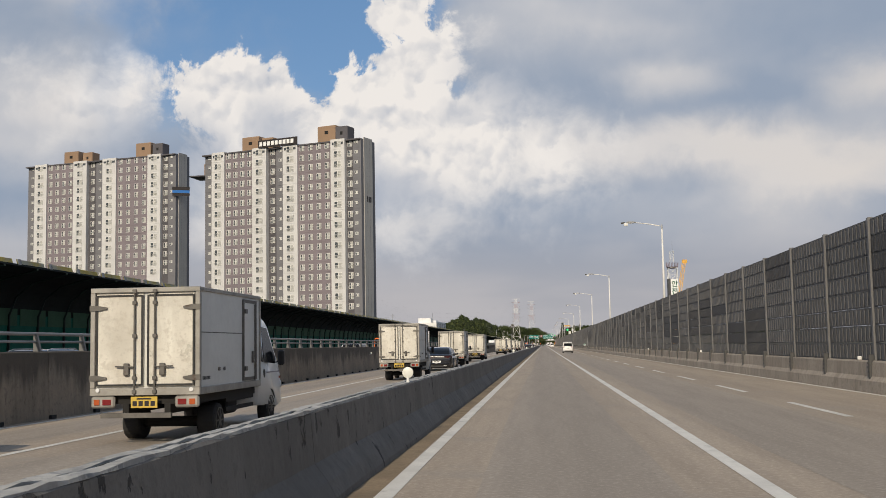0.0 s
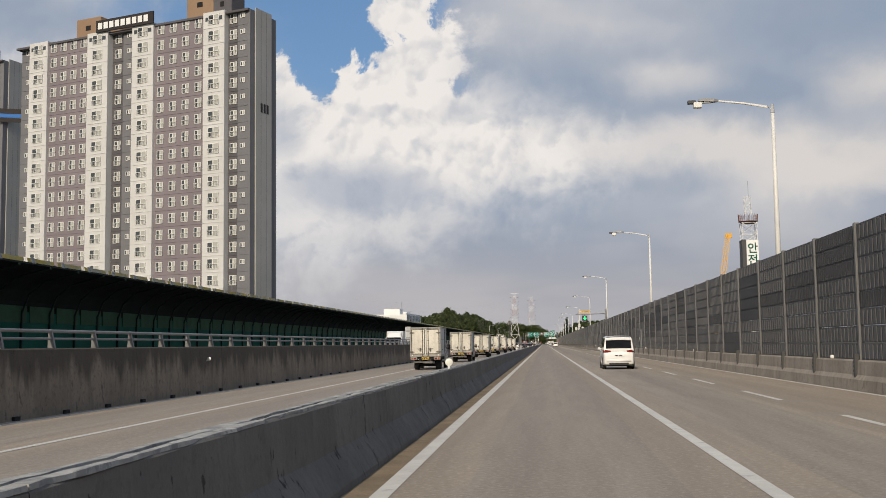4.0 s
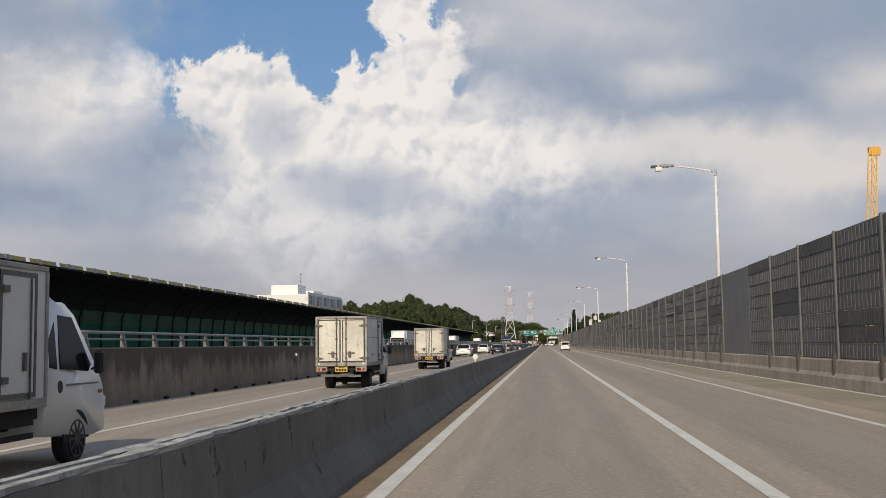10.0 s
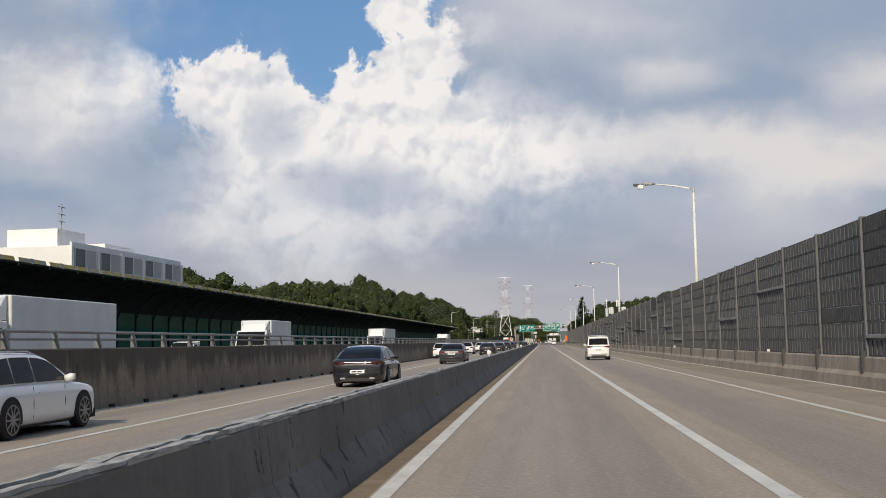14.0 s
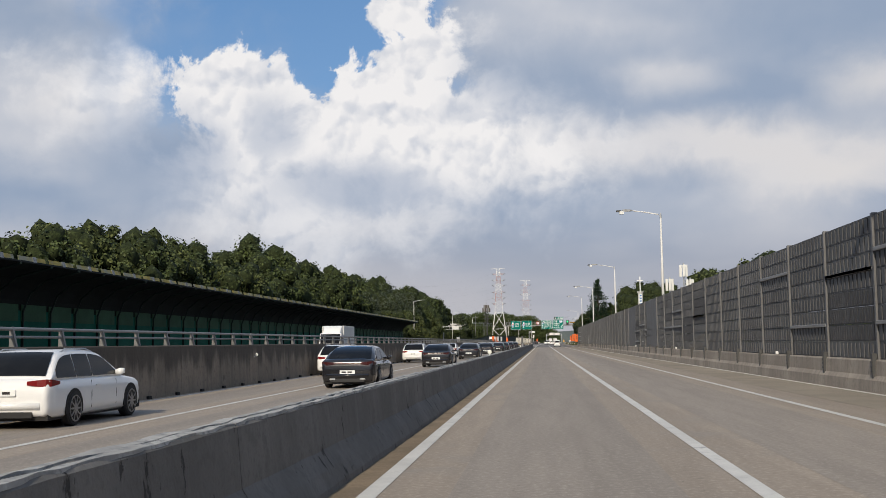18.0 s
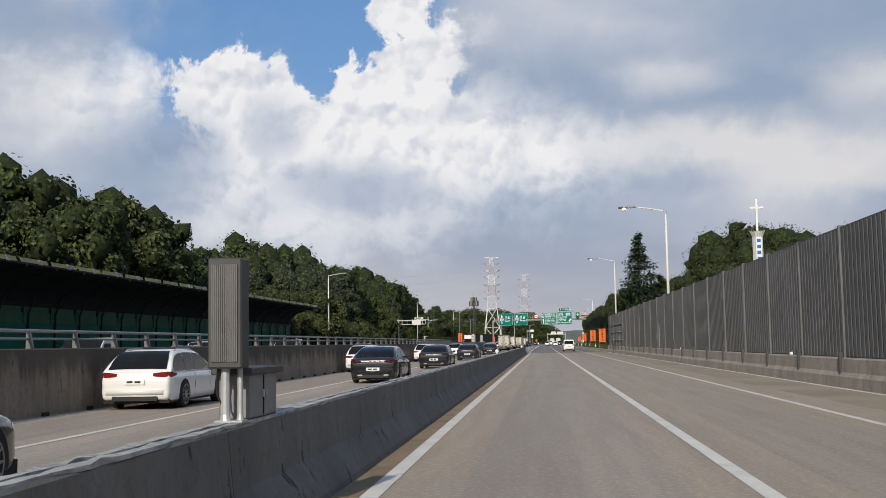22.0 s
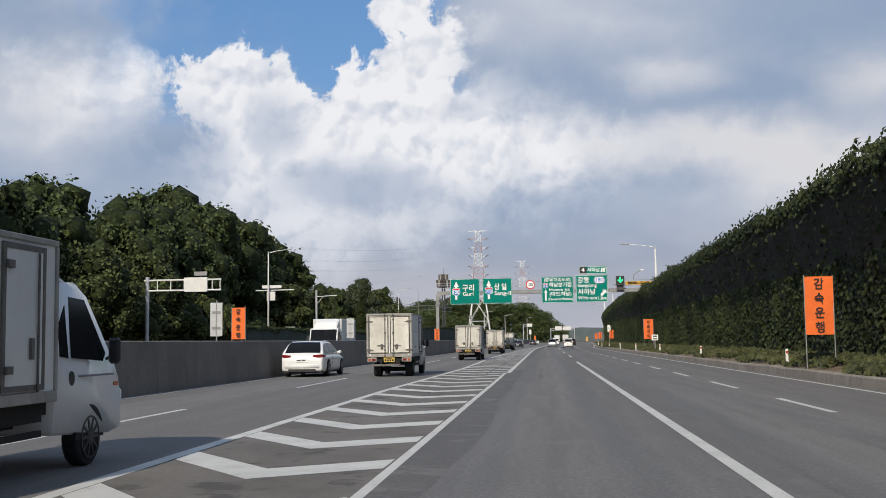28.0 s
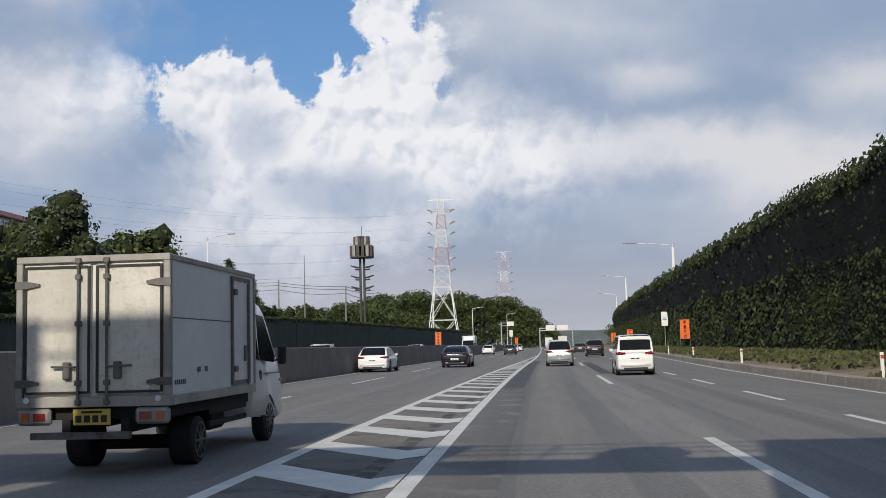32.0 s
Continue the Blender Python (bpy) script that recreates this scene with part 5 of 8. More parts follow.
def tower(corner, left, height, deep, floors, label, strips, number):
    """A slab of flats; its front runs from left to corner, the end wall turns back from the corner."""
    c, l = Vector((*corner, 0)), Vector((*left, 0))
    run = (c - l)
    length = run.length
    ang = math.degrees(math.atan2(run.y, run.x))
    t = thing("apartment_tower", label, "apartment building", "apartment towers")
    t.matrix_basis = pose(l.x, l.y, 0, 0, 0, ang)
    fh = height / floors
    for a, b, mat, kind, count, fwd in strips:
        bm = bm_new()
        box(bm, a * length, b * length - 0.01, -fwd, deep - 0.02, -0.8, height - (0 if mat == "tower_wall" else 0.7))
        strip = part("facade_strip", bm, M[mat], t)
        w = (b - a) * length / count
        for f in range(floors):
            for i in range(count):
                if f < (4 if number == 3 else 9):
                    continue
                shared("window", WIN[kind], t, pose(a * length + (i + 0.5) * w, -fwd - 0.03, f * fh + (0.55 if kind != "small" else 1.2)))
        bm = bm_new()
        for f in range(4, floors):
            box(bm, a * length + 0.05, b * length - 0.06, -fwd - 0.06, -fwd - 0.002, f * fh - 0.06, f * fh + 0.06)
        tagged(part("floor_line", bm, M[mat], t), kind="stuff")
        if mat == "tower_wall":
            bm = bm_new()
            box(bm, a * length + 0.5, b * length - 0.5, -fwd - 0.05, -fwd - 0.003, height - 1.6, height - 0.9)
            part("attic_opening", bm, M["window_glass"], t)
    # end wall with a pale middle panel
    bm = bm_new()
    box(bm, length, length + 0.5, 0.2, deep, -0.8, height - 0.4)
    part("end_wall", bm, M["tower_grey"], t)
    bm = bm_new()
    box(bm, length + 0.502, length + 0.7, 1.6, deep - 1.7, -0.8, height + 0.2)
    pale = part("end_panel", bm, M["tower_gable"], t, "pale grey end wall panel")
    for q in (0.33, 0.66):
        bm = bm_new()
        y = 1.6 + (deep - 3.3) * q
        box(bm, length + 0.69, length + 0.715, y - 0.03, y + 0.03, 0, height)
        part("panel_joint", bm, M["tower_grey"], pale)
    for i in range(number):
        bm = bm_new()
        y = deep / 2 - 1.0 + i * 0.9
        box(bm, length + 0.7, length + 0.74, y, y + 0.55, height * 0.70, height * 0.70 + 1.6)
        part("number_bar", bm, M["ink"], pale)
    # roof
    bm = bm_new()
    box(bm, -0.3, length + 0.4, -0.3, deep, height - 0.68, height - 0.3)
    part("roof_slab", bm, M["tower_dark"], t)
    for a, w, h, mat in ((0.23, 6.0, 4.2, "tower_brown"), (0.36, 4.0, 3.4, "tower_brown"), (0.72, 6.0, 4.8, "tower_brown"), (0.83, 4.0, 4.2, "tower_dark")):
        bm = bm_new()
        box(bm, a * length, a * length + w, deep * 0.3, deep * 0.8, height - 0.3, height + h)
        bevel(bm, 0.15)
        ph = part("lift_house", bm, M[mat], t)
        bm = bm_new()
        box(bm, a * length + w * 0.4, a * length + w * 0.6, deep * 0.3 - 0.05, deep * 0.3 - 0.002, height + h - 2.4, height + h - 1.5)
        part("vent", bm, M["gap"], ph)
    return t, length


t, length = tower((-49.5, 290.5), (-99.6, 308.8), 59.6, 8.0, 21, "tall white and mauve apartment block with pale end wall", STRIPS, 3)
bm = bm_new()
box(bm, length * 0.38, length * 0.63, -0.9, -0.6, 59.4, 61.6)
band = part("roof_sign", bm, M["ink"], t, "dark roof sign band with pale marks")
for i in range(9):
    bm = bm_new()
    x = length * 0.39 + i * length * 0.025
    box(bm, x, x + length * 0.018, -0.95, -0.902, 59.9, 61.1)
    part("mark_bar", bm, M["sign_white"], band)
tower((-119.5, 340.0), (-178.0, 356.0), 66.5, 8.0, 23, "tall white and mauve apartment block further back", STRIPS, 0)
tower((-104.0, 360.0), (-121.5, 362.0), 62.5, 9.0, 22, "partly hidden apartment block between two others", STRIPS[5:9], 0)
t = thing("wall_emblem", "blue and black emblem board on the end wall", "emblem")
t.matrix_basis = pose(-116.6, 342.0, 53.5, 0, 0, 20)
for k, (w, h, dz, mat) in enumerate(((5.6, 1.1, 1.0, "ink"), (5.6, 0.9, 0.0, "sign_blue"), (5.6, 0.9, -1.0, "ink"))):
    bm = bm_new()
    box(bm, -w / 2 - 1.2, w / 2 - 1.2, -1.6 + 0.05 * k, -1.4, dz - h / 2, dz + h / 2)
    part("board", bm, M[mat], t)

# ---------------------------------------------------------------- white flats and houses behind the canopy


def flats(name, label, m, w, d, h, wall, storeys, cols, roof=None, kind="big"):
    t = thing(name, label, "house", "", m)
    bm = bm_new()
    box(bm, 0, w, 0, d, -1.0, h)
    bevel(bm, 0.06)
    part("wall", bm, wall, t)
    fh = h / storeys
    for s in range(storeys):
        for c in range(cols):
            shared("window", WIN[kind if c % 2 or kind == "wide" else "mid"], t, pose((c + 0.5) * w / cols, -0.04, s * fh + 0.8))
        for c in range(2):
            shared("window", WIN["mid"], t, pose(w + 0.04, (c + 0.5) * d / 2, s * fh + 0.9, 0, 0, 90))
    if roof:
        bm = bm_new()
        ring_strip(bm, [[(x, -0.5, h), (x, d / 2, h + 2.2), (x, d + 0.5, h), (x, d + 0.5, h - 0.15), (x, -0.5, h - 0.15)] for x in (-0.4, w + 0.4)])
        part("roof", bm, roof, t, "reddish tiled pitched roof")
        bm = bm_new()
        ring_strip(bm, [[(x, 0.1, h - 0.2), (x, d / 2, h + 1.9), (x, d - 0.1, h - 0.2)] for x in (-0.44, -0.41)])
        part("gable", bm, wall, t)
    return t


t = flats("white_house", "white flat-roofed flats with dark balcony windows", pose(-50.6, 510, 0, 0, 0, 87), 30.6, 12.0, 12.7, M["house_white"], 4, 5, None, "wide")
for x0, x1, y0, y1, z0, z1 in ((0.0, 30.6, 0.0, 0.25, 12.7, 13.1), (2.5, 9.0, 3.0, 9.0, 12.7, 14.9), (12.0, 20.0, 2.0, 8.0, 12.7, 14.0)):
    bm = bm_new()
    box(bm, x0, x1, y0, y1, z0, z1)
    part("roof_house", bm, M["house_white"], t)
for k in range(6):
    bm = bm_new()
    box(bm, 6.12 * k - 0.3, 6.12 * k + 0.3, -0.16, -0.02, -1, 12.6)
    part("pier", bm, M["house_white"], t)
bm = bm_new()
tube(bm, [(1.5, 2, 12.7), (1.5, 2, 17.5)], 0.06, 6)
mast = part("mast", bm, M["steel_grey"], t)
for h in (15.5, 16.3, 17.1):
    bm = bm_new()
    tube(bm, [(0.7, 2, h), (2.3, 2, h)], 0.04, 6)
    part("aerial", bm, M["steel_grey"], mast)
flats("row_house", "white six-storey flats with a reddish pitched roof", pose(-62.5, 1060, 0, 0, 0, 91), 33, 10.5, 18.3, M["house_white"], 6, 8, M["roof_red"])
flats("row_house", "small pale house behind the roadside trees", pose(-46, 880, 0, 0, 0, 80), 12, 8, 5.5, M["house_wall"], 2, 4, M["roof_red"])

# ---------------------------------------------------------------- trees


def blob_points(r, n_clump, per, rx, ry, rz, cz, clump_r, flat=1.0, power=0.45):
    u = r.normal(0, 1, (n_clump, 3))
    u /= np.linalg.norm(u, axis=1)[:, None]
    rad = r.random(n_clump) ** power
    cen = u * rad[:, None] * np.array([rx, ry, rz]) + np.array([0, 0, cz])
    cr = clump_r * (0.6 + 0.8 * r.random(n_clump))
    v = r.normal(0, 1, (n_clump, per, 3))
    v /= np.linalg.norm(v, axis=2)[:, :, None]
    pts = cen[:, None, :] + v * (cr[:, None] * (0.70 + 0.40 * r.random((n_clump, per))))[:, :, None] * np.array([1, 1, flat])
    return cen, pts.reshape(-1, 3), v.reshape(-1, 3), cr


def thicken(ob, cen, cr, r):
    """Dense leaf masses inside each clump, with the crown's inner shade put into their colour, so that the sky does not
    shine through the middle of it.
    """
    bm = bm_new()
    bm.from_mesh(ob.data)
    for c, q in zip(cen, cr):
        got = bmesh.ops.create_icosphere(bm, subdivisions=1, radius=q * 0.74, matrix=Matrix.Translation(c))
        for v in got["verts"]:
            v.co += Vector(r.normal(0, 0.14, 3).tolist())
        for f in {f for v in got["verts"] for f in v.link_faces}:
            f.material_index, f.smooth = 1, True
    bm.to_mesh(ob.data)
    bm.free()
    ob.data.materials.append(M["shaded_leaf_core"])


def broadleaf(seed, mat, name="tree", label="broad leafy tree with a rounded dark green crown", h=10.0, spread=3.6, leaf=0.27, n_clump=84, per=76, slim=1.0, clump=1.12):
    r = np.random.default_rng(seed)
    t = thing(name, label, "tree", "trees by the road")
    cz = h * 0.58
    cen, pts, nrm, cr = blob_points(r, n_clump, per, spread * slim, spread * slim, h * 0.37, cz, clump, 0.85, 0.38)
    ob = leaf_cloud("crown", pts, nrm + np.array([0, 0, 0.3]), leaf * (0.6 + 0.7 * r.random(len(pts))), mat, t, seed)
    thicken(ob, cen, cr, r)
    bm = bm_new()
    tube(bm, [(0, 0, -1.2), (0.1, 0, h * 0.2), (0.0, 0.1, h * 0.45), (0.05, 0, h * 0.8)], [0.28, 0.22, 0.15, 0.04], 8)
    for c in cen[:: max(1, n_clump // 12)]:
        z0 = h * (0.2 + 0.25 * r.random())
        tube(bm, [(0, 0, z0), (c[0] * 0.5, c[1] * 0.5, (z0 + c[2]) / 2), tuple(c)], [0.09, 0.06, 0.02], 5)
    part("trunk", bm, M["bark"], t)
    return t


def conifer(seed, h=12.0, label="tall conifer with layered drooping branches", mat="leaf_pine"):
    r = np.random.default_rng(seed)
    t = thing("conifer", label, "tree", "trees by the road")
    P, Nn = [], []
    bm = bm_new()
    tube(bm, [(0, 0, -1.2), (0, 0, h * 0.5), (0, 0, h)], [0.25, 0.14, 0.02], 8)
    z = h * 0.12
    while z < h * 0.99:
        f = (z / h)
        reach = min(1.0, 1.5 * (1 - f)) ** 1.25 * h * 0.27 + 0.18
        for k in range(10):
            a = r.random() * 6.283
            L = reach * (0.65 + 0.5 * r.random())
            zb = z + r.uniform(-0.03, 0.03) * h
            tip = np.array([math.cos(a) * L, math.sin(a) * L, zb - 0.06 * L + 0.30 * L * f + r.normal(0, 0.12)])
            tube(bm, [(0, 0, zb), tuple(tip)], [0.05, 0.01], 4)
            n = int(50 * L / 2 + 16)
            s = 0.15 + 0.85 * r.random(n) ** 0.8
            q = np.array([0, 0, zb]) * (1 - s[:, None]) + tip * s[:, None] + r.normal(0, 0.13 + 0.05 * L, (n, 3)) * np.array([1, 1, 0.8])
            P.append(q)
            Nn.append(np.tile([[0, 0, 1.0]], (n, 1)))
        z += h * 0.055
    P, Nn = np.concatenate(P), np.concatenate(Nn)
    leaf_cloud("crown", P, Nn, 0.21 * (0.6 + 0.8 * r.random(len(P))), M[mat], t, seed, 0.4)
    part("trunk", bm, M["bark"], t)
    return t


fine_tree = broadleaf(6, M["leaf_a"], leaf=0.13, n_clump=120, per=150, label="dense dark green tree close behind the noise wall")
kinds = [broadleaf(1, M["leaf_a"]), broadleaf(2, M["leaf_a"], spread=3.0), broadleaf(3, M["leaf_b"], label="leafy tree with a lighter green crown"),
         broadleaf(4, M["leaf_grey"], label="slender grey-green tree with upright branches", spread=2.3, leaf=0.22, n_clump=96, clump=0.9), broadleaf(5, M["leaf_yellow"], label="low bushy tree with yellowish green leaves", h=7.0, spread=3.4)]
cone = [conifer(21), conifer(22, 12.0, "dark pine with ragged layered branches", "leaf_a")]
used = set()
r5 = random.Random(42)


def plant(tree, x, y, scale, base=-0.5, wide=1.0):
    m = pose(x, y, base, 0, 0, r5.uniform(0, 360)) @ Matrix.Diagonal((scale * wide, scale * wide, scale, 1))
    if tree not in used:
        used.add(tree)
        tree.matrix_basis = m
        return tree
    ob = copy_thing(tree, m)
    ob.matrix_basis = m
    return ob


# wood height along the road at x = -50, set to fit the camera's view
SKYLINE = [(545, 12), (573, 13.2), (600, 13.2), (624, 15), (655, 16.2), (690, 17.6), (715, 19), (745, 19.5), (757, 20), (764, 16), (790, 16), (805, 16.5), (818, 19), (835, 20), (862, 20.5), (877, 21), (888, 17), (905, 16.5), (916, 20), (935, 23), (955, 23), (966, 22), (981, 20), (992, 18), (1002, 14), (1012, 11)]


def skyline(y):
    return float(np.interp(y, [a for a, b in SKYLINE], [b for a, b in SKYLINE]))


y = 535.0
while y < 1006:
    for lane in ((0, 1) if y < 978 else (1,)):
        x = -44.5 - 9 * lane - r5.uniform(-2.0, 2.0)
        yt = y + r5.uniform(-3, 3)
        # taller the further aside, so tops keep their outline in the camera's view
        hh = skyline(yt) * -x / 50.0 * r5.choice([0.8, 0.92, 1.0, 1.0, 1.04])
        kind = kinds[r5.choice([0, 0, 1, 1, 2] if not 775 < y < 880 else [0, 3, 3, 1, 3])]
        plant(kind, x, yt, hh / 10.0, -0.6, 0.92)
    y += 9.0
for y in np.arange(785, 985, 7.5):
    plant(kinds[4 if r5.random() < 0.6 else 2], -38.5 + r5.uniform(-1.5, 1.5), y, r5.uniform(0.75, 1.15))
for y in (984, 991, 999, 1006, 1013, 1020):
    plant(kinds[4 if y % 2 else 2], -41 + r5.uniform(-2, 2), y, r5.uniform(0.6, 0.8))
for y in np.arange(1026, 1180, 8.0):
    plant(r5.choice(kinds[:4]), -43 + r5.uniform(-3, 4), y, r5.uniform(0.8, 1.04) * float(np.interp(y, [1010, 1030, 1047, 1060, 1083, 1114], [1.3, 1.7, 1.5, 1.3, 1.2, 1.0])))
    if r5.random() < 0.75:
        plant(cone[1], -39 + r5.uniform(-3, 3), y + 3, r5.uniform(0.9, 1.15) if y < 1100 else r5.uniform(0.75, 0.9))
# right side, behind the noise wall
for x, y, h in ((27, 650, 12), (31, 662, 13.5), (25, 675, 12), (34, 690, 13), (29, 704, 14), (22, 742, 12), (25, 750, 14), (22, 758, 15.5), (27, 768, 16), (23, 778, 14.5), (21, 790, 12), (30, 735, 13), (28, 800, 14), (22, 810, 12), (19.5, 818, 11), (19, 829, 11), (20.5, 838, 10.5), (22, 850, 10), (19, 812, 9.5)):
    plant(fine_tree if 730 < y < 802 else kinds[r5.choice([0, 1, 1, 2])], x, y, h / 10.0 * (0.96 if 730 < y < 802 else 1.0))
plant(fine_tree, 21.5, 756, 1.25)
plant(fine_tree, 22.5, 768, 1.3)
plant(cone[0], 14.6, 799, 1.52, -0.5, 1.0)
plant(cone[1], 18.0, 802, 1.0, -0.5, 1.5)
plant(fine_tree, 12.2, 803, 0.98, -0.5, 0.75)

# woods in the distance, past counting
r = np.random.default_rng(77)
C, Nn, S = [], [], []
for x0, x1, y, h0, n in ((-150, -70, 1250, 16, 500), (-90, -40, 1330, 20, 500), (-100, 4, 1430, 31, 1500), (-8, 16, 1560, 16, 200), (-300, -100, 1500, 22, 700), (45, 120, 1480, 18, 300), (45, 70, 1250, 13, 200), (38, 75, 1450, 13, 250), (-400, -150, 1100, 16, 500), (60, 260, 900, 12, 500)):
    cx = x0 + (x1 - x0) * r.random(n)
    f = (cx - x0) / (x1 - x0)
    hh = h0 * (0.55 + 0.45 * np.sin(np.pi * np.clip(f, 0.05, 0.95))) * (0.85 + 0.25 * np.array([noise.noise((v * 0.06, y, 0)) for v in cx]))
    cz = hh * r.random(n) ** 0.6
    cen = np.stack([cx, y + 25 * r.random(n), cz], 1)
    v = r.normal(0, 1, (n, 44, 3))
    v /= np.linalg.norm(v, axis=2)[:, :, None]
    C.append((cen[:, None] + v * 2.6).reshape(-1, 3))
    Nn.append(v.reshape(-1, 3))
    S.append(0.85 * (0.6 + 0.8 * r.random(n * 44)))
ob = leaf_cloud("woods", np.concatenate(C), np.concatenate(Nn), np.concatenate(S), M["leaf_a"], None, 9)
tagged(ob, "dark green woods on low hills in the distance", "woods", kind="stuff")
# far hills in dulled bluish greens, distance haze put into the colour
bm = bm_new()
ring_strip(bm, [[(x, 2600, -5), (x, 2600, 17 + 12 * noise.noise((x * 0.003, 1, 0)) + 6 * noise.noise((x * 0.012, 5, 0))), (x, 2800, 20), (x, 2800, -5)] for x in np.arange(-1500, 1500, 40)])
tagged(part("far_hills", bm, M["hill"]), "blue-green hills on the horizon, haze put into their colour", "hills", kind="structure")

# ---------------------------------------------------------------- vehicles: x across, y forward from the rear bumper, z up


def smooth_line(pts, n):
    """A soft curve through the points, sampled n times to each span."""
    P = [Vector(p) for p in pts]
    P = [P[0] * 2 - P[1]] + P + [P[-1] * 2 - P[-2]]
    out = []
    for i in range(1, len(P) - 2):
        for k in range(n):
            t = k / n
            out.append(0.5 * ((2 * P[i]) + (P[i + 1] - P[i - 1]) * t + (2 * P[i - 1] - 5 * P[i] + 4 * P[i + 1] - P[i + 2]) * t ** 2 + (3 * P[i] - P[i - 1] - 3 * P[i + 1] + P[i + 2]) * t ** 3))
    return out + [P[-2]]


def wheel(parent, x, y, r=0.32, w=0.2, spokes=5, rim_mat="rim"):
    s = 1 if x > 0 else -1
    bm = bm_new()
    tube(bm, [(x - s * w, y, r), (x - s * (w - 0.03), y, r), (x - s * 0.03, y, r), (x, y, r)], [r * 0.93, r, r, r * 0.93], 24)
    wh = part("wheel", bm, M["tyre"], parent, "black rubber tyre")
    bm = bm_new()
    tube(bm, [(x - s * 0.02, y, r), (x + s * 0.006, y, r)], [r * 0.72, r * 0.72], 20)
    dark = len(bm.faces)
    for k in range(spokes * 2):
        a = math.pi * k / spokes
        d = Vector((0, math.cos(a), math.sin(a)))
        n = Vector((0, -math.sin(a), math.cos(a)))
        q = Vector((x + s * 0.008, y, r))
        ring_strip(bm, [[q + d * l + n * b + Vector((s * e, 0, 0)) for b, e in ((-wd, 0), (wd, 0), (wd, 0.012), (-wd, 0.012))] for l, wd in ((0.0, r * 0.07), (r * 0.70, r * 0.038))])
    tube(bm, [(x, y, r), (x + s * 0.022, y, r)], [r * 0.2, r * 0.17], 12)
    pts = (x + s * 0.004, x + s * 0.018)
    ring_strip(bm, [[(px, y + rr * math.cos(q), r + rr * math.sin(q)) for q in (2 * math.pi * k / 24 for k in range(24))] for px, rr in ((pts[0], r * 0.76), (pts[1], r * 0.76), (pts[1], r * 0.69), (pts[0], r * 0.69))], True, False)
    me = mesh_of("rim", bm, [M["underbody"], M[rim_mat]])
    for i, p in enumerate(me.polygons):
        p.material_index = 0 if i < dark else 1
    shared("rim", me, wh, Matrix.Identity(4))
    return wh


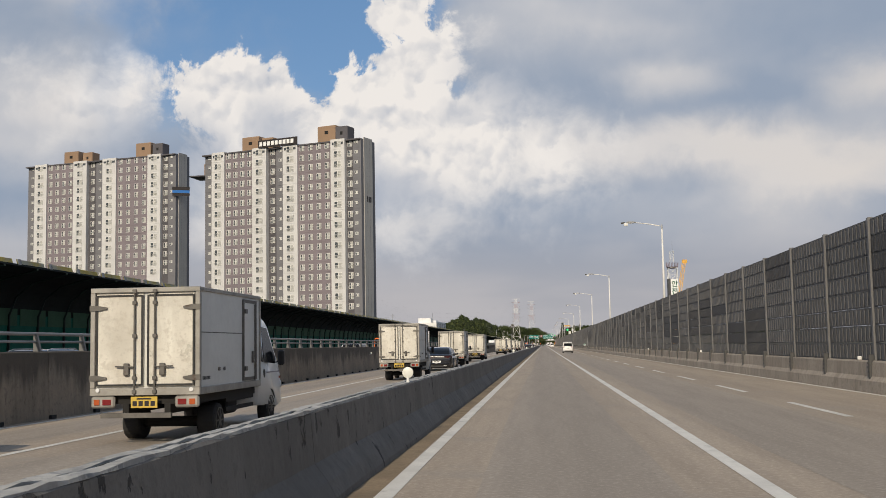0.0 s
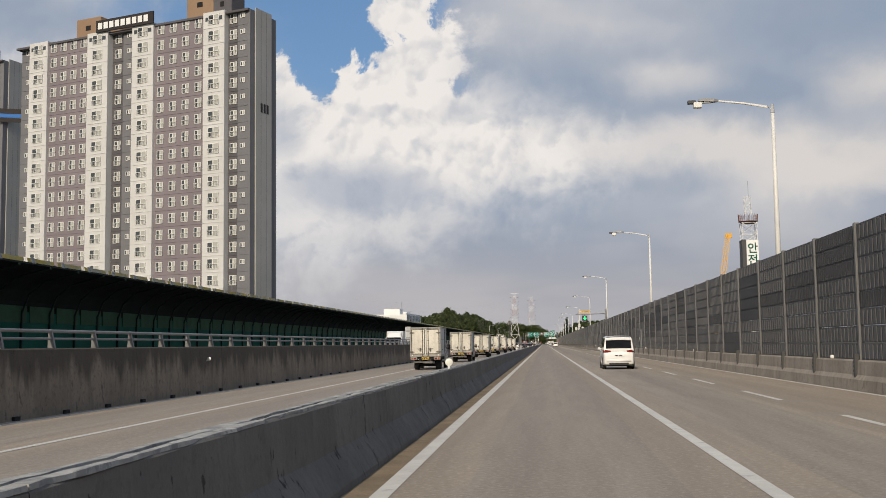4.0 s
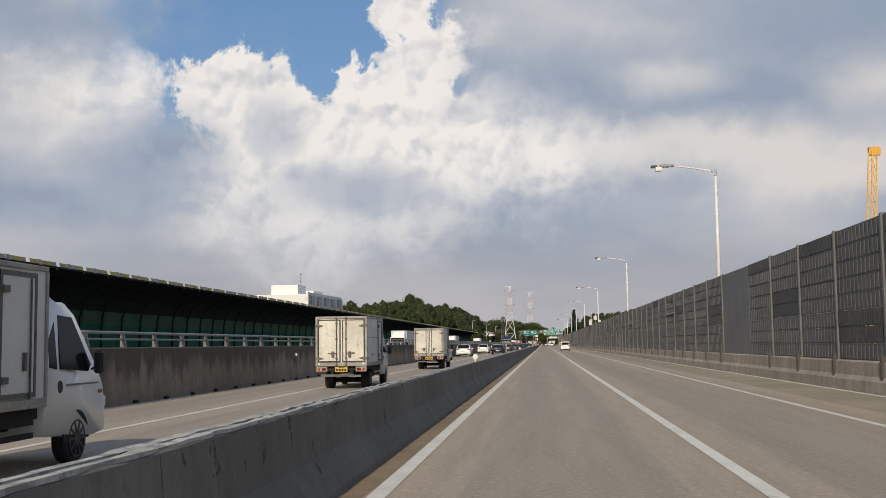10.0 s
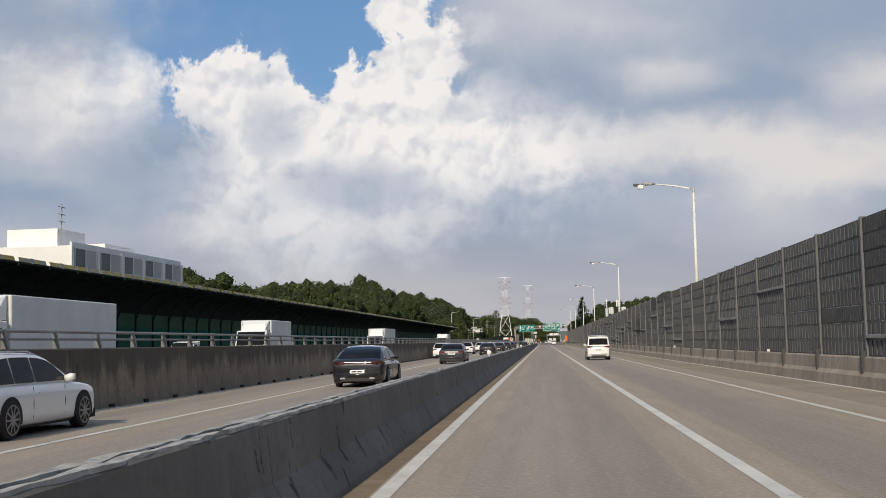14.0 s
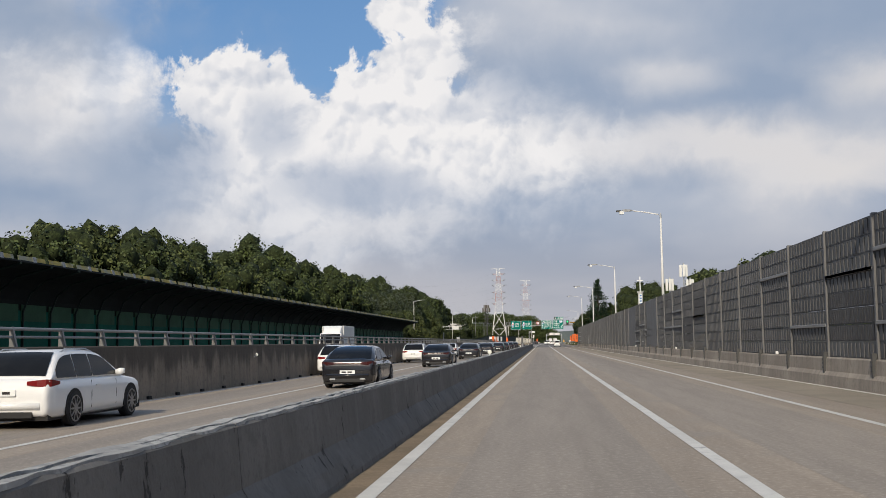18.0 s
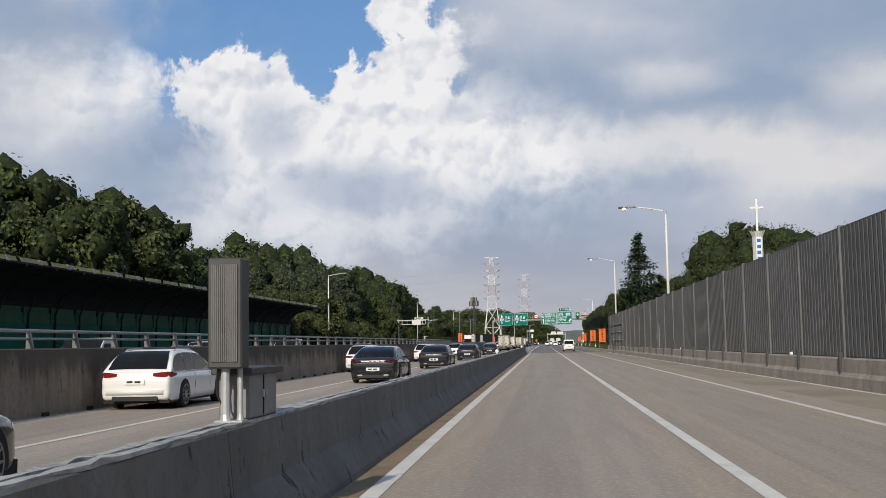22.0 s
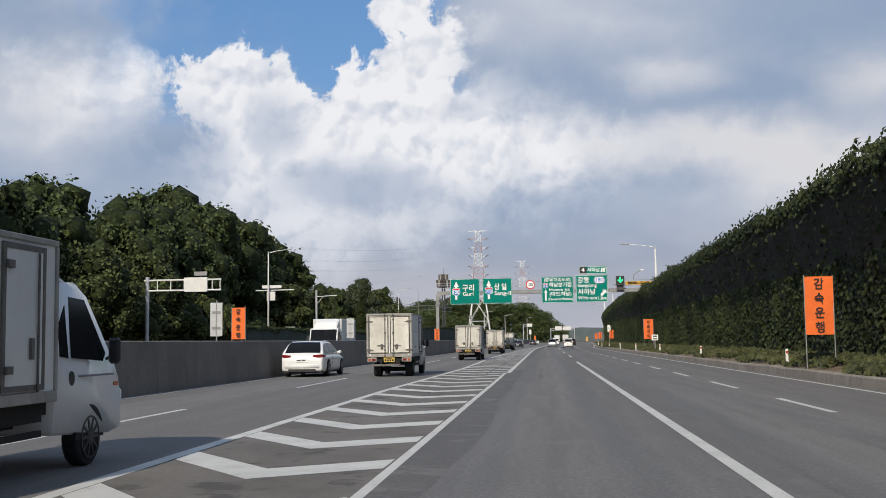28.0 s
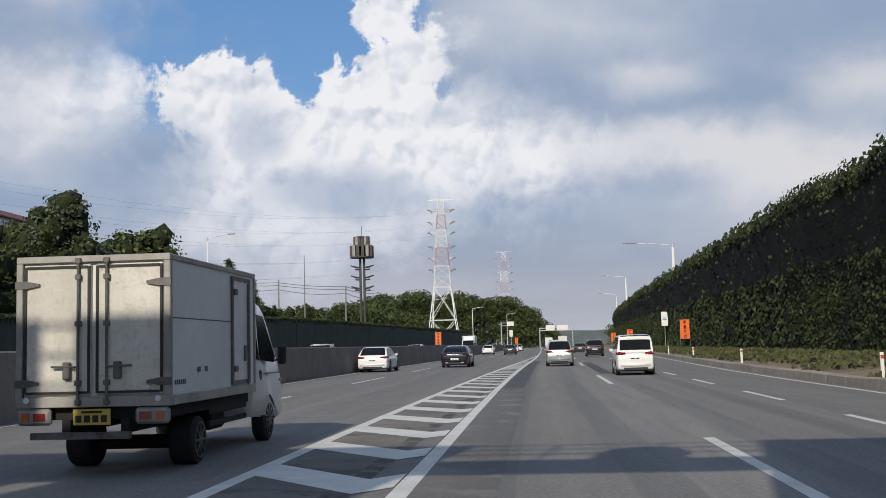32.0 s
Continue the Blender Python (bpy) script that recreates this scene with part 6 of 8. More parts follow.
def car(name, label, paint, L, W, H, belt, hood, deck, screen, rear, roof_f, roof_r, clear=0.2, wheel_r=0.32, axle_f=0.82, axle_r=0.78, tail="lamp_red", grille=True, plate="sign_white", boxy=0.0, tail_z=None, rails=False, bar=False, plate_z=None):
    """A passenger car. belt: height of the waist; hood, deck: heights of bonnet and boot; screen, roof_f, roof_r, rear: y of glass foot and roof ends, from the rear."""
    t = thing(name, label, "car", "traffic on the motorway")
    hw = W / 2
    paint_m = M[paint]
    # lower body, a soft loft from the tail to the nose: y, top, underside, half width
    rows = [(0.0, deck * 0.74, clear + 0.16, hw * 0.86), (0.05, deck * 0.92, clear + 0.06, hw * 0.92), (0.2, deck, clear + 0.02, hw * 0.965), (max(0.45, rear), deck + 0.01 if rear > 0.3 else belt, clear, hw * 0.99), ((rear + screen) / 2, belt, clear, hw), (screen - 0.15, belt - 0.015, clear, hw),
            (screen + (L - screen) * 0.35, hood + 0.035, clear, hw * 0.99), (screen + (L - screen) * 0.72, hood - 0.03, clear, hw * 0.965), (L - 0.16, hood - 0.14, clear + 0.03, hw * 0.90), (L - 0.04, hood - 0.25, clear + 0.07, hw * 0.82), (L, hood - 0.36, clear + 0.14, hw * 0.76)]
    # columns y, top and underside run through one soft curve, the widths through another
    line = smooth_line([(y, zt, zl) for y, zt, zl, w in rows], 4)
    wide = [v.x for v in smooth_line([(w, y, 0) for y, zt, zl, w in rows], 4)]
    rings = []
    for v, w in zip(line, wide):
        y, zt, zl = v
        h = zt - zl
        half = [(w * 0.90, zl), (w * 0.975, zl + 0.07 * h), (w, zl + 0.30 * h), (w * 0.992, zl + 0.55 * h), (w * 1.0, zl + 0.70 * h), (w * 0.975, zt - 0.055), (w * 0.92, zt - 0.012), (w * 0.55, zt + 0.014)]
        rings.append([(x, y, z) for x, z in half] + [(-x, y, z) for x, z in reversed(half)])
    bm = bm_new()
    ring_strip(bm, rings)
    body = part("body", bm, paint_m, t, "", True)
    # roof and pillars, one curved shell
    gt, gb = hw * (0.74 + 0.14 * boxy), hw * 0.935
    top = smooth_line([(rear, belt - 0.02, 0), (rear * 0.5 + roof_r * 0.5, (belt + H) / 2 + 0.05, 0), (roof_r, H - 0.045, 0), ((roof_r + roof_f) / 2 - 0.1, H, 0), (roof_f, H - 0.05, 0), (roof_f * 0.5 + screen * 0.5, (belt + H) / 2 + 0.01, 0), (screen, belt - 0.02, 0)], 5)

    def gx(z):
        return gb + (gt - gb) * max(0.0, min(1.0, (z - belt) / (H - belt))) ** 1.2

    rings = []
    for v in top:
        y, z = v.x, max(v.y, belt - 0.02)
        zs = [belt - 0.04, belt * 0.6 + z * 0.4, belt * 0.15 + z * 0.85 - 0.01]
        half = [(gx(q), q) for q in zs] + [(gx(z) * 0.965, z - 0.028), (gx(z) * 0.88, z - 0.004), (gx(z) * 0.45, z + 0.012)]
        rings.append([(x, y, q) for x, q in half] + [(-x, y, q) for x, q in reversed(half)])
    bm = bm_new()
    ring_strip(bm, rings)
    part("roof", bm, paint_m, t, "", True)
    tys, tzs = [v.x for v in top], [v.y for v in top]

    def top_z(y):
        return float(np.interp(y, tys, tzs))

    # rear window and windscreen lie on the shell
    for wname, a, b in (("rear_window", rear, roof_r), ("windscreen", screen, roof_f)):
        bm = bm_new()
        rws = []
        for k in range(9):
            f = 0.10 + 0.80 * k / 8
            y = a + (b - a) * f
            z = top_z(y)
            d = Vector((0, top_z(y + 0.02) - top_z(y - 0.02), -0.04)).normalized() * (-0.012)
            d = d if d.z > 0 else -d
            xs = gx(z) * (0.90 - 0.03 * abs(k - 4) / 4)
            rws.append([bm.verts.new((xs * e, y + (d.y if abs(d.y) > 0 else 0), z + d.z + 0.016 - 0.012 * abs(e) ** 3)) for e in (-1, -0.9, -0.45, 0, 0.45, 0.9, 1)])
        for p, q in zip(rws, rws[1:]):
            for i in range(6):
                bm.faces.new((p[i], p[i + 1], q[i + 1], q[i]))
        part(wname, bm, M["car_glass"], t, "dark tinted glass", True)
    # side windows with a painted or black pillar between
    ya, yb = rear + (roof_r - rear) * 0.55, screen - (screen - roof_f) * 0.32
    mid = ya + (yb - ya) * 0.50
    cuts = [(ya, mid - 0.05), (mid + 0.05, yb)]
    if L > 4.6 and rear < 0.3:
        cuts = [(ya - 0.12, ya + 0.72), (ya + 0.76, mid + 0.12), (mid + 0.16, yb)]
    for s in (-1, 1):
        for a, b in cuts:
            bm = bm_new()
            cols = []
            for k in range(9):
                y = a + (b - a) * k / 8
                z0, z1 = belt + 0.015, max(belt + 0.03, top_z(y) - 0.085)
                cols.append([bm.verts.new((s * (gx(z0 + (z1 - z0) * f) + 0.008), y, z0 + (z1 - z0) * f)) for f in (0, 0.5, 1)])
            for p, q in zip(cols, cols[1:]):
                for i in range(2):
                    bm.faces.new((p[i], p[i + 1], q[i + 1], q[i]))
            part("side_window", bm, M["car_glass"], t, "dark tinted glass", True)
        bm = bm_new()
        ring_strip(bm, [[(s * (gb + 0.0), screen - 0.36 + e, belt + 0.0 + f) for e, f in ((0, 0), (0.09, 0), (0.09, 0.10), (0, 0.10))], [(s * (gb + 0.1), screen - 0.36 + e, belt + 0.0 + f) for e, f in ((0, 0), (0.13, 0), (0.12, 0.14), (0, 0.14))], [(s * (gb + 0.18), screen - 0.33 + e, belt + 0.03 + f) for e, f in ((0, 0), (0.07, 0), (0.07, 0.1), (0, 0.1))]])
        part("mirror", bm, paint_m, t, "", True)
        for y in (L * axle_f, L * (1 - axle_r)):
            wheel(t, s * (hw + 0.012), y, wheel_r)
            bm = bm_new()
            x = s * (hw + 0.005)
            rr_ = wheel_r * 1.15
            arc = [(y + rr_ * math.cos(q), wheel_r + rr_ * math.sin(q)) for q in (math.pi * k / 14 for k in range(-1, 16))]
            ring_strip(bm, [[(x - s * e, a, b) for a, b in arc] for e in (0.0, 0.2)])
            part("wheel_arch", bm, M["underbody"], t)
        # door seams and handles
        for y in (mid, yb - 0.1):
            bm = bm_new()
            ring_strip(bm, [[(s * (hw * k + 0.002 - e), y + d, z) for e, d in ((0, -0.005), (0, 0.005), (0.03, 0.005), (0.03, -0.005))] for z, k in ((clear + 0.12, 0.99), (clear + (belt - clear) * 0.5, 1.0), (belt - 0.07, 0.985))])
            part("door_seam", bm, M["gap"], t)
        for y in (mid + 0.2,):
            bm = bm_new()
            box(bm, s * hw - 0.014, s * hw + 0.014, y, y + 0.17, belt - 0.19, belt - 0.165)
            part("door_handle", bm, paint_m, t)
        z = tail_z or deck - 0.16
        bm = bm_new()
        ring_strip(bm, [[(s * hw * f, y, z + e * k) for e in (-0.065, 0.065)] + [(s * hw * f, y + 0.06, z + e * k) for e in (0.065, -0.065)] for f, y, k in ((0.50, 0.005, 0.55), (0.72, -0.004, 0.9), (0.88, 0.035, 1.1), (0.955, 0.14, 1.0), (0.995, 0.36, 0.45))])
        part("tail_lamp", bm, M[tail], t, "red tail lamp")
        bm = bm_new()
        ring_strip(bm, [[(s * hw * f, y, hood - 0.26 + e) for e in (-0.06, 0.06)] + [(s * hw * f, y - 0.08, hood - 0.26 + e) for e in (0.06, -0.06)] for f, y in ((0.45, L + 0.0), (0.68, L - 0.03), (0.86, L - 0.14), (0.93, L - 0.4))])
        part("head_lamp", bm, M["lamp_clear"], t, "clear head lamp")
        if rails:
            bm = bm_new()
            tube(bm, [(s * gt * 0.93, roof_r + 0.1, H - 0.06), (s * gt * 0.93, roof_r + 0.35, H + 0.015), (s * gt * 0.93, roof_f - 0.4, H + 0.015), (s * gt * 0.93, roof_f - 0.1, H - 0.05)], 0.016, 6)
            part("roof_rail", bm, M["galvanised"], t)
        if bar:
            bm = bm_new()
            box(bm, s * hw * 0.55 - 0.1, s * hw * 0.55 + 0.1, -0.035, 0.05, clear + 0.09, clear + 0.15)
            bevel(bm, 0.02)
            part("exhaust_tip", bm, M["galvanised"], t)
    if bar:
        bm = bm_new()
        box(bm, -hw * 0.6, hw * 0.6, -0.012, 0.05, (tail_z or deck - 0.16) - 0.018, (tail_z or deck - 0.16) + 0.018)
        part("light_bar", bm, M[tail], t)
    bm = bm_new()
    box(bm, -hw * 0.9, hw * 0.9, 0.1, L - 0.1, clear - 0.04, clear + 0.12)
    part("underside", bm, M["underbody"], t)
    bm = bm_new()
    box(bm, -hw * 0.83, hw * 0.83, -0.03, 0.12, clear + 0.14, clear + 0.34)
    bevel(bm, 0.04, 2)
    part("rear_bumper", bm, paint_m, t, "", True)
    bm = bm_new()
    box(bm, -hw * 0.62, hw * 0.62, -0.02, 0.05, clear + 0.02, clear + 0.13)
    part("bumper_insert", bm, M["black_plastic"], t)
    bm = bm_new()
    pz = plate_z or deck * 0.66
    box(bm, -0.26, 0.26, -0.036, 0.02, pz, pz + 0.12)
    pl = part("number_plate", bm, M[plate], t, "plate with plain bars")
    for x in (-0.14, 0.06):
        bm = bm_new()
        box(bm, x - 0.05, x + 0.1, -0.039, -0.036, pz + 0.035, pz + 0.085)
        part("plate_bar", bm, M["ink"], pl)
    if grille:
        bm = bm_new()
        box(bm, -hw * 0.45, hw * 0.45, L - 0.1, L + 0.015, clear + 0.15, hood - 0.36)
        part("grille", bm, M["black_plastic"], t)
    return t


WAGON = car("estate_car", "white estate car with dark tinted windows and silver roof rails", "car_white", 4.8, 1.85, 1.48, 0.93, 0.84, 0.95, 3.55, 0.10, 2.55, 0.85, wheel_r=0.34, tail_z=0.86, rails=True)
SEDAN = car("sedan", "black four-door sedan with a sloping fastback rear", "car_black", 4.95, 1.89, 1.45, 0.94, 0.85, 1.0, 3.6, 0.30, 2.75, 1.55, tail_z=0.85, wheel_r=0.35, bar=True, tail="lamp_smoked", plate_z=0.50)
WSEDAN = car("sedan", "white four-door sedan with dark windows", "car_white", 4.7, 1.83, 1.45, 0.93, 0.86, 1.0, 3.4, 0.5, 2.6, 1.35, tail_z=0.85)
DSEDAN = car("sedan", "dark grey four-door sedan with tinted glass", "car_dark", 4.8, 1.85, 1.45, 0.93, 0.85, 1.0, 3.5, 0.5, 2.7, 1.45, tail_z=0.84)
SUV = car("hatchback", "silver older hatchback with dark lower trim", "car_silver", 4.3, 1.70, 1.58, 0.96, 0.95, 0.95, 3.3, 0.06, 2.6, 0.5, tail_z=0.92)
DSUV = car("suv", "black sport utility car with tinted glass", "car_black", 4.7, 1.88, 1.72, 1.08, 1.02, 1.06, 3.6, 0.06, 2.9, 0.45, wheel_r=0.36, tail_z=1.0, rails=True)
KEI = car("box_car", "small white boxy car with red tail lamps and black pillars", "car_white", 3.6, 1.60, 1.70, 0.98, 1.0, 0.98, 3.0, 0.04, 2.5, 0.2, wheel_r=0.29, boxy=0.6, tail_z=0.92)
VAN = car("van", "white passenger van with dark windows", "car_white", 5.1, 1.92, 1.95, 1.12, 1.1, 1.1, 4.45, 0.05, 3.7, 0.17, wheel_r=0.34, boxy=0.7, tail_z=1.0)


def box_truck(label="white light box truck with worn rear doors"):
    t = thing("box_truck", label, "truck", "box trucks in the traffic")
    hw, z0, z1, yb = 0.90, 0.86, 2.52, 3.75
    bm = bm_new()
    box(bm, -hw, hw, 0.06, yb, z0, z1)
    bevel(bm, 0.02)
    body = part("cargo_box", bm, M["truck_panel"], t, "white insulated cargo box")
    # aluminium edge trim: the rear frame, then the long edges of both sides
    bm = bm_new()
    for x0, x1, a, b in ((-hw - 0.02, hw + 0.02, z1 - 0.05, z1 + 0.03), (-hw - 0.02, hw + 0.02, z0 - 0.06, z0 + 0.06), (-hw - 0.02, -hw + 0.06, z0 + 0.06, z1 - 0.05), (hw - 0.06, hw + 0.02, z0 + 0.06, z1 - 0.05)):
        box(bm, x0, x1, 0.0, 0.09, a, b)
    bevel(bm, 0.008)
    part("rear_frame", bm, M["truck_edge"], body, "scuffed aluminium rear frame")
    for s in (-1, 1):
        bm = bm_new()
        for d0, d1, y0, y1, a, b in ((-0.01, 0.025, 0.09, yb, z1 - 0.04, z1 + 0.025), (-0.01, 0.025, 0.09, yb, z0 - 0.06, z0 + 0.06), (-0.01, 0.025, yb - 0.05, yb + 0.01, z0 + 0.06, z1 - 0.04)):
            x0, x1 = sorted((s * (hw + d0), s * (hw + d1)))
            box(bm, x0, x1, y0, y1, a, b)
        bevel(bm, 0.008)
        part("edge_trim", bm, M["truck_edge"], body)
    for s in (-1, 1):
        bm = bm_new()
        a, b = sorted((s * 0.03, s * (hw - 0.07)))
        box(bm, a, b, 0.02, 0.06, z0 + 0.08, z1 - 0.07)
        bevel(bm, 0.012)
        door = part("rear_door", bm, M["truck_door"], t, "yellowed white rear door with scuffs")
        bm = bm_new()
        for x, w in ((a + 0.02, 0.03), (b - 0.02, 0.03)):
            box(bm, x - w / 2, x + w / 2, 0.005, 0.021, z0 + 0.10, z1 - 0.09)
        for z in (z0 + 0.11, z1 - 0.10):
            box(bm, a + 0.04, b - 0.04, 0.005, 0.021, z - 0.014, z + 0.014)
        part("seal", bm, M["black_plastic"], door, "black rubber seal")
        bm = bm_new()
        tube(bm, [(s * 0.17, -0.012, z0 - 0.04), (s * 0.17, -0.012, z1 - 0.02)], 0.017, 8)
        rod = part("lock_rod", bm, M["truck_trim"], door)
        bm = bm_new()
        for z in (z0 + 0.0, z0 + 0.22, z0 + 0.9, z1 - 0.22, z1 - 0.03):
            box(bm, s * 0.17 - 0.035, s * 0.17 + 0.035, -0.03, 0.02, z - 0.03, z + 0.03)
        bevel(bm, 0.006)
        part("keepers", bm, M["truck_trim"], rod)
        bm = bm_new()
        box(bm, s * 0.30 - 0.045, s * 0.30 + 0.045, -0.04, 0.02, z0 + 0.26, z0 + 0.46)
        bevel(bm, 0.012)
        latch = part("latch", bm, M["truck_trim"], door)
        bm = bm_new()
        tube(bm, [(s * 0.17, -0.03, z0 + 0.40), (s * 0.48, -0.03, z0 + 0.41)], 0.013, 6)
        part("handle", bm, M["truck_trim"], latch)
        for z in (z0 + 0.22, z1 - 0.30):
            bm = bm_new()
            ring_strip(bm, [[(s * x, -0.01, z + e), (s * x, 0.02, z + e), (s * x, 0.02, z - e), (s * x, -0.01, z - e)] for x, e in ((hw + 0.03, 0.045), (hw - 0.10, 0.045), (hw - 0.26, 0.015))])
            part("hinge", bm, M["truck_trim"], door)
        # lamp cluster
        bm = bm_new()
        box(bm, s * 0.70 - 0.2, s * 0.70 + 0.2, 0.0, 0.09, 0.60, 0.79)
        bevel(bm, 0.03)
        lampbox = part("lamp_box", bm, M["truck_edge"], t)
        for x0, x1, mat in ((-0.165, 0.02, "lamp_red"), (0.028, 0.165, "lamp_orange")):
            bm = bm_new()
            box(bm, s * 0.70 + min(s * x0, s * x1), s * 0.70 + max(s * x0, s * x1), -0.014, 0.03, 0.628, 0.762)
            bevel(bm, 0.022, 2)
            part("lens", bm, M[mat], lampbox)
        bm = bm_new()
        tube(bm, [(s * 0.78, -0.005, 0.89), (s * 0.78, -0.02, 0.89)], 0.035, 12)
        part("marker", bm, M["lamp_clear"], t)
        # wheels
        wheel(t, s * 0.81, 1.40, 0.30, 0.31, 4, "rim_worn")
        wheel(t, s * 0.86, yb + 1.0, 0.33, 0.2, 5, "rim_black")
    # chassis
    bm = bm_new()
    for x in (-0.35, 0.35):
        box(bm, x - 0.05, x + 0.05, 0.1, yb + 1.6, 0.50, 0.66)
    box(bm, -0.8, 0.8, 0.12, yb, 0.655, z0 - 0.03)
    part("chassis", bm, M["underbody"], t)
    bm = bm_new()
    tube(bm, [(-0.8, 1.40, 0.29), (0.8, 1.40, 0.29)], 0.09, 8)
    part("axle", bm, M["underbody"], t)
    bm = bm_new()
    for z in (0.46, 0.62):
        box(bm, 0.76, 0.80, 1.85, yb - 0.1, z - 0.035, z + 0.035)
    part("side_guard", bm, M["underbody"], t)
    bm = bm_new()
    box(bm, 0.35, 0.74, 2.1, 2.75, 0.36, 0.68)
    bevel(bm, 0.04)
    part("tank", bm, M["underbody"], t)
    bm = bm_new()
    box(bm, -0.72, 0.45, -0.03, 0.05, 0.44, 0.52)
    part("under_bar", bm, M["truck_trim"], t)
    bm = bm_new()
    box(bm, -0.22, 0.22, -0.015, 0.0, 0.60, 0.78)
    pl = part("number_plate", bm, M["plate_yellow"], t, "yellow plate with plain dark bars")
    bm = bm_new()
    for x0, x1, a, b in ((-0.12, 0.12, 0.735, 0.76), (-0.19, -0.12, 0.63, 0.71), (-0.09, -0.02, 0.63, 0.71), (0.01, 0.08, 0.63, 0.71), (0.11, 0.18, 0.63, 0.71)):
        box(bm, x0, x1, -0.02, -0.015, a, b)
    part("plate_bars", bm, M["ink"], pl)
    # side door on the right, seam, faded lettering bars
    bm = bm_new()
    box(bm, hw, hw + 0.025, 2.55, 3.40, z0 + 0.12, z1 - 0.12)
    bevel(bm, 0.01)
    sd = part("side_door", bm, M["truck_panel"], t, "white side loading door")
    bm = bm_new()
    for y0, y1, a, b in ((2.52, 2.58, z0 + 0.08, z1 - 0.08), (3.37, 3.43, z0 + 0.08, z1 - 0.08), (2.58, 3.37, z1 - 0.14, z1 - 0.08), (2.58, 3.37, z0 + 0.08, z0 + 0.14)):
        box(bm, hw + 0.002, hw + 0.032, y0, y1, a, b)
    part("seal", bm, M["truck_trim"], sd)
    bm = bm_new()
    tube(bm, [(hw + 0.045, 3.25, z0 + 0.06), (hw + 0.045, 3.25, z1 - 0.15)], 0.014, 6)
    part("lock_rod", bm, M["truck_trim"], sd)
    bm = bm_new()
    box(bm, hw + 0.03, hw + 0.06, 3.08, 3.14, z0 + 0.4, z0 + 0.62)
    part("handle", bm, M["truck_trim"], sd)
    for z in (z0 + 0.3, z1 - 0.3):
        bm = bm_new()
        box(bm, hw + 0.02, hw + 0.06, 2.56, 2.70, z - 0.04, z + 0.04)
        part("hinge", bm, M["truck_trim"], sd)
    bm = bm_new()
    box(bm, hw + 0.0005, hw + 0.004, 0.12, 2.5, z1 - 0.72, z1 - 0.705)
    part("panel_seam", bm, M["truck_trim"], body)
    bm = bm_new()
    for k in range(6):
        box(bm, hw + 0.001, hw + 0.003, 0.20 + 0.07 * k, 0.25 + 0.07 * k, z0 + 0.17, z0 + 0.225)
    part("lettering_bar", bm, M["steel_grey_dark"], body)
    bm = bm_new()
    for y in (1.05, 1.35):
        box(bm, hw, hw + 0.02, y, y + 0.07, z0 + 0.30, z0 + 0.36)
    part("tie_rings", bm, M["truck_trim"], body)
    # cab
    ya, hc = yb + 0.06, 0.87
    side = [(ya, 0.42, 1.0), (ya, 1.18, 1.0), (ya, 1.95, 0.90), (ya + 0.75, 1.97, 0.88), (ya + 1.05, 1.86, 0.86), (ya + 1.72, 1.16, 0.95), (ya + 1.92, 1.02, 0.93), (ya + 2.0, 0.72, 0.93), (ya + 1.96, 0.36, 0.95), (ya + 1.45, 0.34, 1.0)]
    bm = bm_new()
    ring_strip(bm, [[(s * hc * k, y, z) for y, z, k in side] for s in (-1, 1)])
    bevel(bm, 0.035, 2)
    cab = part("cab", bm, M["car_white"], t, "white rounded cab", True)
    bm = bm_new()
    pts = [(ya + 1.02, 1.83), (ya + 1.75, 1.13)]
    ring_strip(bm, [[(-0.74, y + 0.03, z), (0.74, y + 0.03, z), (0.74, y + 0.05, z + 0.02), (-0.74, y + 0.05, z + 0.02)] for y, z in pts])
    part("windscreen", bm, M["car_glass"], cab)
    for s in (-1, 1):
        for pts in ([(ya + 0.42, 1.22), (ya + 0.47, 1.82), (ya + 0.90, 1.80), (ya + 1.36, 1.26), (ya + 1.26, 1.18)], [(ya + 0.12, 1.24), (ya + 0.14, 1.84), (ya + 0.36, 1.83), (ya + 0.33, 1.22)]):
            bm = bm_new()
            ring_strip(bm, [[(s * (0.865 - 0.115 * (z - 1.18) / 0.8 + e), y, z) for y, z in pts] for e in (0.0, 0.012)])
            part("side_window", bm, M["car_glass"], cab, "dark side window")
        bm = bm_new()
        box(bm, s * 0.98 - 0.07, s * 0.98 + 0.07, ya + 1.32, ya + 1.42, 1.15, 1.42)
        bevel(bm, 0.03)
        tube(bm, [(s * 0.85, ya + 1.42, 1.2), (s * 0.98, ya + 1.37, 1.25)], 0.015, 6)
        part("mirror", bm, M["black_plastic"], cab)
        bm = bm_new()
        yc, rr_ = yb + 1.0, 0.39
        vs = [(yc + rr_ * math.cos(q), 0.32 + rr_ * math.sin(q)) for q in (math.pi * k / 12 for k in range(13))]
        ring_strip(bm, [[(s * x, y, z) for y, z in vs] for x in (0.70, 0.867)])
        part("wheel_arch", bm, M["underbody"], cab)
        bm = bm_new()
        tube(bm, [(s * 0.862, ya + 0.42, 1.02), (s * 0.872, ya + 0.42, 1.02)], 0.075, 14)
        part("fuel_cap", bm, M["black_plastic"], cab)
        bm = bm_new()
        box(bm, s * 0.872 - 0.005, s * 0.872 + 0.005, ya + 0.6, ya + 1.6, 1.03, 1.05)
        part("side_stripe", bm, M["tower_mauve"], cab)
        bm = bm_new()
        box(bm, s * 0.868 - 0.008, s * 0.868 + 0.008, ya + 1.62, ya + 1.74, 0.90, 0.95)
        part("turn_lamp", bm, M["lamp_amber"], cab)
        bm = bm_new()
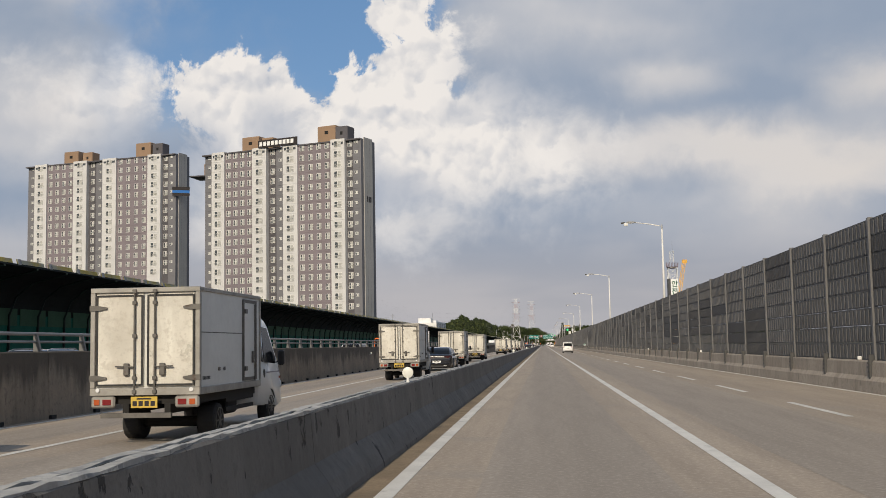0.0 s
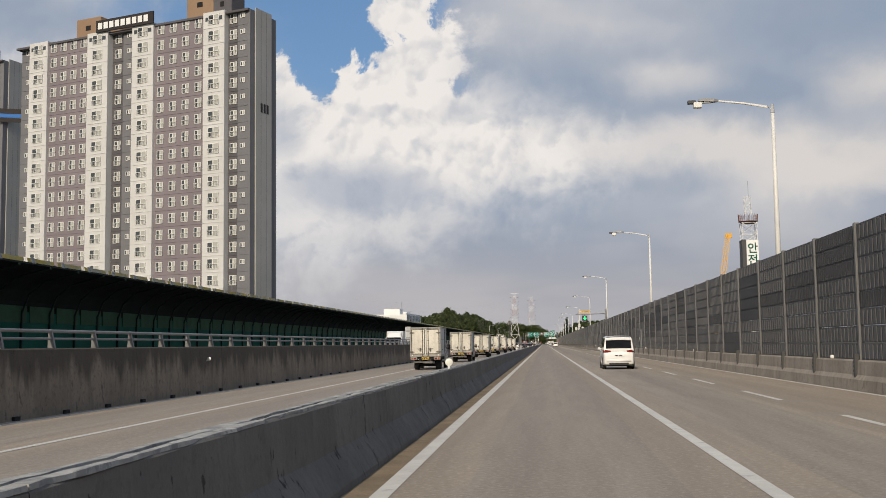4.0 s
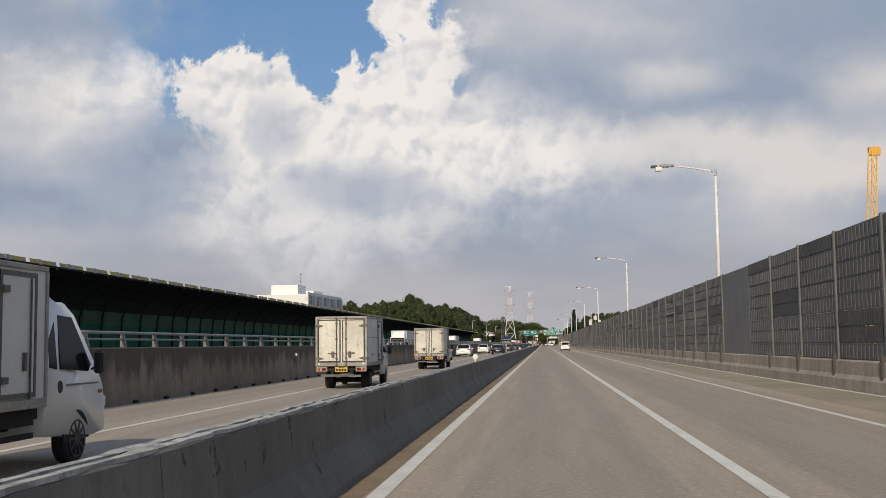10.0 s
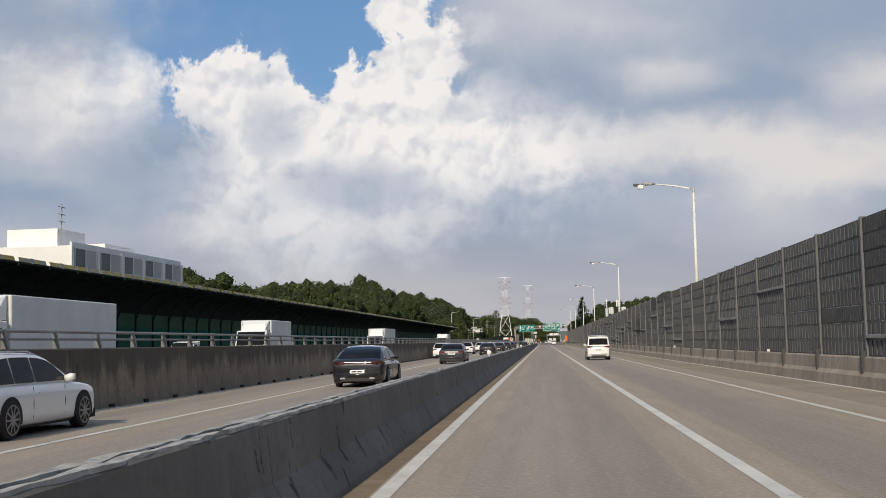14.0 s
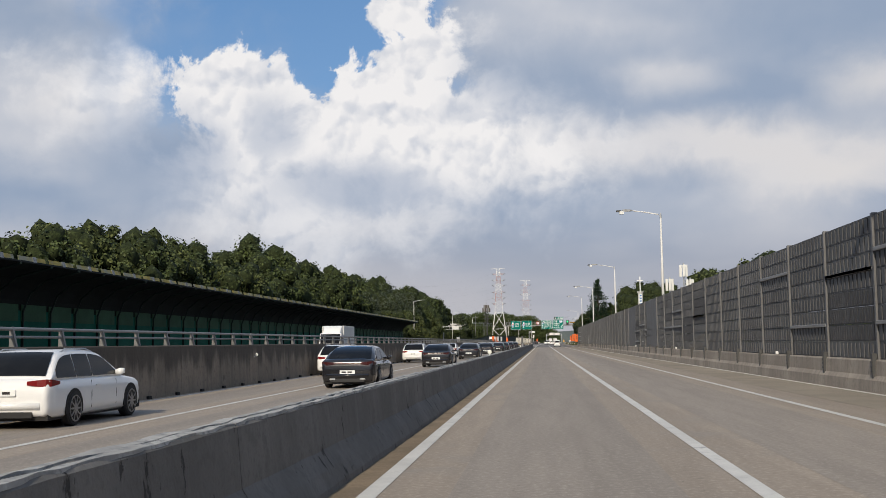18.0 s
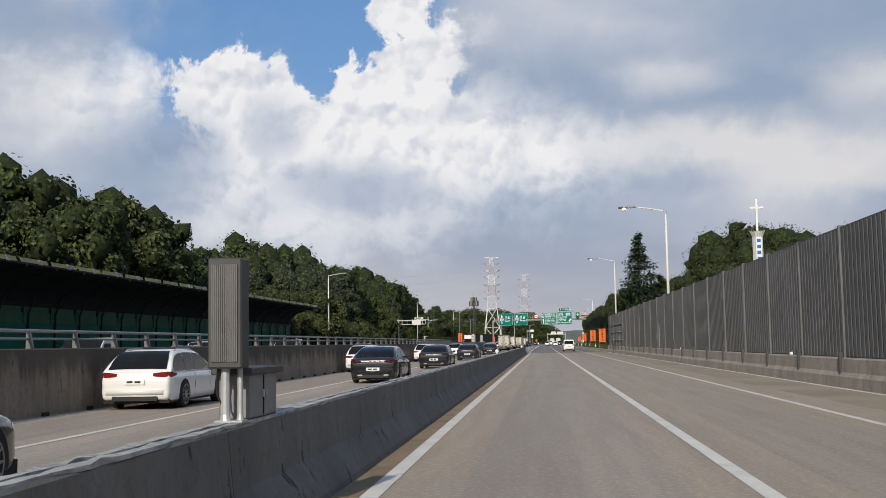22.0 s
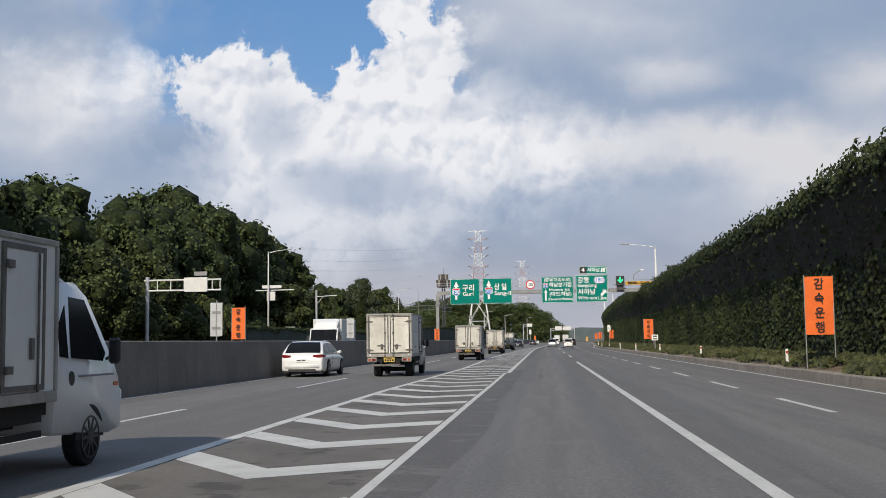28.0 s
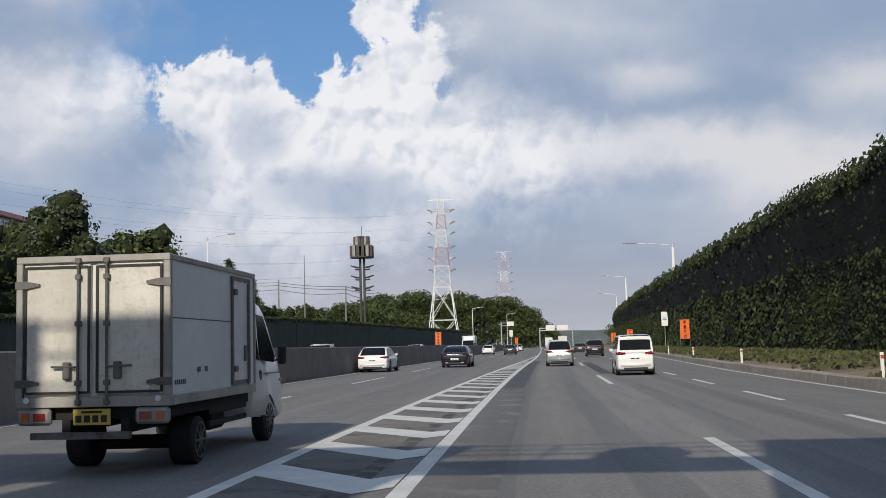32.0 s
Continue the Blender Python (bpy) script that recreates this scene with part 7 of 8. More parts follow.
        box(bm, s * 0.62 - 0.2, s * 0.62 + 0.2, ya + 1.93, ya + 2.02, 0.68, 0.86)
        bevel(bm, 0.03)
        part("head_lamp", bm, M["lamp_clear"], cab)
    bm = bm_new()
    ring_strip(bm, [[(-0.7, ya + 0.05, 1.97), (0.7, ya + 0.05, 1.97), (0.62, ya + 0.05, 2.45), (-0.62, ya + 0.05, 2.45)], [(-0.66, ya + 0.55, 1.97), (0.66, ya + 0.55, 1.97), (0.5, ya + 0.3, 2.42), (-0.5, ya + 0.3, 2.42)], [(-0.55, ya + 0.95, 1.97), (0.55, ya + 0.95, 1.97), (0.4, ya + 0.7, 2.14), (-0.4, ya + 0.7, 2.14)]])
    part("wind_deflector", bm, M["truck_panel"], cab, "", True)
    # tall cab: all above the waistline stands a little higher
    for ob in (cab, *cab.children):
        for v in ob.data.vertices:
            if v.co.z > 1.0:
                v.co.z = min(1.0 + (v.co.z - 1.0) * 1.17, 2.5)
    return t


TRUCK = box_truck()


def big_truck(label, length, box_mat, cab_mat="car_white", h=3.5):
    t = thing("lorry", label, "truck", "oncoming lorries")
    bm = bm_new()
    box(bm, -1.15, 1.15, 0, length, 1.05, h)
    bevel(bm, 0.04)
    part("cargo_box", bm, M[box_mat], t)
    bm = bm_new()
    ring_strip(bm, [[(s * 1.1, y, z) for y, z in ((length + 0.15, 0.6), (length + 0.15, 2.7), (length + 1.2, 2.75), (length + 1.75, 1.6), (length + 1.8, 0.55))] for s in (-1, 1)])
    bevel(bm, 0.05)
    cab = part("cab", bm, M[cab_mat], t)
    bm = bm_new()
    ring_strip(bm, [[(-1.0, y, z), (1.0, y, z), (1.0, y + 0.03, z + 0.03), (-1.0, y + 0.03, z + 0.03)] for y, z in ((length + 1.24, 2.62), (length + 1.72, 1.68))])
    part("windscreen", bm, M["car_glass"], cab)
    for s in (-1, 1):
        bm = bm_new()
        ring_strip(bm, [[(s * x, y, z) for y, z in ((length + 0.6, 1.7), (length + 0.6, 2.45), (length + 1.15, 2.45), (length + 1.5, 1.7))] for x in (1.09, 1.115)])
        part("side_window", bm, M["car_glass"], cab)
        bm = bm_new()
        box(bm, s * 0.8 - 0.2, s * 0.8 + 0.2, length + 1.76, length + 1.84, 0.75, 0.95)
        part("head_lamp", bm, M["lamp_clear"], cab)
        bm = bm_new()
        box(bm, s * 1.25 - 0.1, s * 1.25 + 0.1, length + 1.3, length + 1.4, 1.6, 2.2)
        part("mirror", bm, M["black_plastic"], cab)
        for y in (0.9, 1.9, length + 0.95):
            wheel(t, s * 1.12, y, 0.48, 0.3, 8)
    bm = bm_new()
    ring_strip(bm, [[(-1.0, length + 0.1, 2.75), (1.0, length + 0.1, 2.75), (1.0, length + 0.1, h), (-1.0, length + 0.1, h)], [(-0.9, length + 0.9, 2.75), (0.9, length + 0.9, 2.75), (0.8, length + 0.55, h - 0.25), (-0.8, length + 0.55, h - 0.25)]])
    part("wind_deflector", bm, M[cab_mat], cab)
    bm = bm_new()
    box(bm, -0.5, 0.5, 0.1, length + 1.5, 0.6, 1.04)
    part("chassis", bm, M["underbody"], t)
    return t


def pickup(label):
    """Light open-bed truck with a white cab."""
    t = thing("light_truck", label, "truck", "oncoming light trucks")
    bm = bm_new()
    ring_strip(bm, [[(s * 0.86 * k, y, z) for y, z, k in ((3.1, 0.45, 1), (3.1, 1.95, 0.9), (4.0, 1.97, 0.88), (4.75, 1.15, 0.96), (5.0, 0.95, 0.95), (5.02, 0.4, 0.95))] for s in (-1, 1)])
    bevel(bm, 0.04)
    cab = part("cab", bm, M["car_white"], t)
    bm = bm_new()
    ring_strip(bm, [[(-0.74, y, z), (0.74, y, z), (0.74, y + 0.03, z + 0.02), (-0.74, y + 0.03, z + 0.02)] for y, z in ((4.02, 1.92), (4.75, 1.2))])
    part("windscreen", bm, M["car_glass"], cab)
    for s in (-1, 1):
        bm = bm_new()
        ring_strip(bm, [[(s * (0.865 - 0.1 * (z - 1.2) / 0.7 + e), y, z) for y, z in ((3.45, 1.22), (3.48, 1.8), (4.0, 1.8), (4.5, 1.22))] for e in (0, 0.012)])
        part("side_window", bm, M["car_glass"], cab)
        bm = bm_new()
        box(bm, s * 0.98 - 0.07, s * 0.98 + 0.07, 4.3, 4.4, 1.15, 1.42)
        part("mirror", bm, M["black_plastic"], cab)
        for y in (0.8, 4.1):
            wheel(t, s * 0.85, y, 0.31, 0.22, 6)
        bm = bm_new()
        box(bm, s * 0.85 - 0.03, s * 0.85 + 0.03, 0, 2.95, 0.8, 1.15)
        part("bed_side", bm, M["car_white"], t)
    bm = bm_new()
    box(bm, -0.85, 0.85, 0, 2.95, 0.66, 0.8)
    part("bed", bm, M["underbody"], t)
    bm = bm_new()
    tube(bm, [(-0.8, 2.98, 0.8), (-0.8, 2.98, 2.0), (0.8, 2.98, 2.0), (0.8, 2.98, 0.8)], 0.035, 6)
    part("guard_frame", bm, M["galvanised"], t)
    return t


def bus(label):
    t = thing("bus", label, "bus")
    bm = bm_new()
    box(bm, -1.25, 1.25, 0, 11, 0.35, 3.3)
    bevel(bm, 0.12, 2)
    body = part("body", bm, M["car_red"], t)
    for s in (-1, 1):
        bm = bm_new()
        box(bm, s * 1.255 - 0.006, s * 1.255 + 0.006, 0.4, 10.5, 1.5, 2.7)
        part("window_band", bm, M["car_glass"], body)
        for y in (2.2, 8.6):
            wheel(t, s * 1.24, y, 0.5, 0.3, 8)
    bm = bm_new()
    box(bm, -1.1, 1.1, 10.98, 11.02, 1.2, 2.9)
    part("windscreen", bm, M["car_glass"], body)
    bm = bm_new()
    box(bm, -0.8, 0.8, 3, 6, 3.3, 3.55)
    bevel(bm, 0.08)
    part("roof_unit", bm, M["car_white"], body)
    return t


LORRY = big_truck("white box lorry with a high cab and wind deflector", 6.2, "truck_panel")
LORRY2 = big_truck("long white lorry with a tall trailer box", 10.0, "truck_panel", h=3.7)
DUMP = big_truck("orange tipper lorry with dark windscreen", 5.0, "orange", "orange", 2.6)
PICKUP = pickup("white light truck with an open bed")
BUS = bus("red coach with dark windows")
parked = set()


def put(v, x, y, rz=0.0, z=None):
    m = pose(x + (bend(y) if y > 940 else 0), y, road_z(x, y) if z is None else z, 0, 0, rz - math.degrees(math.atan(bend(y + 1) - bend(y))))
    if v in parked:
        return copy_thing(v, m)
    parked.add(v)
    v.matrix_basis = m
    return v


# main carriageway: one truck, estate and sedan repeated to fit the camera's view
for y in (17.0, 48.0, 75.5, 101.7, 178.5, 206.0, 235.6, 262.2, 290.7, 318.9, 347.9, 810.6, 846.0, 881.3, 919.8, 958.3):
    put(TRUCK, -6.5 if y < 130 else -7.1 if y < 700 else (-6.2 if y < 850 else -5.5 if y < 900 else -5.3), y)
for y in (384.0, 415.0, 503.5, 537.2, 569.5, 601.5, 633.0, 663.0, 696.2, 728.0, 759.5, 847.0, 881.0):
    put(WAGON, -10.0, y)
for y in (66.0, 436.0, 524.0, 554.3, 585.0, 615.0, 643.8, 679.0, 702.6, 731.9, 772.0, 1018.0):
    put(SEDAN, -6.6 if y < 780 else -6.2, y)
for x, y in ((-9.6, 20.5 - 9), (-9.8, 265), (-9.8, 455), (-6.6, 1150), (-9.8, 1118), (-6.4, 1180)):
    put(WSEDAN, x, y)
for x, y in ((-6.6, 475), (-5.9, 1106)):
    put(DSEDAN, x, y)
put(WAGON, -10.2, 1009.0)
# carriageway of the camera: lane to the right and the road ahead
# one box car repeated where it fits the camera's view
for y in (170.0, 474.0, 792.0, 992.0):
    put(KEI, 3.75, y)
put(SUV, 0.75, 1014.0)
put(DSUV, 4.6, 1060.0)
put(DSEDAN, 4.4, 1105.0)
put(VAN, 0.6, 1095.0)
put(WSEDAN, 0.4, 1130.0)
put(LORRY, 4.2, 1235.0)
put(LORRY, 0.8, 1285.0)
put(DSUV, 3.8, 1175.0)
# oncoming traffic
for v, x, y in ((BUS, -20.0, 62.0), (DSUV, -16.5, 36.0), (VAN, -16.6, 96.0), (DUMP, -20.0, 140.0), (WAGON, -16.6, 178.0), (VAN, -17.0, 238.0), (LORRY, -20.5, 268.0), (WSEDAN, -17.0, 328.0),
                (VAN, -17.0, 407.0), (PICKUP, -17.2, 418.0), (LORRY2, -21.0, 447.0), (LORRY, -21.0, 482.0), (PICKUP, -24.5, 474.0), (WAGON, -17.0, 528.0), (LORRY2, -22.5, 553.0), (WSEDAN, -17.0, 570.0), (LORRY, -21.5, 634.0),
                (PICKUP, -17.0, 680.0), (DSUV, -20.5, 700.0), (VAN, -20.0, 703.0), (PICKUP, -17.0, 712.0), (DSUV, -17.2, 742.0), (VAN, -17.0, 790.0), (LORRY, -17.0, 893.0),
                (VAN, -17.0, 943.0), (PICKUP, -17.0, 1030.0), (VAN, -17.0, 1085.0), (LORRY, -14.6, 1150.0)):
    put(v, x, y, 180.0, -0.2)

# ---------------------------------------------------------------- sign gantry over the road
GY = 945.0
gantry = thing("sign_gantry", "grey steel box-beam gantry with a maintenance railing across the road", "gantry")
bm = bm_new()
box(bm, -13.4, 19.2, GY + 0.1, GY + 0.75, 7.55, 8.05)
bevel(bm, 0.03)
beam = part("beam", bm, M["steel_grey"], gantry)
bm = bm_new()
ring_strip(bm, [[(-14.21 + e, y, 6.9 + f) for e, f in ((0, 0), (0.42, 0), (0.48, 0.30), (0.72, 0.56), (1.1, 0.66), (1.1, 1.145), (0.45, 1.10), (0.12, 0.85), (0, 0.5))] for y in (GY + 0.13, GY + 0.72)])
part("knee", bm, M["steel_grey"], gantry)
for x in (-14.0, 19.0):
    bm = bm_new()
    box(bm, x - 0.21, x + 0.21, GY + 0.2, GY + 0.65, -0.7, 7.0)
    bevel(bm, 0.03)
    part("column", bm, M["steel_grey"], gantry)
    bm = bm_new()
    box(bm, x - 0.3, x + 0.3, GY + 0.1, GY + 0.75, 6.2, 6.32)
    part("collar", bm, M["steel_grey"], gantry)
for z in (8.45, 8.8, 9.15):
    bm = bm_new()
    tube(bm, [(-14.2, GY + 0.7, z), (18.8, GY + 0.7, z)], 0.03, 6)
    part("rail", bm, M["galvanised"], gantry)
bm = bm_new()
box(bm, -0.025, 0.025, 0.67, 0.72, 8.05, 9.17)
post_me = mesh_of("rail_post", bm, M["galvanised"])
for k in range(24):
    shared("rail_post", post_me, gantry, pose(-14.1 + 1.42 * k, GY, 0))


def board(name, label, x0, x1, z0, z1, mat="sign_green"):
    t = thing(name, label, "road sign", "signs on the gantry")
    t.matrix_basis = pose((x0 + x1) / 2, GY, (z0 + z1) / 2)
    w, h = (x1 - x0) / 2, (z1 - z0) / 2
    bm = bm_new()
    box(bm, -w, w, -0.05, 0.0, -h, h)
    part("plate", bm, M[mat], t)
    bm = bm_new()
    for a, b, c, d in ((-w + 0.04, w - 0.04, h - 0.075, h - 0.04), (-w + 0.04, w - 0.04, -h + 0.04, -h + 0.075), (-w + 0.04, -w + 0.075, -h + 0.075, h - 0.075), (w - 0.075, w - 0.04, -h + 0.075, h - 0.075)):
        box(bm, a, b, -0.056, -0.05, c, d)
    part("border", bm, M["sign_white"], t)
    for x in (-w * 0.6, w * 0.6):
        bm = bm_new()
        box(bm, x - 0.06, x + 0.06, 0.0, 0.11, -h * 0.8, h * 0.8)
        part("bracket", bm, M["galvanised"], t)
    return t


def arrow(parent, x, z, h, w=0.14, tilt=0.0, name="arrow"):
    bm = bm_new()
    pts = [(-w, -h / 2), (w, -h / 2), (w, h * 0.2), (w * 2.3, h * 0.2), (0, h / 2), (-w * 2.3, h * 0.2), (-w, h * 0.2)]
    c, s = math.cos(radians(tilt)), math.sin(radians(tilt))
    q = [(px * c + pz * s, pz * c - px * s) for px, pz in pts]
    ring_strip(bm, [[(x + a, y, z + b) for a, b in q] for y in (-0.058, -0.052)])
    return part(name, bm, M["sign_white"], parent)


def shield(parent, x, z, r, text):
    outline = [(-0.62, 0.95), (-0.3, 0.86), (0, 0.92), (0.3, 0.86), (0.62, 0.95), (0.98, 0.62), (0.86, 0.32), (1.0, -0.12), (0.85, -0.55), (0.45, -0.8), (0, -1.0), (-0.45, -0.8), (-0.85, -0.55), (-1.0, -0.12), (-0.86, 0.32), (-0.98, 0.62)]
    for k, mat, dy in ((1.0, "sign_white", 0.060), (0.9, "sign_blue", 0.064)):
        bm = bm_new()
        ring_strip(bm, [[(x + a * r * k, y, z + b * r * k) for a, b in outline] for y in (-dy, -dy + 0.004)])
        part("shield", bm, M[mat], parent)
    for name, mat, pts, dy in (("shield_top", "sign_red", [(-0.56, 0.84), (-0.3, 0.77), (0, 0.82), (0.3, 0.77), (0.56, 0.84), (0.84, 0.6), (0.78, 0.44), (-0.78, 0.44), (-0.84, 0.6)], 0.067), ("shield_band", "sign_white", [(-0.78, 0.44), (0.78, 0.44), (0.8, 0.34), (-0.8, 0.34)], 0.068)):
        bm = bm_new()
        ring_strip(bm, [[(x + a * r, y, z + b * r) for a, b in pts] for y in (-dy, -dy + 0.003)])
        part(name, bm, M[mat], parent)
    fitted(parent, text, x, z - 0.18 * r, r * 1.12, 1.42 * r, -0.070)


def fitted(parent, text, x, z, size, width, y=-0.055, mat="sign_white"):
    """Lettering of the given size, drawn out or squeezed to the given width."""
    xs = [v.co.x for v in GLYPHS[text].vertices]
    k = width / (max(xs) - min(xs))
    lettering(text, size, M[mat], parent, pose(x - k * (max(xs) + min(xs)) / 2, y, z), "lettering", "CENTER", k / size)


s1 = board("direction_sign", "green direction sign with arrow and route shield, Guri", -12.25, -8.35, 6.25, 9.65)
arrow(s1, -1.15, 0.15, 2.45, 0.145)
shield(s1, -1.15, -0.02, 0.55, "100")
fitted(s1, "구리", 0.45, 0.42, 0.98, 1.55)
fitted(s1, "Guri", 0.42, -0.34, 0.74, 1.42)
s2 = board("direction_sign", "green direction sign with arrow and route shield, Sang-il", -7.93, -4.04, 6.3, 9.68)
arrow(s2, -1.15, 0.15, 2.45, 0.145)
shield(s2, -1.15, 0.0, 0.55, "100")
fitted(s2, "상 일", 0.38, 0.45, 0.94, 1.6)
fitted(s2, "Sang-il", 0.67, -0.34, 0.74, 2.15)
s3 = board("direction_sign", "green direction sign for the Hanam junction", -0.18, 4.0, 6.25, 9.7)
fitted(s3, "(중부고속도로)", -0.02, 1.28, 0.52, 3.5)
shield(s3, -1.56, 0.56, 0.35, "35")
fitted(s3, "하남분기점", 0.36, 0.62, 0.66, 2.9)
fitted(s3, "Hanam Jct", 0.26, 0.02, 0.50, 2.67)
fitted(s3, "(대전.하남)", 0.38, -0.58, 0.60, 2.85)
fitted(s3, "(Daejeon.Hanam)", 0.36, -1.22, 0.46, 3.15)
arrow(s3, -1.55, -0.66, 1.48, 0.105)
s4 = board("direction_sign", "green direction sign for Gangdong and West Hanam", 4.3, 8.45, 6.28, 9.85)
fitted(s4, "강동", -1.06, 1.10, 0.86, 1.5)
for k, mat, dy in ((1.0, "sign_white", 0.056), (0.93, "sign_blue", 0.060)):
    bm = bm_new()
    ring_strip(bm, [[(1.02 + a * k, y, 1.10 + b * k) for a, b in ((-0.75, 0), (-0.52, 0.41), (0.52, 0.41), (0.75, 0), (0.52, -0.41), (-0.52, -0.41))] for y in (-dy, -dy + 0.003)])
    part("route_badge", bm, M[mat], s4)
bm = bm_new()
ring_strip(bm, [[(1.02 + a, y, 1.10 + b) for a, b in ((-0.56, 0), (-0.46, 0.35), (0.46, 0.35), (0.56, 0), (0.46, -0.35), (-0.46, -0.35))] for y in (-0.064, -0.061)])
part("badge_panel", bm, M["sign_white"], s4)
fitted(s4, "180", 1.02, 1.09, 0.72, 0.84, -0.067, "sign_blue")
fitted(s4, "Gangdong", -0.60, 0.42, 0.60, 2.46)
fitted(s4, "서하남", -0.67, -0.46, 0.82, 2.28)
fitted(s4, "W.Ha-nam", -0.60, -1.22, 0.64, 2.42)
fitted(s4, "1.2km", 1.34, -1.28, 0.56, 1.12)
arrow(s4, 1.53, -0.56, 0.98, 0.165, 42)
s5 = board("exit_sign", "small green exit sign with a black number panel", 4.75, 8.4, 9.98, 11.0)
bm = bm_new()
box(bm, -1.74, -0.80, -0.06, -0.051, -0.42, 0.42)
part("number_panel", bm, M["ink"], s5)
lettering("4", 0.86, M["sign_white"], s5, pose(-1.28, -0.064, 0))
fitted(s5, "서하남", 0.08, 0.0, 0.62, 1.66)
# road with a branch to the right
for pts in ([(0.98, -0.30), (1.24, -0.30), (1.29, 0.28), (1.13, 0.28)], [(1.36, -0.30), (1.62, -0.30), (1.54, 0.10), (1.66, 0.20), (1.73, 0.14), (1.74, 0.33), (1.56, 0.30), (1.61, 0.25), (1.50, 0.17), (1.48, 0.28), (1.34, 0.28)]):
    bm = bm_new()
    ring_strip(bm, [[(a, y, b) for a, b in pts] for y in (-0.058, -0.052)])
    part("exit_mark", bm, M["sign_white"], s5)
t = thing("speed_limit_sign", "round white speed limit sign with a red ring", "road sign")
t.matrix_basis = pose(-1.65, GY, 8.72)
for r_, mat, dy in ((0.60, "sign_red", 0.04), (0.47, "sign_white", 0.05)):
    bm = bm_new()
    tube(bm, [(0, -dy, 0), (0, 0.0, 0)], [r_, r_], 32)
    part("disc", bm, M[mat], t)
fitted(t, "100", 0, 0, 0.62, 0.66, -0.055, "ink")
bm = bm_new()
box(bm, -0.05, 0.05, 0.0, 0.12, -0.6, 0.5)
part("bracket", bm, M["galvanised"], t)


def lane_signal(label, m, k=1.0):
    t = thing("lane_signal", label, "signal", "", m)
    bm = bm_new()
    box(bm, -0.5 * k, 0.5 * k, 0, 0.3 * k, -0.5 * k, 0.5 * k)
    bevel(bm, 0.03 * k)
    part("housing", bm, M["black_plastic"], t)
    bm = bm_new()
    q = [(-0.1, 0.36), (0.1, 0.36), (0.1, -0.04), (0.26, 0.1), (0.36, -0.03), (0.0, -0.36), (-0.36, -0.03), (-0.26, 0.1), (-0.1, -0.04)]
    vs = [bm.verts.new((a * k, -0.012, b * k)) for a, b in q]
    for f in ((0, 1, 2, 8), (2, 3, 4, 5), (8, 5, 6, 7), (8, 2, 5)):
        bm.faces.new([vs[i] for i in f])
    part("arrow_light", bm, M["signal_green"], t, "glowing green down arrow")
    return t


sig = lane_signal("deep black lane signal with glowing green arrow on a shelf", pose(10.05, GY - 0.75, 9.08), 1.06)
bm = bm_new()
ring_strip(bm, [[(x, 0.32, z) for x, z in ((-0.52, -0.52), (0.52, -0.52), (0.52, 0.5), (-0.52, 0.5))], [(x, 1.25, z) for x, z in ((-0.5, -0.5), (0.5, -0.5), (0.5, 0.42), (-0.5, 0.42))]])
part("rear_cabinet", bm, M["steel_grey"], sig)
bm = bm_new()
box(bm, -0.62, 0.56, -0.06, 1.3, -0.63, -0.54)
part("shelf", bm, M["steel_grey_dark"], sig)
bm = bm_new()
box(bm, -0.45, 0.45, 0.35, 0.84, -1.3, -0.63)
part("bracket", bm, M["steel_grey_dark"], sig)
for x in (-0.66, 0.62):
    bm = bm_new()
    tube(bm, [(x, 1.3, -1.0), (x, 1.3, 0.55), (x, 0.2, -0.2), (x, 0.15, -0.6)], 0.025, 6)
    part("side_frame", bm, M["galvanised"], sig)
t = thing("notice_plate", "yellow notice plate with dark Korean lettering", "road sign")
t.matrix_basis = pose(12.5, GY + 0.0, 8.72)
bm = bm_new()
box(bm, -1.72, 1.72, 0.55, 0.62, -0.22, 0.22)
part("plate", bm, M["sign_yellow"], t)
fitted(t, "신 호 준 수", 0, 0, 0.40, 2.9, 0.542, "rust")
t = thing("gantry_camera", "grey camera arm on the gantry railing", "camera")
t.matrix_basis = pose(11.9, GY + 0.7, 9.1)
bm = bm_new()
tube(bm, [(0, 0, 0), (0, 0, 0.7), (0.9, 0, 1.3)], 0.05, 6)
part("arm", bm, M["steel_grey"], t)
bm = bm_new()
box(bm, 0.85, 1.3, -0.1, 0.1, 1.25, 1.42)
part("head", bm, M["white_plastic"], t)

# lane signal arm over the right lane, before the bend of the noise wall
SY = 277.5
t = thing("signal_arm", "grey steel cantilever arm reaching over the noise wall", "signal arm")
bm = bm_new()
tube(bm, [(4.75, SY, 5.55), (8.0, SY, 5.66), (9.35, SY, 5.7)], [0.055, 0.065, 0.08], 10)
part("arm", bm, M["steel_grey"], t, "", True)
bm = bm_new()
tube(bm, [(9.3, SY, -0.6), (9.3, SY, 6.4)], [0.13, 0.1], 12)
part("pole", bm, M["steel_grey"], t)
for x in (5.4, 6.82):
    bm = bm_new()
    tube(bm, [(x, SY, 5.58), (x, SY, 5.88)], 0.03, 6)
    part("strut", bm, M["steel_grey"], t)
for z in (6.2, 6.35):
    bm = bm_new()
    tube(bm, [(7.3, SY, 5.68), (9.3, SY, z)], 0.008, 4)
    part("stay", bm, M["steel_grey"], t)
bm = bm_new()
tube(bm, [(4.85, SY, 5.57), (5.45, SY, 5.95)], 0.03, 6)
part("brace", bm, M["steel_grey"], t)
bm = bm_new()
bmesh.ops.create_uvsphere(bm, u_segments=14, v_segments=8, radius=0.09, matrix=Matrix.Translation((5.45, SY - 0.05, 5.98)))
part("camera_dome", bm, M["white_plastic"], t, "", True)
bm = bm_new()
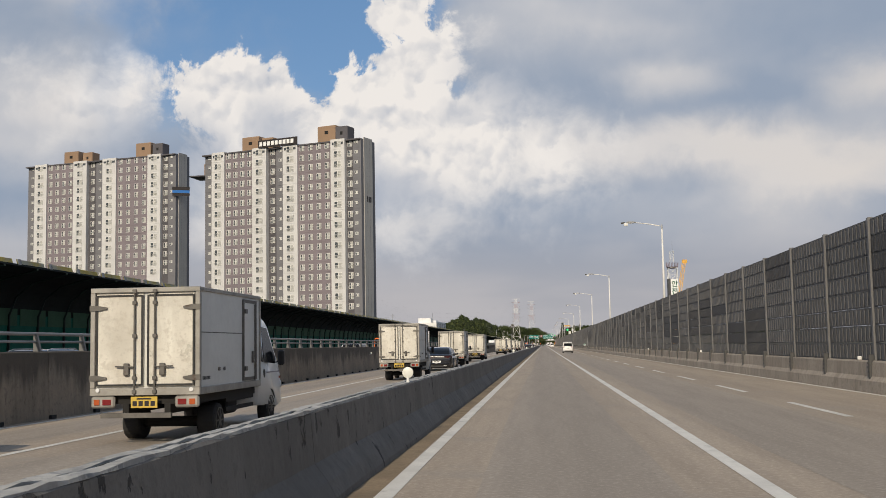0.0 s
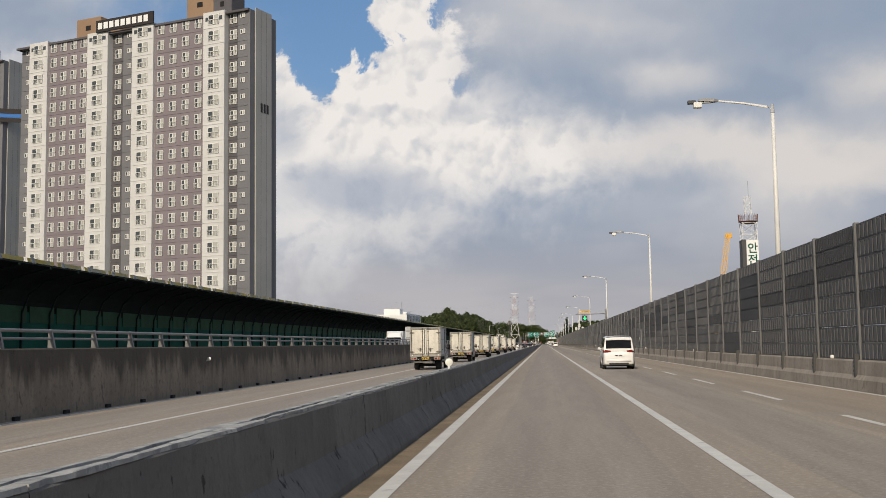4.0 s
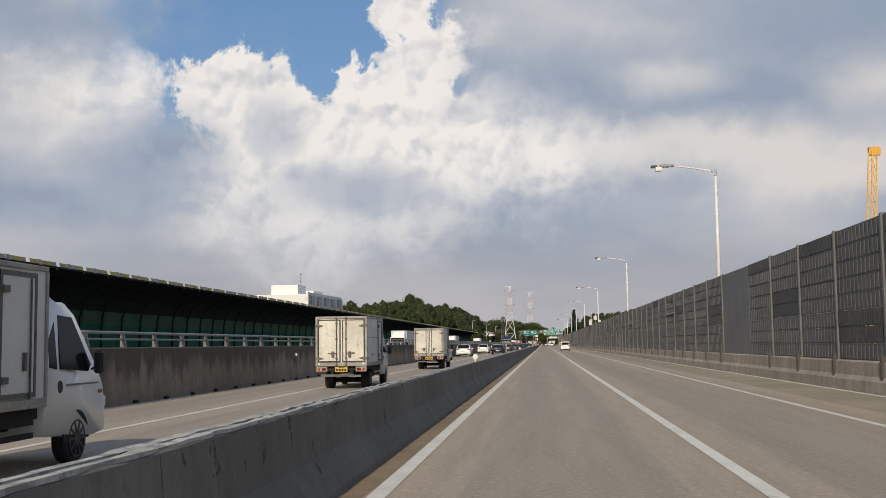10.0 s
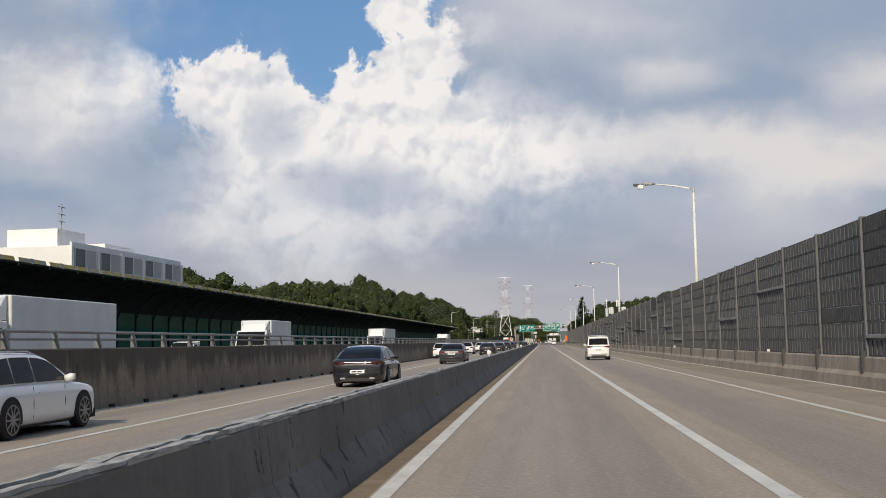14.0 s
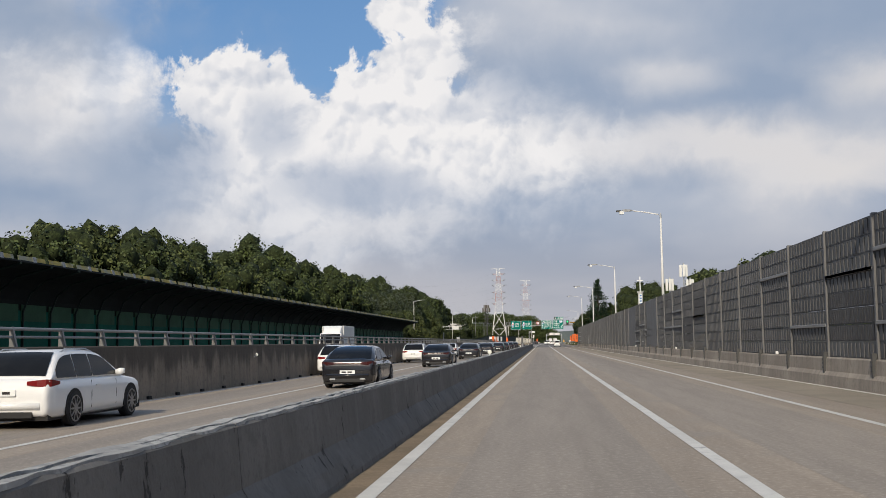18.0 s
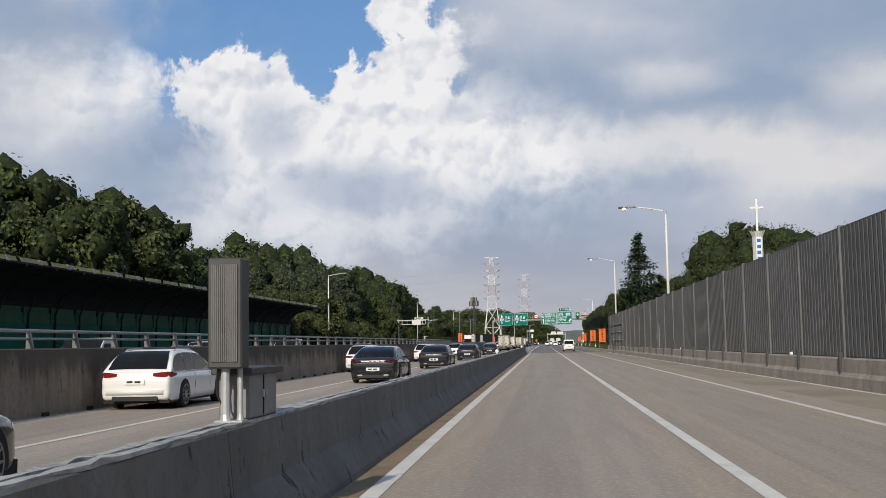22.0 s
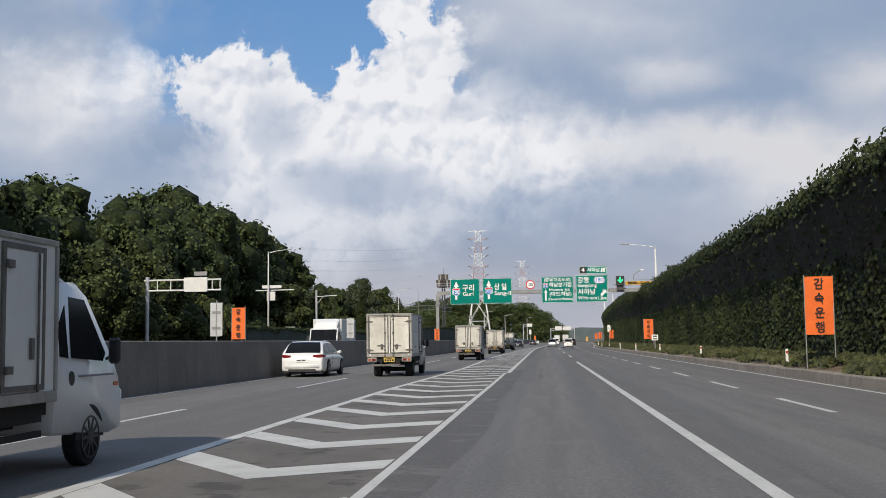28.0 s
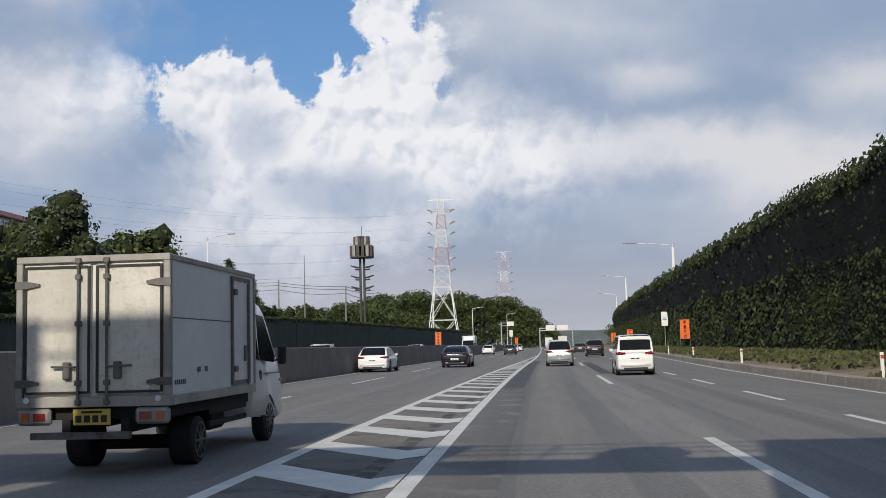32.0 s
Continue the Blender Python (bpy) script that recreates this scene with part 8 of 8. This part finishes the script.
tube(bm, [(6.12, SY, 5.42), (6.12, SY, 5.6)], 0.04, 6)
part("hanger", bm, M["steel_grey"], t)
sg = lane_signal("black lane signal with a glowing green down arrow", pose(6.14, SY - 0.1, 5.03), 0.77)
t = thing("notice_plate", "yellow notice plate with dark Korean lettering", "road sign")
t.matrix_basis = pose(6.13, SY - 0.04, 6.0)
bm = bm_new()
box(bm, -0.83, 0.83, -0.02, 0.02, -0.14, 0.14)
part("plate", bm, M["sign_yellow"], t)
lettering("신 호 준 수", 0.22, M["rust"], t, pose(0.08, -0.026, 0))

# ---------------------------------------------------------------- orange warning banners


def banner(text, x, y, z0, w, h, group):
    t = thing("banner", "orange vertical warning banner with dark Korean lettering", "banner", group)
    t.matrix_basis = pose(x, y, z0)
    bm = bm_new()
    rows = 8
    vs = [[bm.verts.new((sx * w / 2, 0.02 * math.sin(3.0 * k / rows + sx) + d, h * k / rows)) for sx in (-1, 1)] for d in (0.0, 0.012) for k in range(rows + 1)]
    n = rows + 1
    for o in (0, n):
        for k in range(rows):
            a, b = vs[o + k], vs[o + k + 1]
            bm.faces.new((a[0], a[1], b[1], b[0]))
    part("cloth", bm, M["orange"], t)
    for i, ch in enumerate(text):
        lettering(ch, w * 0.43, M["ink"], t, pose(0, -0.035, h - (i + 0.55) * h / len(text)), squeeze=0.9)
    for sx in (-1, 1):
        bm = bm_new()
        tube(bm, [(sx * w / 2, 0.03, -z0 - 0.6), (sx * w / 2, 0.03, h + 0.05)], 0.022, 6)
        part("pole", bm, M["steel_grey"], t)
    return t


for text, x, y, z in (("추돌주의", 8.95, 800, 1.15), ("감속운행", 9.45, 841.0, 1.35), ("상습정체", 10.65, 914.5, 1.3), ("추돌주의", 15.9, 1060, 1.5), ("감속운행", 17.1, 1135, 1.5), ("상습정체", 18.5, 1190, 1.5)):
    banner(text, x, y, z + 0.1, 0.96, 2.0, "banners on the verge")
for text, x, y in (("상습정체", -13.3, 812), ("감속운행", -13.7, 850.5), ("상습정체", -13.7, 941), ("감속운행", -10.3, 1065), ("추돌주의", -3.2, 1190)):
    banner(text, x, y, 1.62, 0.62, 1.42, "banners behind the median wall")
# small posts and signs on the verge
for k in range(12):
    y = 822 + 22 * k
    t = thing("marker_post", "thin white marker post in the grass", "marker post", "marker posts on the verge")
    t.matrix_basis = pose(8.95 + bend(y) + widen(y), y, 0.2)
    bm = bm_new()
    box(bm, -0.05, 0.05, -0.03, 0.03, -0.2, 0.75)
    bevel(bm, 0.012)
    part("post", bm, M["white_plastic"], t)
    bm = bm_new()
    box(bm, -0.04, 0.04, -0.036, -0.03, 0.58, 0.68)
    part("reflector", bm, M["lamp_amber"], t)
for x, y, z, w, h, mat, label in ((9.6, 898, 1.5, 0.55, 0.5, "sign_white", "small white distance plate on a post"), (16.7, 1083, 4.2, 0.8, 1.75, "sign_white", "white and blue notice board on a post"), (11.3, 1090, 1.6, 0.6, 1.1, "sign_yellow", "yellow warning board on a post")):
    t = thing("roadside_plate", label, "road sign")
    base_z = 0.2
    t.matrix_basis = pose(x, y, base_z)
    bm = bm_new()
    tube(bm, [(0, 0, -0.3), (0, 0, z + h * 0.3 - base_z)], 0.035, 8)
    part("post", bm, M["galvanised"], t)
    bm = bm_new()
    box(bm, -w / 2, w / 2, -0.06, -0.03, z - h / 2 - base_z, z + h / 2 - base_z)
    part("plate", bm, M[mat], t)
    for dz in (-0.12, 0.1):
        bm = bm_new()
        box(bm, -w * 0.3, w * 0.3, -0.065, -0.06, z + dz - 0.05 - base_z, z + dz + 0.05 - base_z)
        part("marking_bar", bm, M["sign_blue" if y > 1000 else "ink"], t)

# kilometre plate on the noise wall
t = thing("distance_plate", "green and white rounded kilometre plate on the wall base", "road sign")
t.matrix_basis = pose(8.24, 219.6, 0.9)
bm = bm_new()
box(bm, -0.02, 0.02, 0.0, 0.03, -0.03, 0.4)
part("post", bm, M["steel_grey_dark"], t)
for name_, z0, z1, mat in (("upper_plate", 0.30, 0.485, "sign_green"), ("lower_plate", 0.115, 0.298, "sign_white")):
    bm = bm_new()
    box(bm, -0.18, 0.18, -0.022, 0.0, z0, z1)
    bevel(bm, 0.01)
    part(name_, bm, M[mat], t)
bm = bm_new()
box(bm, -0.195, 0.195, -0.012, -0.002, 0.10, 0.50)
bevel(bm, 0.004)
part("white_border", bm, M["sign_white"], t)
lettering("12", 0.19, M["sign_white"], t, pose(0.0, -0.028, 0.39))
lettering(".6", 0.19, M["ink"], t, pose(0.0, -0.028, 0.205))

# ---------------------------------------------------------------- masts, crane, antennas


def lattice(bm, legs, z0, z1, levels, r=0.05, n=4):
    """Four legs given by a function of height, with crossed bracing."""
    zs = [z0 + (z1 - z0) * (k / levels) for k in range(levels + 1)]
    for a, b in zip(zs, zs[1:]):
        p, q = legs(a), legs(b)
        for i in range(4):
            j = (i + 1) % 4
            tube(bm, [p[i], q[i]], r, n)
            tube(bm, [p[i], q[j]], r * 0.6, n)
            tube(bm, [p[j], q[i]], r * 0.6, n)
            tube(bm, [q[i], q[j]], r * 0.6, n)


def square(half):
    return lambda z: [(s * half(z), u * half(z), z) for s, u in ((-1, -1), (1, -1), (1, 1), (-1, 1))]


def pylon(x, y, top, label):
    t = thing("pylon", label, "pylon", "pylons in the distance")
    t.matrix_basis = pose(x, y, 0)
    k59 = top / 59.0
    half = lambda z: k59 * float(np.interp(z / top, [0, 0.42, 1.0], [6.4, 3.2, 1.15]))
    cuts = [0, 0.20, 0.42, 0.56, 0.68, 0.80, 0.90, 1.0]
    looks = ["white", "white", "white", "red", "white", "red", "white"]
    for k, (a, b) in enumerate(zip(cuts, cuts[1:])):
        bm = bm_new()
        lattice(bm, square(half), a * top - (1 if k == 0 else 0), b * top, (1, 1, 2, 2, 3, 2, 2)[k], 0.2 if k < 2 else 0.14 if looks[k] == "white" else 0.11)
        part("section", bm, M["pylon_" + looks[k]], t)
    w = 5.1 * k59
    for f in (1.0, 0.932, 0.85, 0.78, 0.688, 0.61, 0.534):
        for s in (-1, 1):
            bm = bm_new()
            tube(bm, [(s * half(f * top) * 0.8, 0, f * top - 0.7 * (f < 1)), (s * w, 0, f * top + 0.1)], 0.14, 4)
            tube(bm, [(s * half(f * top) * 0.8, 0, f * top + 0.5), (s * w, 0, f * top + 0.1)], 0.11, 4)
            arm = part("cross_arm", bm, M["pylon_white" if f in (1.0, 0.85, 0.78, 0.61) else "pylon_red"], t)
            if f < 1:
                bm = bm_new()
                tube(bm, [(s * (w + 0.3), 0, f * top + 0.15), (s * (w - 0.5), -0.6, f * top + 0.05), (s * (w - 1.4), -1.0, f * top - 0.7), (s * (w - 1.7), -1.0, f * top - 1.2)], [0.2, 0.36, 0.26, 0.1], 6)
                part("insulator", bm, M["wire"], arm)
    return t


pylon(-33.5, 1365, 59, "tall red and white lattice power pylon")
pylon(-18, 1750, 71, "red and white lattice power pylon further off")
wires = thing("power_lines", "thin slack power lines between the pylons", "power line")
for f in (0.932, 0.85, 0.78, 0.688, 0.61, 0.534):
    for s in (-1, 1):
        bm = bm_new()
        a, b, c = Vector((-33.5 + s * 4.5, 1365, f * 59)), Vector((-18 + s * 4.5, 1750, f * 71)), Vector((-160 + s * 4.5, 1010, f * 50))
        for p, q in ((a, b), (c, a)):
            tube(bm, [p.lerp(q, k / 10) - Vector((0, 0, 14 * (1 - (k / 5 - 1) ** 2))) for k in range(11)], 0.015, 3)
        part("wire", bm, M["wire"], wires)

t = thing("telecom_mast", "dark telecom mast with two round antenna decks", "mast")
t.matrix_basis = pose(-32.6, 1155, 0)
for dx in (-0.38, 0.38):
    bm = bm_new()
    tube(bm, [(dx, 0, -1), (dx, 0, 19.5)], 0.24, 10)
    part("column", bm, M["steel_grey_dark"], t)
for z0, z1, r_ in ((19.3, 21.6, 2.1), (21.6, 23.4, 1.35)):
    for k in range(14):
        a = 2 * math.pi * k / 14
        bm = bm_new()
        x, y = r_ * math.cos(a), r_ * math.sin(a)
        box(bm, x - 0.28, x + 0.28, y - 0.28, y + 0.28, z0 + 0.1, z1)
        part("antenna_panel", bm, M["mast_brown" if k % 3 else "steel_grey"], t)
    bm = bm_new()
    tube(bm, [(0, 0, z0 - 0.1), (0, 0, z0 + 0.1)], r_ + 0.25, 16)
    part("deck", bm, M["steel_grey_dark"], t)
bm = bm_new()
tube(bm, [(0, 0, 23), (0, 0, 25.6)], 0.08, 6)
part("spike", bm, M["steel_grey"], t)
for z in (13.2, 15.3, 17.3):
    for s in (-1, 1):
        bm = bm_new()
        tube(bm, [(s * 0.5, 0, z), (s * 1.2, 0, z + 0.1), (s * 2.3, 0, z + 0.45)], [0.16, 0.2, 0.1], 6)
        tube(bm, [(s * 0.5, 0.3, z - 0.4), (s * 1.5, 0.3, z - 0.3)], 0.14, 6)
        part("side_arm", bm, M["steel_grey_dark"], t)
# portal of thin poles with slack cables beside the mast
t = thing("cable_portal", "thin grey cable portal with slack dark cables", "utility pole")
for x, y, top in ((-33.4, 1140, 12.9), (-43.0, 1128, 13.6), (-55.0, 1118, 13.8), (-37.2, 1122, 17.2)):
    bm = bm_new()
    tube(bm, [(x, y, -0.8), (x, y, top)], [0.17, 0.13 if top < 15 else 0.05], 8)
    part("pole", bm, M["steel_grey"], t)
for z in (12.3, 12.8, 11.6):
    bm = bm_new()
    pts = [Vector((-29.5, 1150, z - 0.4)), Vector((-33.4, 1140, z)), Vector((-43.0, 1128, z + 0.3)), Vector((-55.0, 1118, z + 0.5)), Vector((-70.0, 1110, z + 0.6))]
    tube(bm, [p.lerp(q, k / 5) - Vector((0, 0, (0.5 if z < 12 else 0.25) * math.sin(math.pi * k / 5))) for p, q in zip(pts, pts[1:]) for k in range(5)], 0.07, 4)
    part("cable", bm, M["wire"], t)

t = thing("stair_tower", "white lattice tower with a round red platform and lettered banner", "tower")
t.matrix_basis = pose(37.4, 313, 0)
bm = bm_new()
lattice(bm, square(lambda z: 1.3), -1, 22.6, 12, 0.07)
part("lattice", bm, M["pylon_white"], t)
bm = bm_new()
lattice(bm, square(lambda z: 0.55), 24.2, 27.5, 3, 0.04)
part("top_lattice", bm, M["pylon_white"], t)
bm = bm_new()
tube(bm, [(0, 0, 22.5), (0, 0, 22.9)], [1.2, 1.7], 20)
deck = part("platform", bm, M["rust"], t)
for k in range(24):
    a = 2 * math.pi * k / 24
    bm = bm_new()
    tube(bm, [(1.65 * math.cos(a), 1.65 * math.sin(a), 22.8), (1.75 * math.cos(a), 1.75 * math.sin(a), 24.2)], 0.045, 4)
    part("baluster", bm, M["rust"], deck)
bm = bm_new()
tube(bm, [(0.2, 0, 27), (0.2, 0, 30.3)], 0.035, 5)
part("aerial", bm, M["steel_grey"], t)
bm = bm_new()
box(bm, -1.45, -0.75, -1.4, 1.4, 0, 19.5)
part("clad_side", bm, M["steel_grey_dark"], t)
bm = bm_new()
box(bm, -0.7, 1.4, -1.46, -1.40, 9.0, 19.4)
cloth = part("banner_cloth", bm, M["sign_white"], t)
for i, ch in enumerate("안전서"):
    lettering(ch, 2.0, M["canopy_green"], cloth, pose(0.35, -1.475, 17.8 - 2.1 * i))

t = thing("crane_jib", "orange-yellow lattice crane jib", "crane")
bm = bm_new()
a, b = Vector((55, 470, 0)), Vector((64.5, 495, 37.5))
for k in range(16):
    p, q = a.lerp(b, k / 16), a.lerp(b, (k + 1) / 16)
    for o in ((-0.8, 0), (0.8, 0), (0, 1.2)):
        tube(bm, [p + Vector((o[0], 0, o[1])), q + Vector((o[0], 0, o[1]))], 0.14, 4)
    tube(bm, [p + Vector((-0.8, 0, 0)), q + Vector((0.8, 0, 0))], 0.09, 4)
    tube(bm, [p + Vector((0.8, 0, 0)), q + Vector((0, 0, 1.2))], 0.09, 4)
part("jib", bm, M["crane_yellow"], t)
bm = bm_new()
box(bm, 63.7, 65.9, 494.5, 495.5, 37.0, 38.6)
part("jib_head", bm, M["crane_yellow"], t)

for x, y, top in ((16.1, 654.3, 9.2), (17.6, 652.3, 10.8), (19.4, 660, 9.4)):
    t = thing("cell_antenna", "white panel antennas on a slim grey mast", "antenna", "antennas behind the wall")
    t.matrix_basis = pose(x, y, 0)
    bm = bm_new()
    tube(bm, [(0, 0, -0.8), (0, 0, top)], 0.09, 8)
    part("mast", bm, M["galvanised"], t)
    for k in range(3):
        a = 2 * math.pi * k / 3 + 0.5
        bm = bm_new()
        box(bm, -0.16 + 0.4 * math.cos(a), 0.16 + 0.4 * math.cos(a), 0.4 * math.sin(a) - 0.08, 0.4 * math.sin(a) + 0.08, top - 1.7, top - 0.2)
        bevel(bm, 0.03)
        part("panel", bm, M["white_plastic"], t)

t = thing("church_cross", "white cross on a fluted tower with a lettered banner", "cross tower")
t.matrix_basis = pose(20.0, 738.0, 0)
bm = bm_new()
tube(bm, [(0, 0, -0.8), (0, 0, 10.6), (0, 0, 11.2)], [0.42, 0.42, 0.62], 14)
part("tower", bm, M["white_steel"], t)
for k in range(14):
    a = 2 * math.pi * k / 14
    bm = bm_new()
    tube(bm, [(0.44 * math.cos(a), 0.44 * math.sin(a), 0), (0.44 * math.cos(a), 0.44 * math.sin(a), 10.7), (0.68 * math.cos(a), 0.68 * math.sin(a), 11.3)], 0.04, 4)
    part("flute", bm, M["galvanised"], t)
bm = bm_new()
box(bm, -0.09, 0.09, -0.09, 0.09, 11.1, 14.2)
part("upright", bm, M["sign_white"], t)
bm = bm_new()
box(bm, -0.62, 0.62, -0.088, 0.088, 13.35, 13.53)
part("crossbar", bm, M["sign_white"], t)
bm = bm_new()
box(bm, -0.26, 0.26, -0.55, -0.50, 7.5, 10.7)
cloth = part("banner_cloth", bm, M["sign_white"], t)
for k in range(5):
    bm = bm_new()
    box(bm, -0.17, 0.17, -0.56, -0.551, 10.2 - 0.55 * k, 10.5 - 0.55 * k)
    part("lettering_bar", bm, M["sign_blue"], cloth)

# ---------------------------------------------------------------- far side of the oncoming lanes past the canopy
fence = thing("net_fence", "dark net noise fence along the far side", "fence", kind="structure")
ys = span(905, 1090, 8.0) + span(1090, 1222, 16.0)[1:]
for a, b in zip(ys, ys[1:]):
    bm = bm_new()
    extrude(bm, [(-29.2, -0.5), (-29.2, 3.1), (-29.05, 3.1), (-29.05, -0.5)], [a + 0.06, b - 0.06], lambda x, y, z: (x + bend(y) + narrow(y), y, z + (2.0 * ease(y, 960, 1085) if z > 0 else 0)))
    part("panel", bm, M["net"], fence)
r = np.random.default_rng(31)
n = 9000
yy = 906 + 314 * r.random(n)
over = 0.5 * r.random(n) ** 2.2 * (0.4 + np.clip(np.array([noise.noise((v * 0.2, 8, 0)) for v in yy]) + 0.5, 0, 1.4))
zz = np.array([3.18 + 2.0 * ease(v, 960, 1085) for v in yy]) - over
xx = np.array([-29.12 + bend(v) + narrow(v) for v in yy]) + np.where(over > 0.1, 0.14, r.uniform(-0.15, 0.2, n))
ob = leaf_cloud("fence_ivy", np.stack([xx, yy, zz], 1), np.tile([[0.6, -0.4, 0.6]], (n, 1)), 0.16 + 0.16 * r.random(n), M["ivy"], fence, 12, 0.4)
tagged(ob, kind="stuff")
t = thing("cantilever_gantry", "pale steel cantilever sign arm seen from behind", "sign gantry")
t.matrix_basis = pose(-34.4, 894.0, 0)
bm = bm_new()
tube(bm, [(0, 0, -0.7), (0, 0, 7.35)], 0.17, 10)
part("pole", bm, M["galvanised"], t)
for z in (7.05, 6.15):
    bm = bm_new()
    tube(bm, [(-0.3, 0, z), (6.6, 0, z)], 0.075, 8)
    part("arm", bm, M["white_steel"], t)
for x in (0.9, 2.1, 3.3, 5.8, 6.5):
    bm = bm_new()
    tube(bm, [(x, 0, 6.15), (x, 0, 7.05)], 0.045, 6)
    part("strut", bm, M["white_steel"], t)
bm = bm_new()
box(bm, 3.35, 5.4, -0.14, -0.04, 6.0, 7.25)
part("board", bm, M["white_steel"], t)
bm = bm_new()
box(bm, 4.2, 5.35, -0.1, 0.0, 7.4, 7.75)
part("small_board", bm, M["steel_grey"], t)
bm = bm_new()
tube(bm, [(4.8, 0.02, 6.1), (4.8, 0.02, 7.75)], 0.05, 6)
part("board_post", bm, M["steel_grey"], t)
t = thing("signal_arm", "slim pale arm with two small sign boxes on a lamp post", "signal arm")
t.matrix_basis = pose(-34.9, 937.6, 0)
bm = bm_new()
tube(bm, [(-1.7, 0, 8.2), (3.3, 0, 8.25)], 0.07, 8)
part("arm", bm, M["white_steel"], t)
for x0, x1, z0, z1 in ((-0.8, 1.7, 8.45, 8.85), (-0.2, 0.9, 6.9, 8.05)):
    bm = bm_new()
    box(bm, x0, x1, -0.25, -0.1, z0, z1)
    bevel(bm, 0.03)
    part("sign_box", bm, M["white_steel"], t)
bm = bm_new()
tube(bm, [(0, 0, 6.9), (0, 0, 8.9)], 0.09, 8)
part("clamp", bm, M["galvanised"], t)
t = thing("camera_arm", "short steel post with a slim side arm", "post")
t.matrix_basis = pose(-35.0, 967.0, 0)
bm = bm_new()
tube(bm, [(0, 0, -0.7), (0, 0, 9.6)], 0.16, 10)
part("pole", bm, M["galvanised"], t)
bm = bm_new()
tube(bm, [(0, 0, 8.6), (3.2, 0, 8.75)], 0.07, 8)
part("arm", bm, M["white_steel"], t)
bm = bm_new()
tube(bm, [(0, 0, 7.4), (1.1, 0, 8.62)], 0.05, 6)
part("brace", bm, M["white_steel"], t)
for k, (x, y) in enumerate(((-33.0, 941.5),)):
    t = thing("back_sign", "grey back of a small road sign on a post", "road sign", "sign backs on the far side")
    t.matrix_basis = pose(x, y, 0)
    bm = bm_new()
    tube(bm, [(0, 0, -0.7), (0, 0, 3.6)], 0.06, 8)
    part("post", bm, M["galvanised"], t)
    bm = bm_new()
    box(bm, -0.6, 0.6, -0.06, 0.0, 1.9, 3.6)
    part("plate", bm, M["galvanised"], t)
# overhead gantry far ahead
t = thing("far_gantry", "pale sign gantry across the road in the distance", "gantry")
t.matrix_basis = pose(0, 1310, -0.9)
for x in (3.2, 14.2):
    bm = bm_new()
    tube(bm, [(x, 0, 0.1), (x, 0, 7.6)], 0.22, 8)
    part("column", bm, M["galvanised"], t)
for z in (6.9, 7.7):
    bm = bm_new()
    box(bm, 3.0, 14.4, -0.2, 0.2, z - 0.14, z + 0.14)
    part("beam", bm, M["galvanised"], t)
for x0, x1, z0, z1 in ((5.3, 8.3, 6.9, 8.7), (8.9, 12.7, 7.0, 8.6)):
    bm = bm_new()
    box(bm, x0, x1, -0.35, -0.21, z0, z1)
    part("board", bm, M["white_steel"], t)
t = thing("cantilever_sign", "pale cantilever sign with two small white boards", "road sign")
t.matrix_basis = pose(-9.4, 1300, 0)
bm = bm_new()
tube(bm, [(0, 0, -0.8), (0, 0, 8.9)], 0.2, 8)
part("pole", bm, M["galvanised"], t)
for z in (7.9, 8.7):
    bm = bm_new()
    tube(bm, [(0, 0, z), (3.6, 0, z)], 0.11, 6)
    part("arm", bm, M["galvanised"], t)
for x0, x1, z0, z1 in ((1.9, 4.1, 7.7, 9.1), (2.6, 3.7, 4.2, 6.3)):
    bm = bm_new()
    box(bm, x0, x1, -0.25, -0.12, z0, z1)
    part("board", bm, M["white_steel"], t)
bm = bm_new()
tube(bm, [(3.1, 0, -0.8), (3.1, 0, 6.3)], 0.1, 8)
part("board_post", bm, M["galvanised"], t)
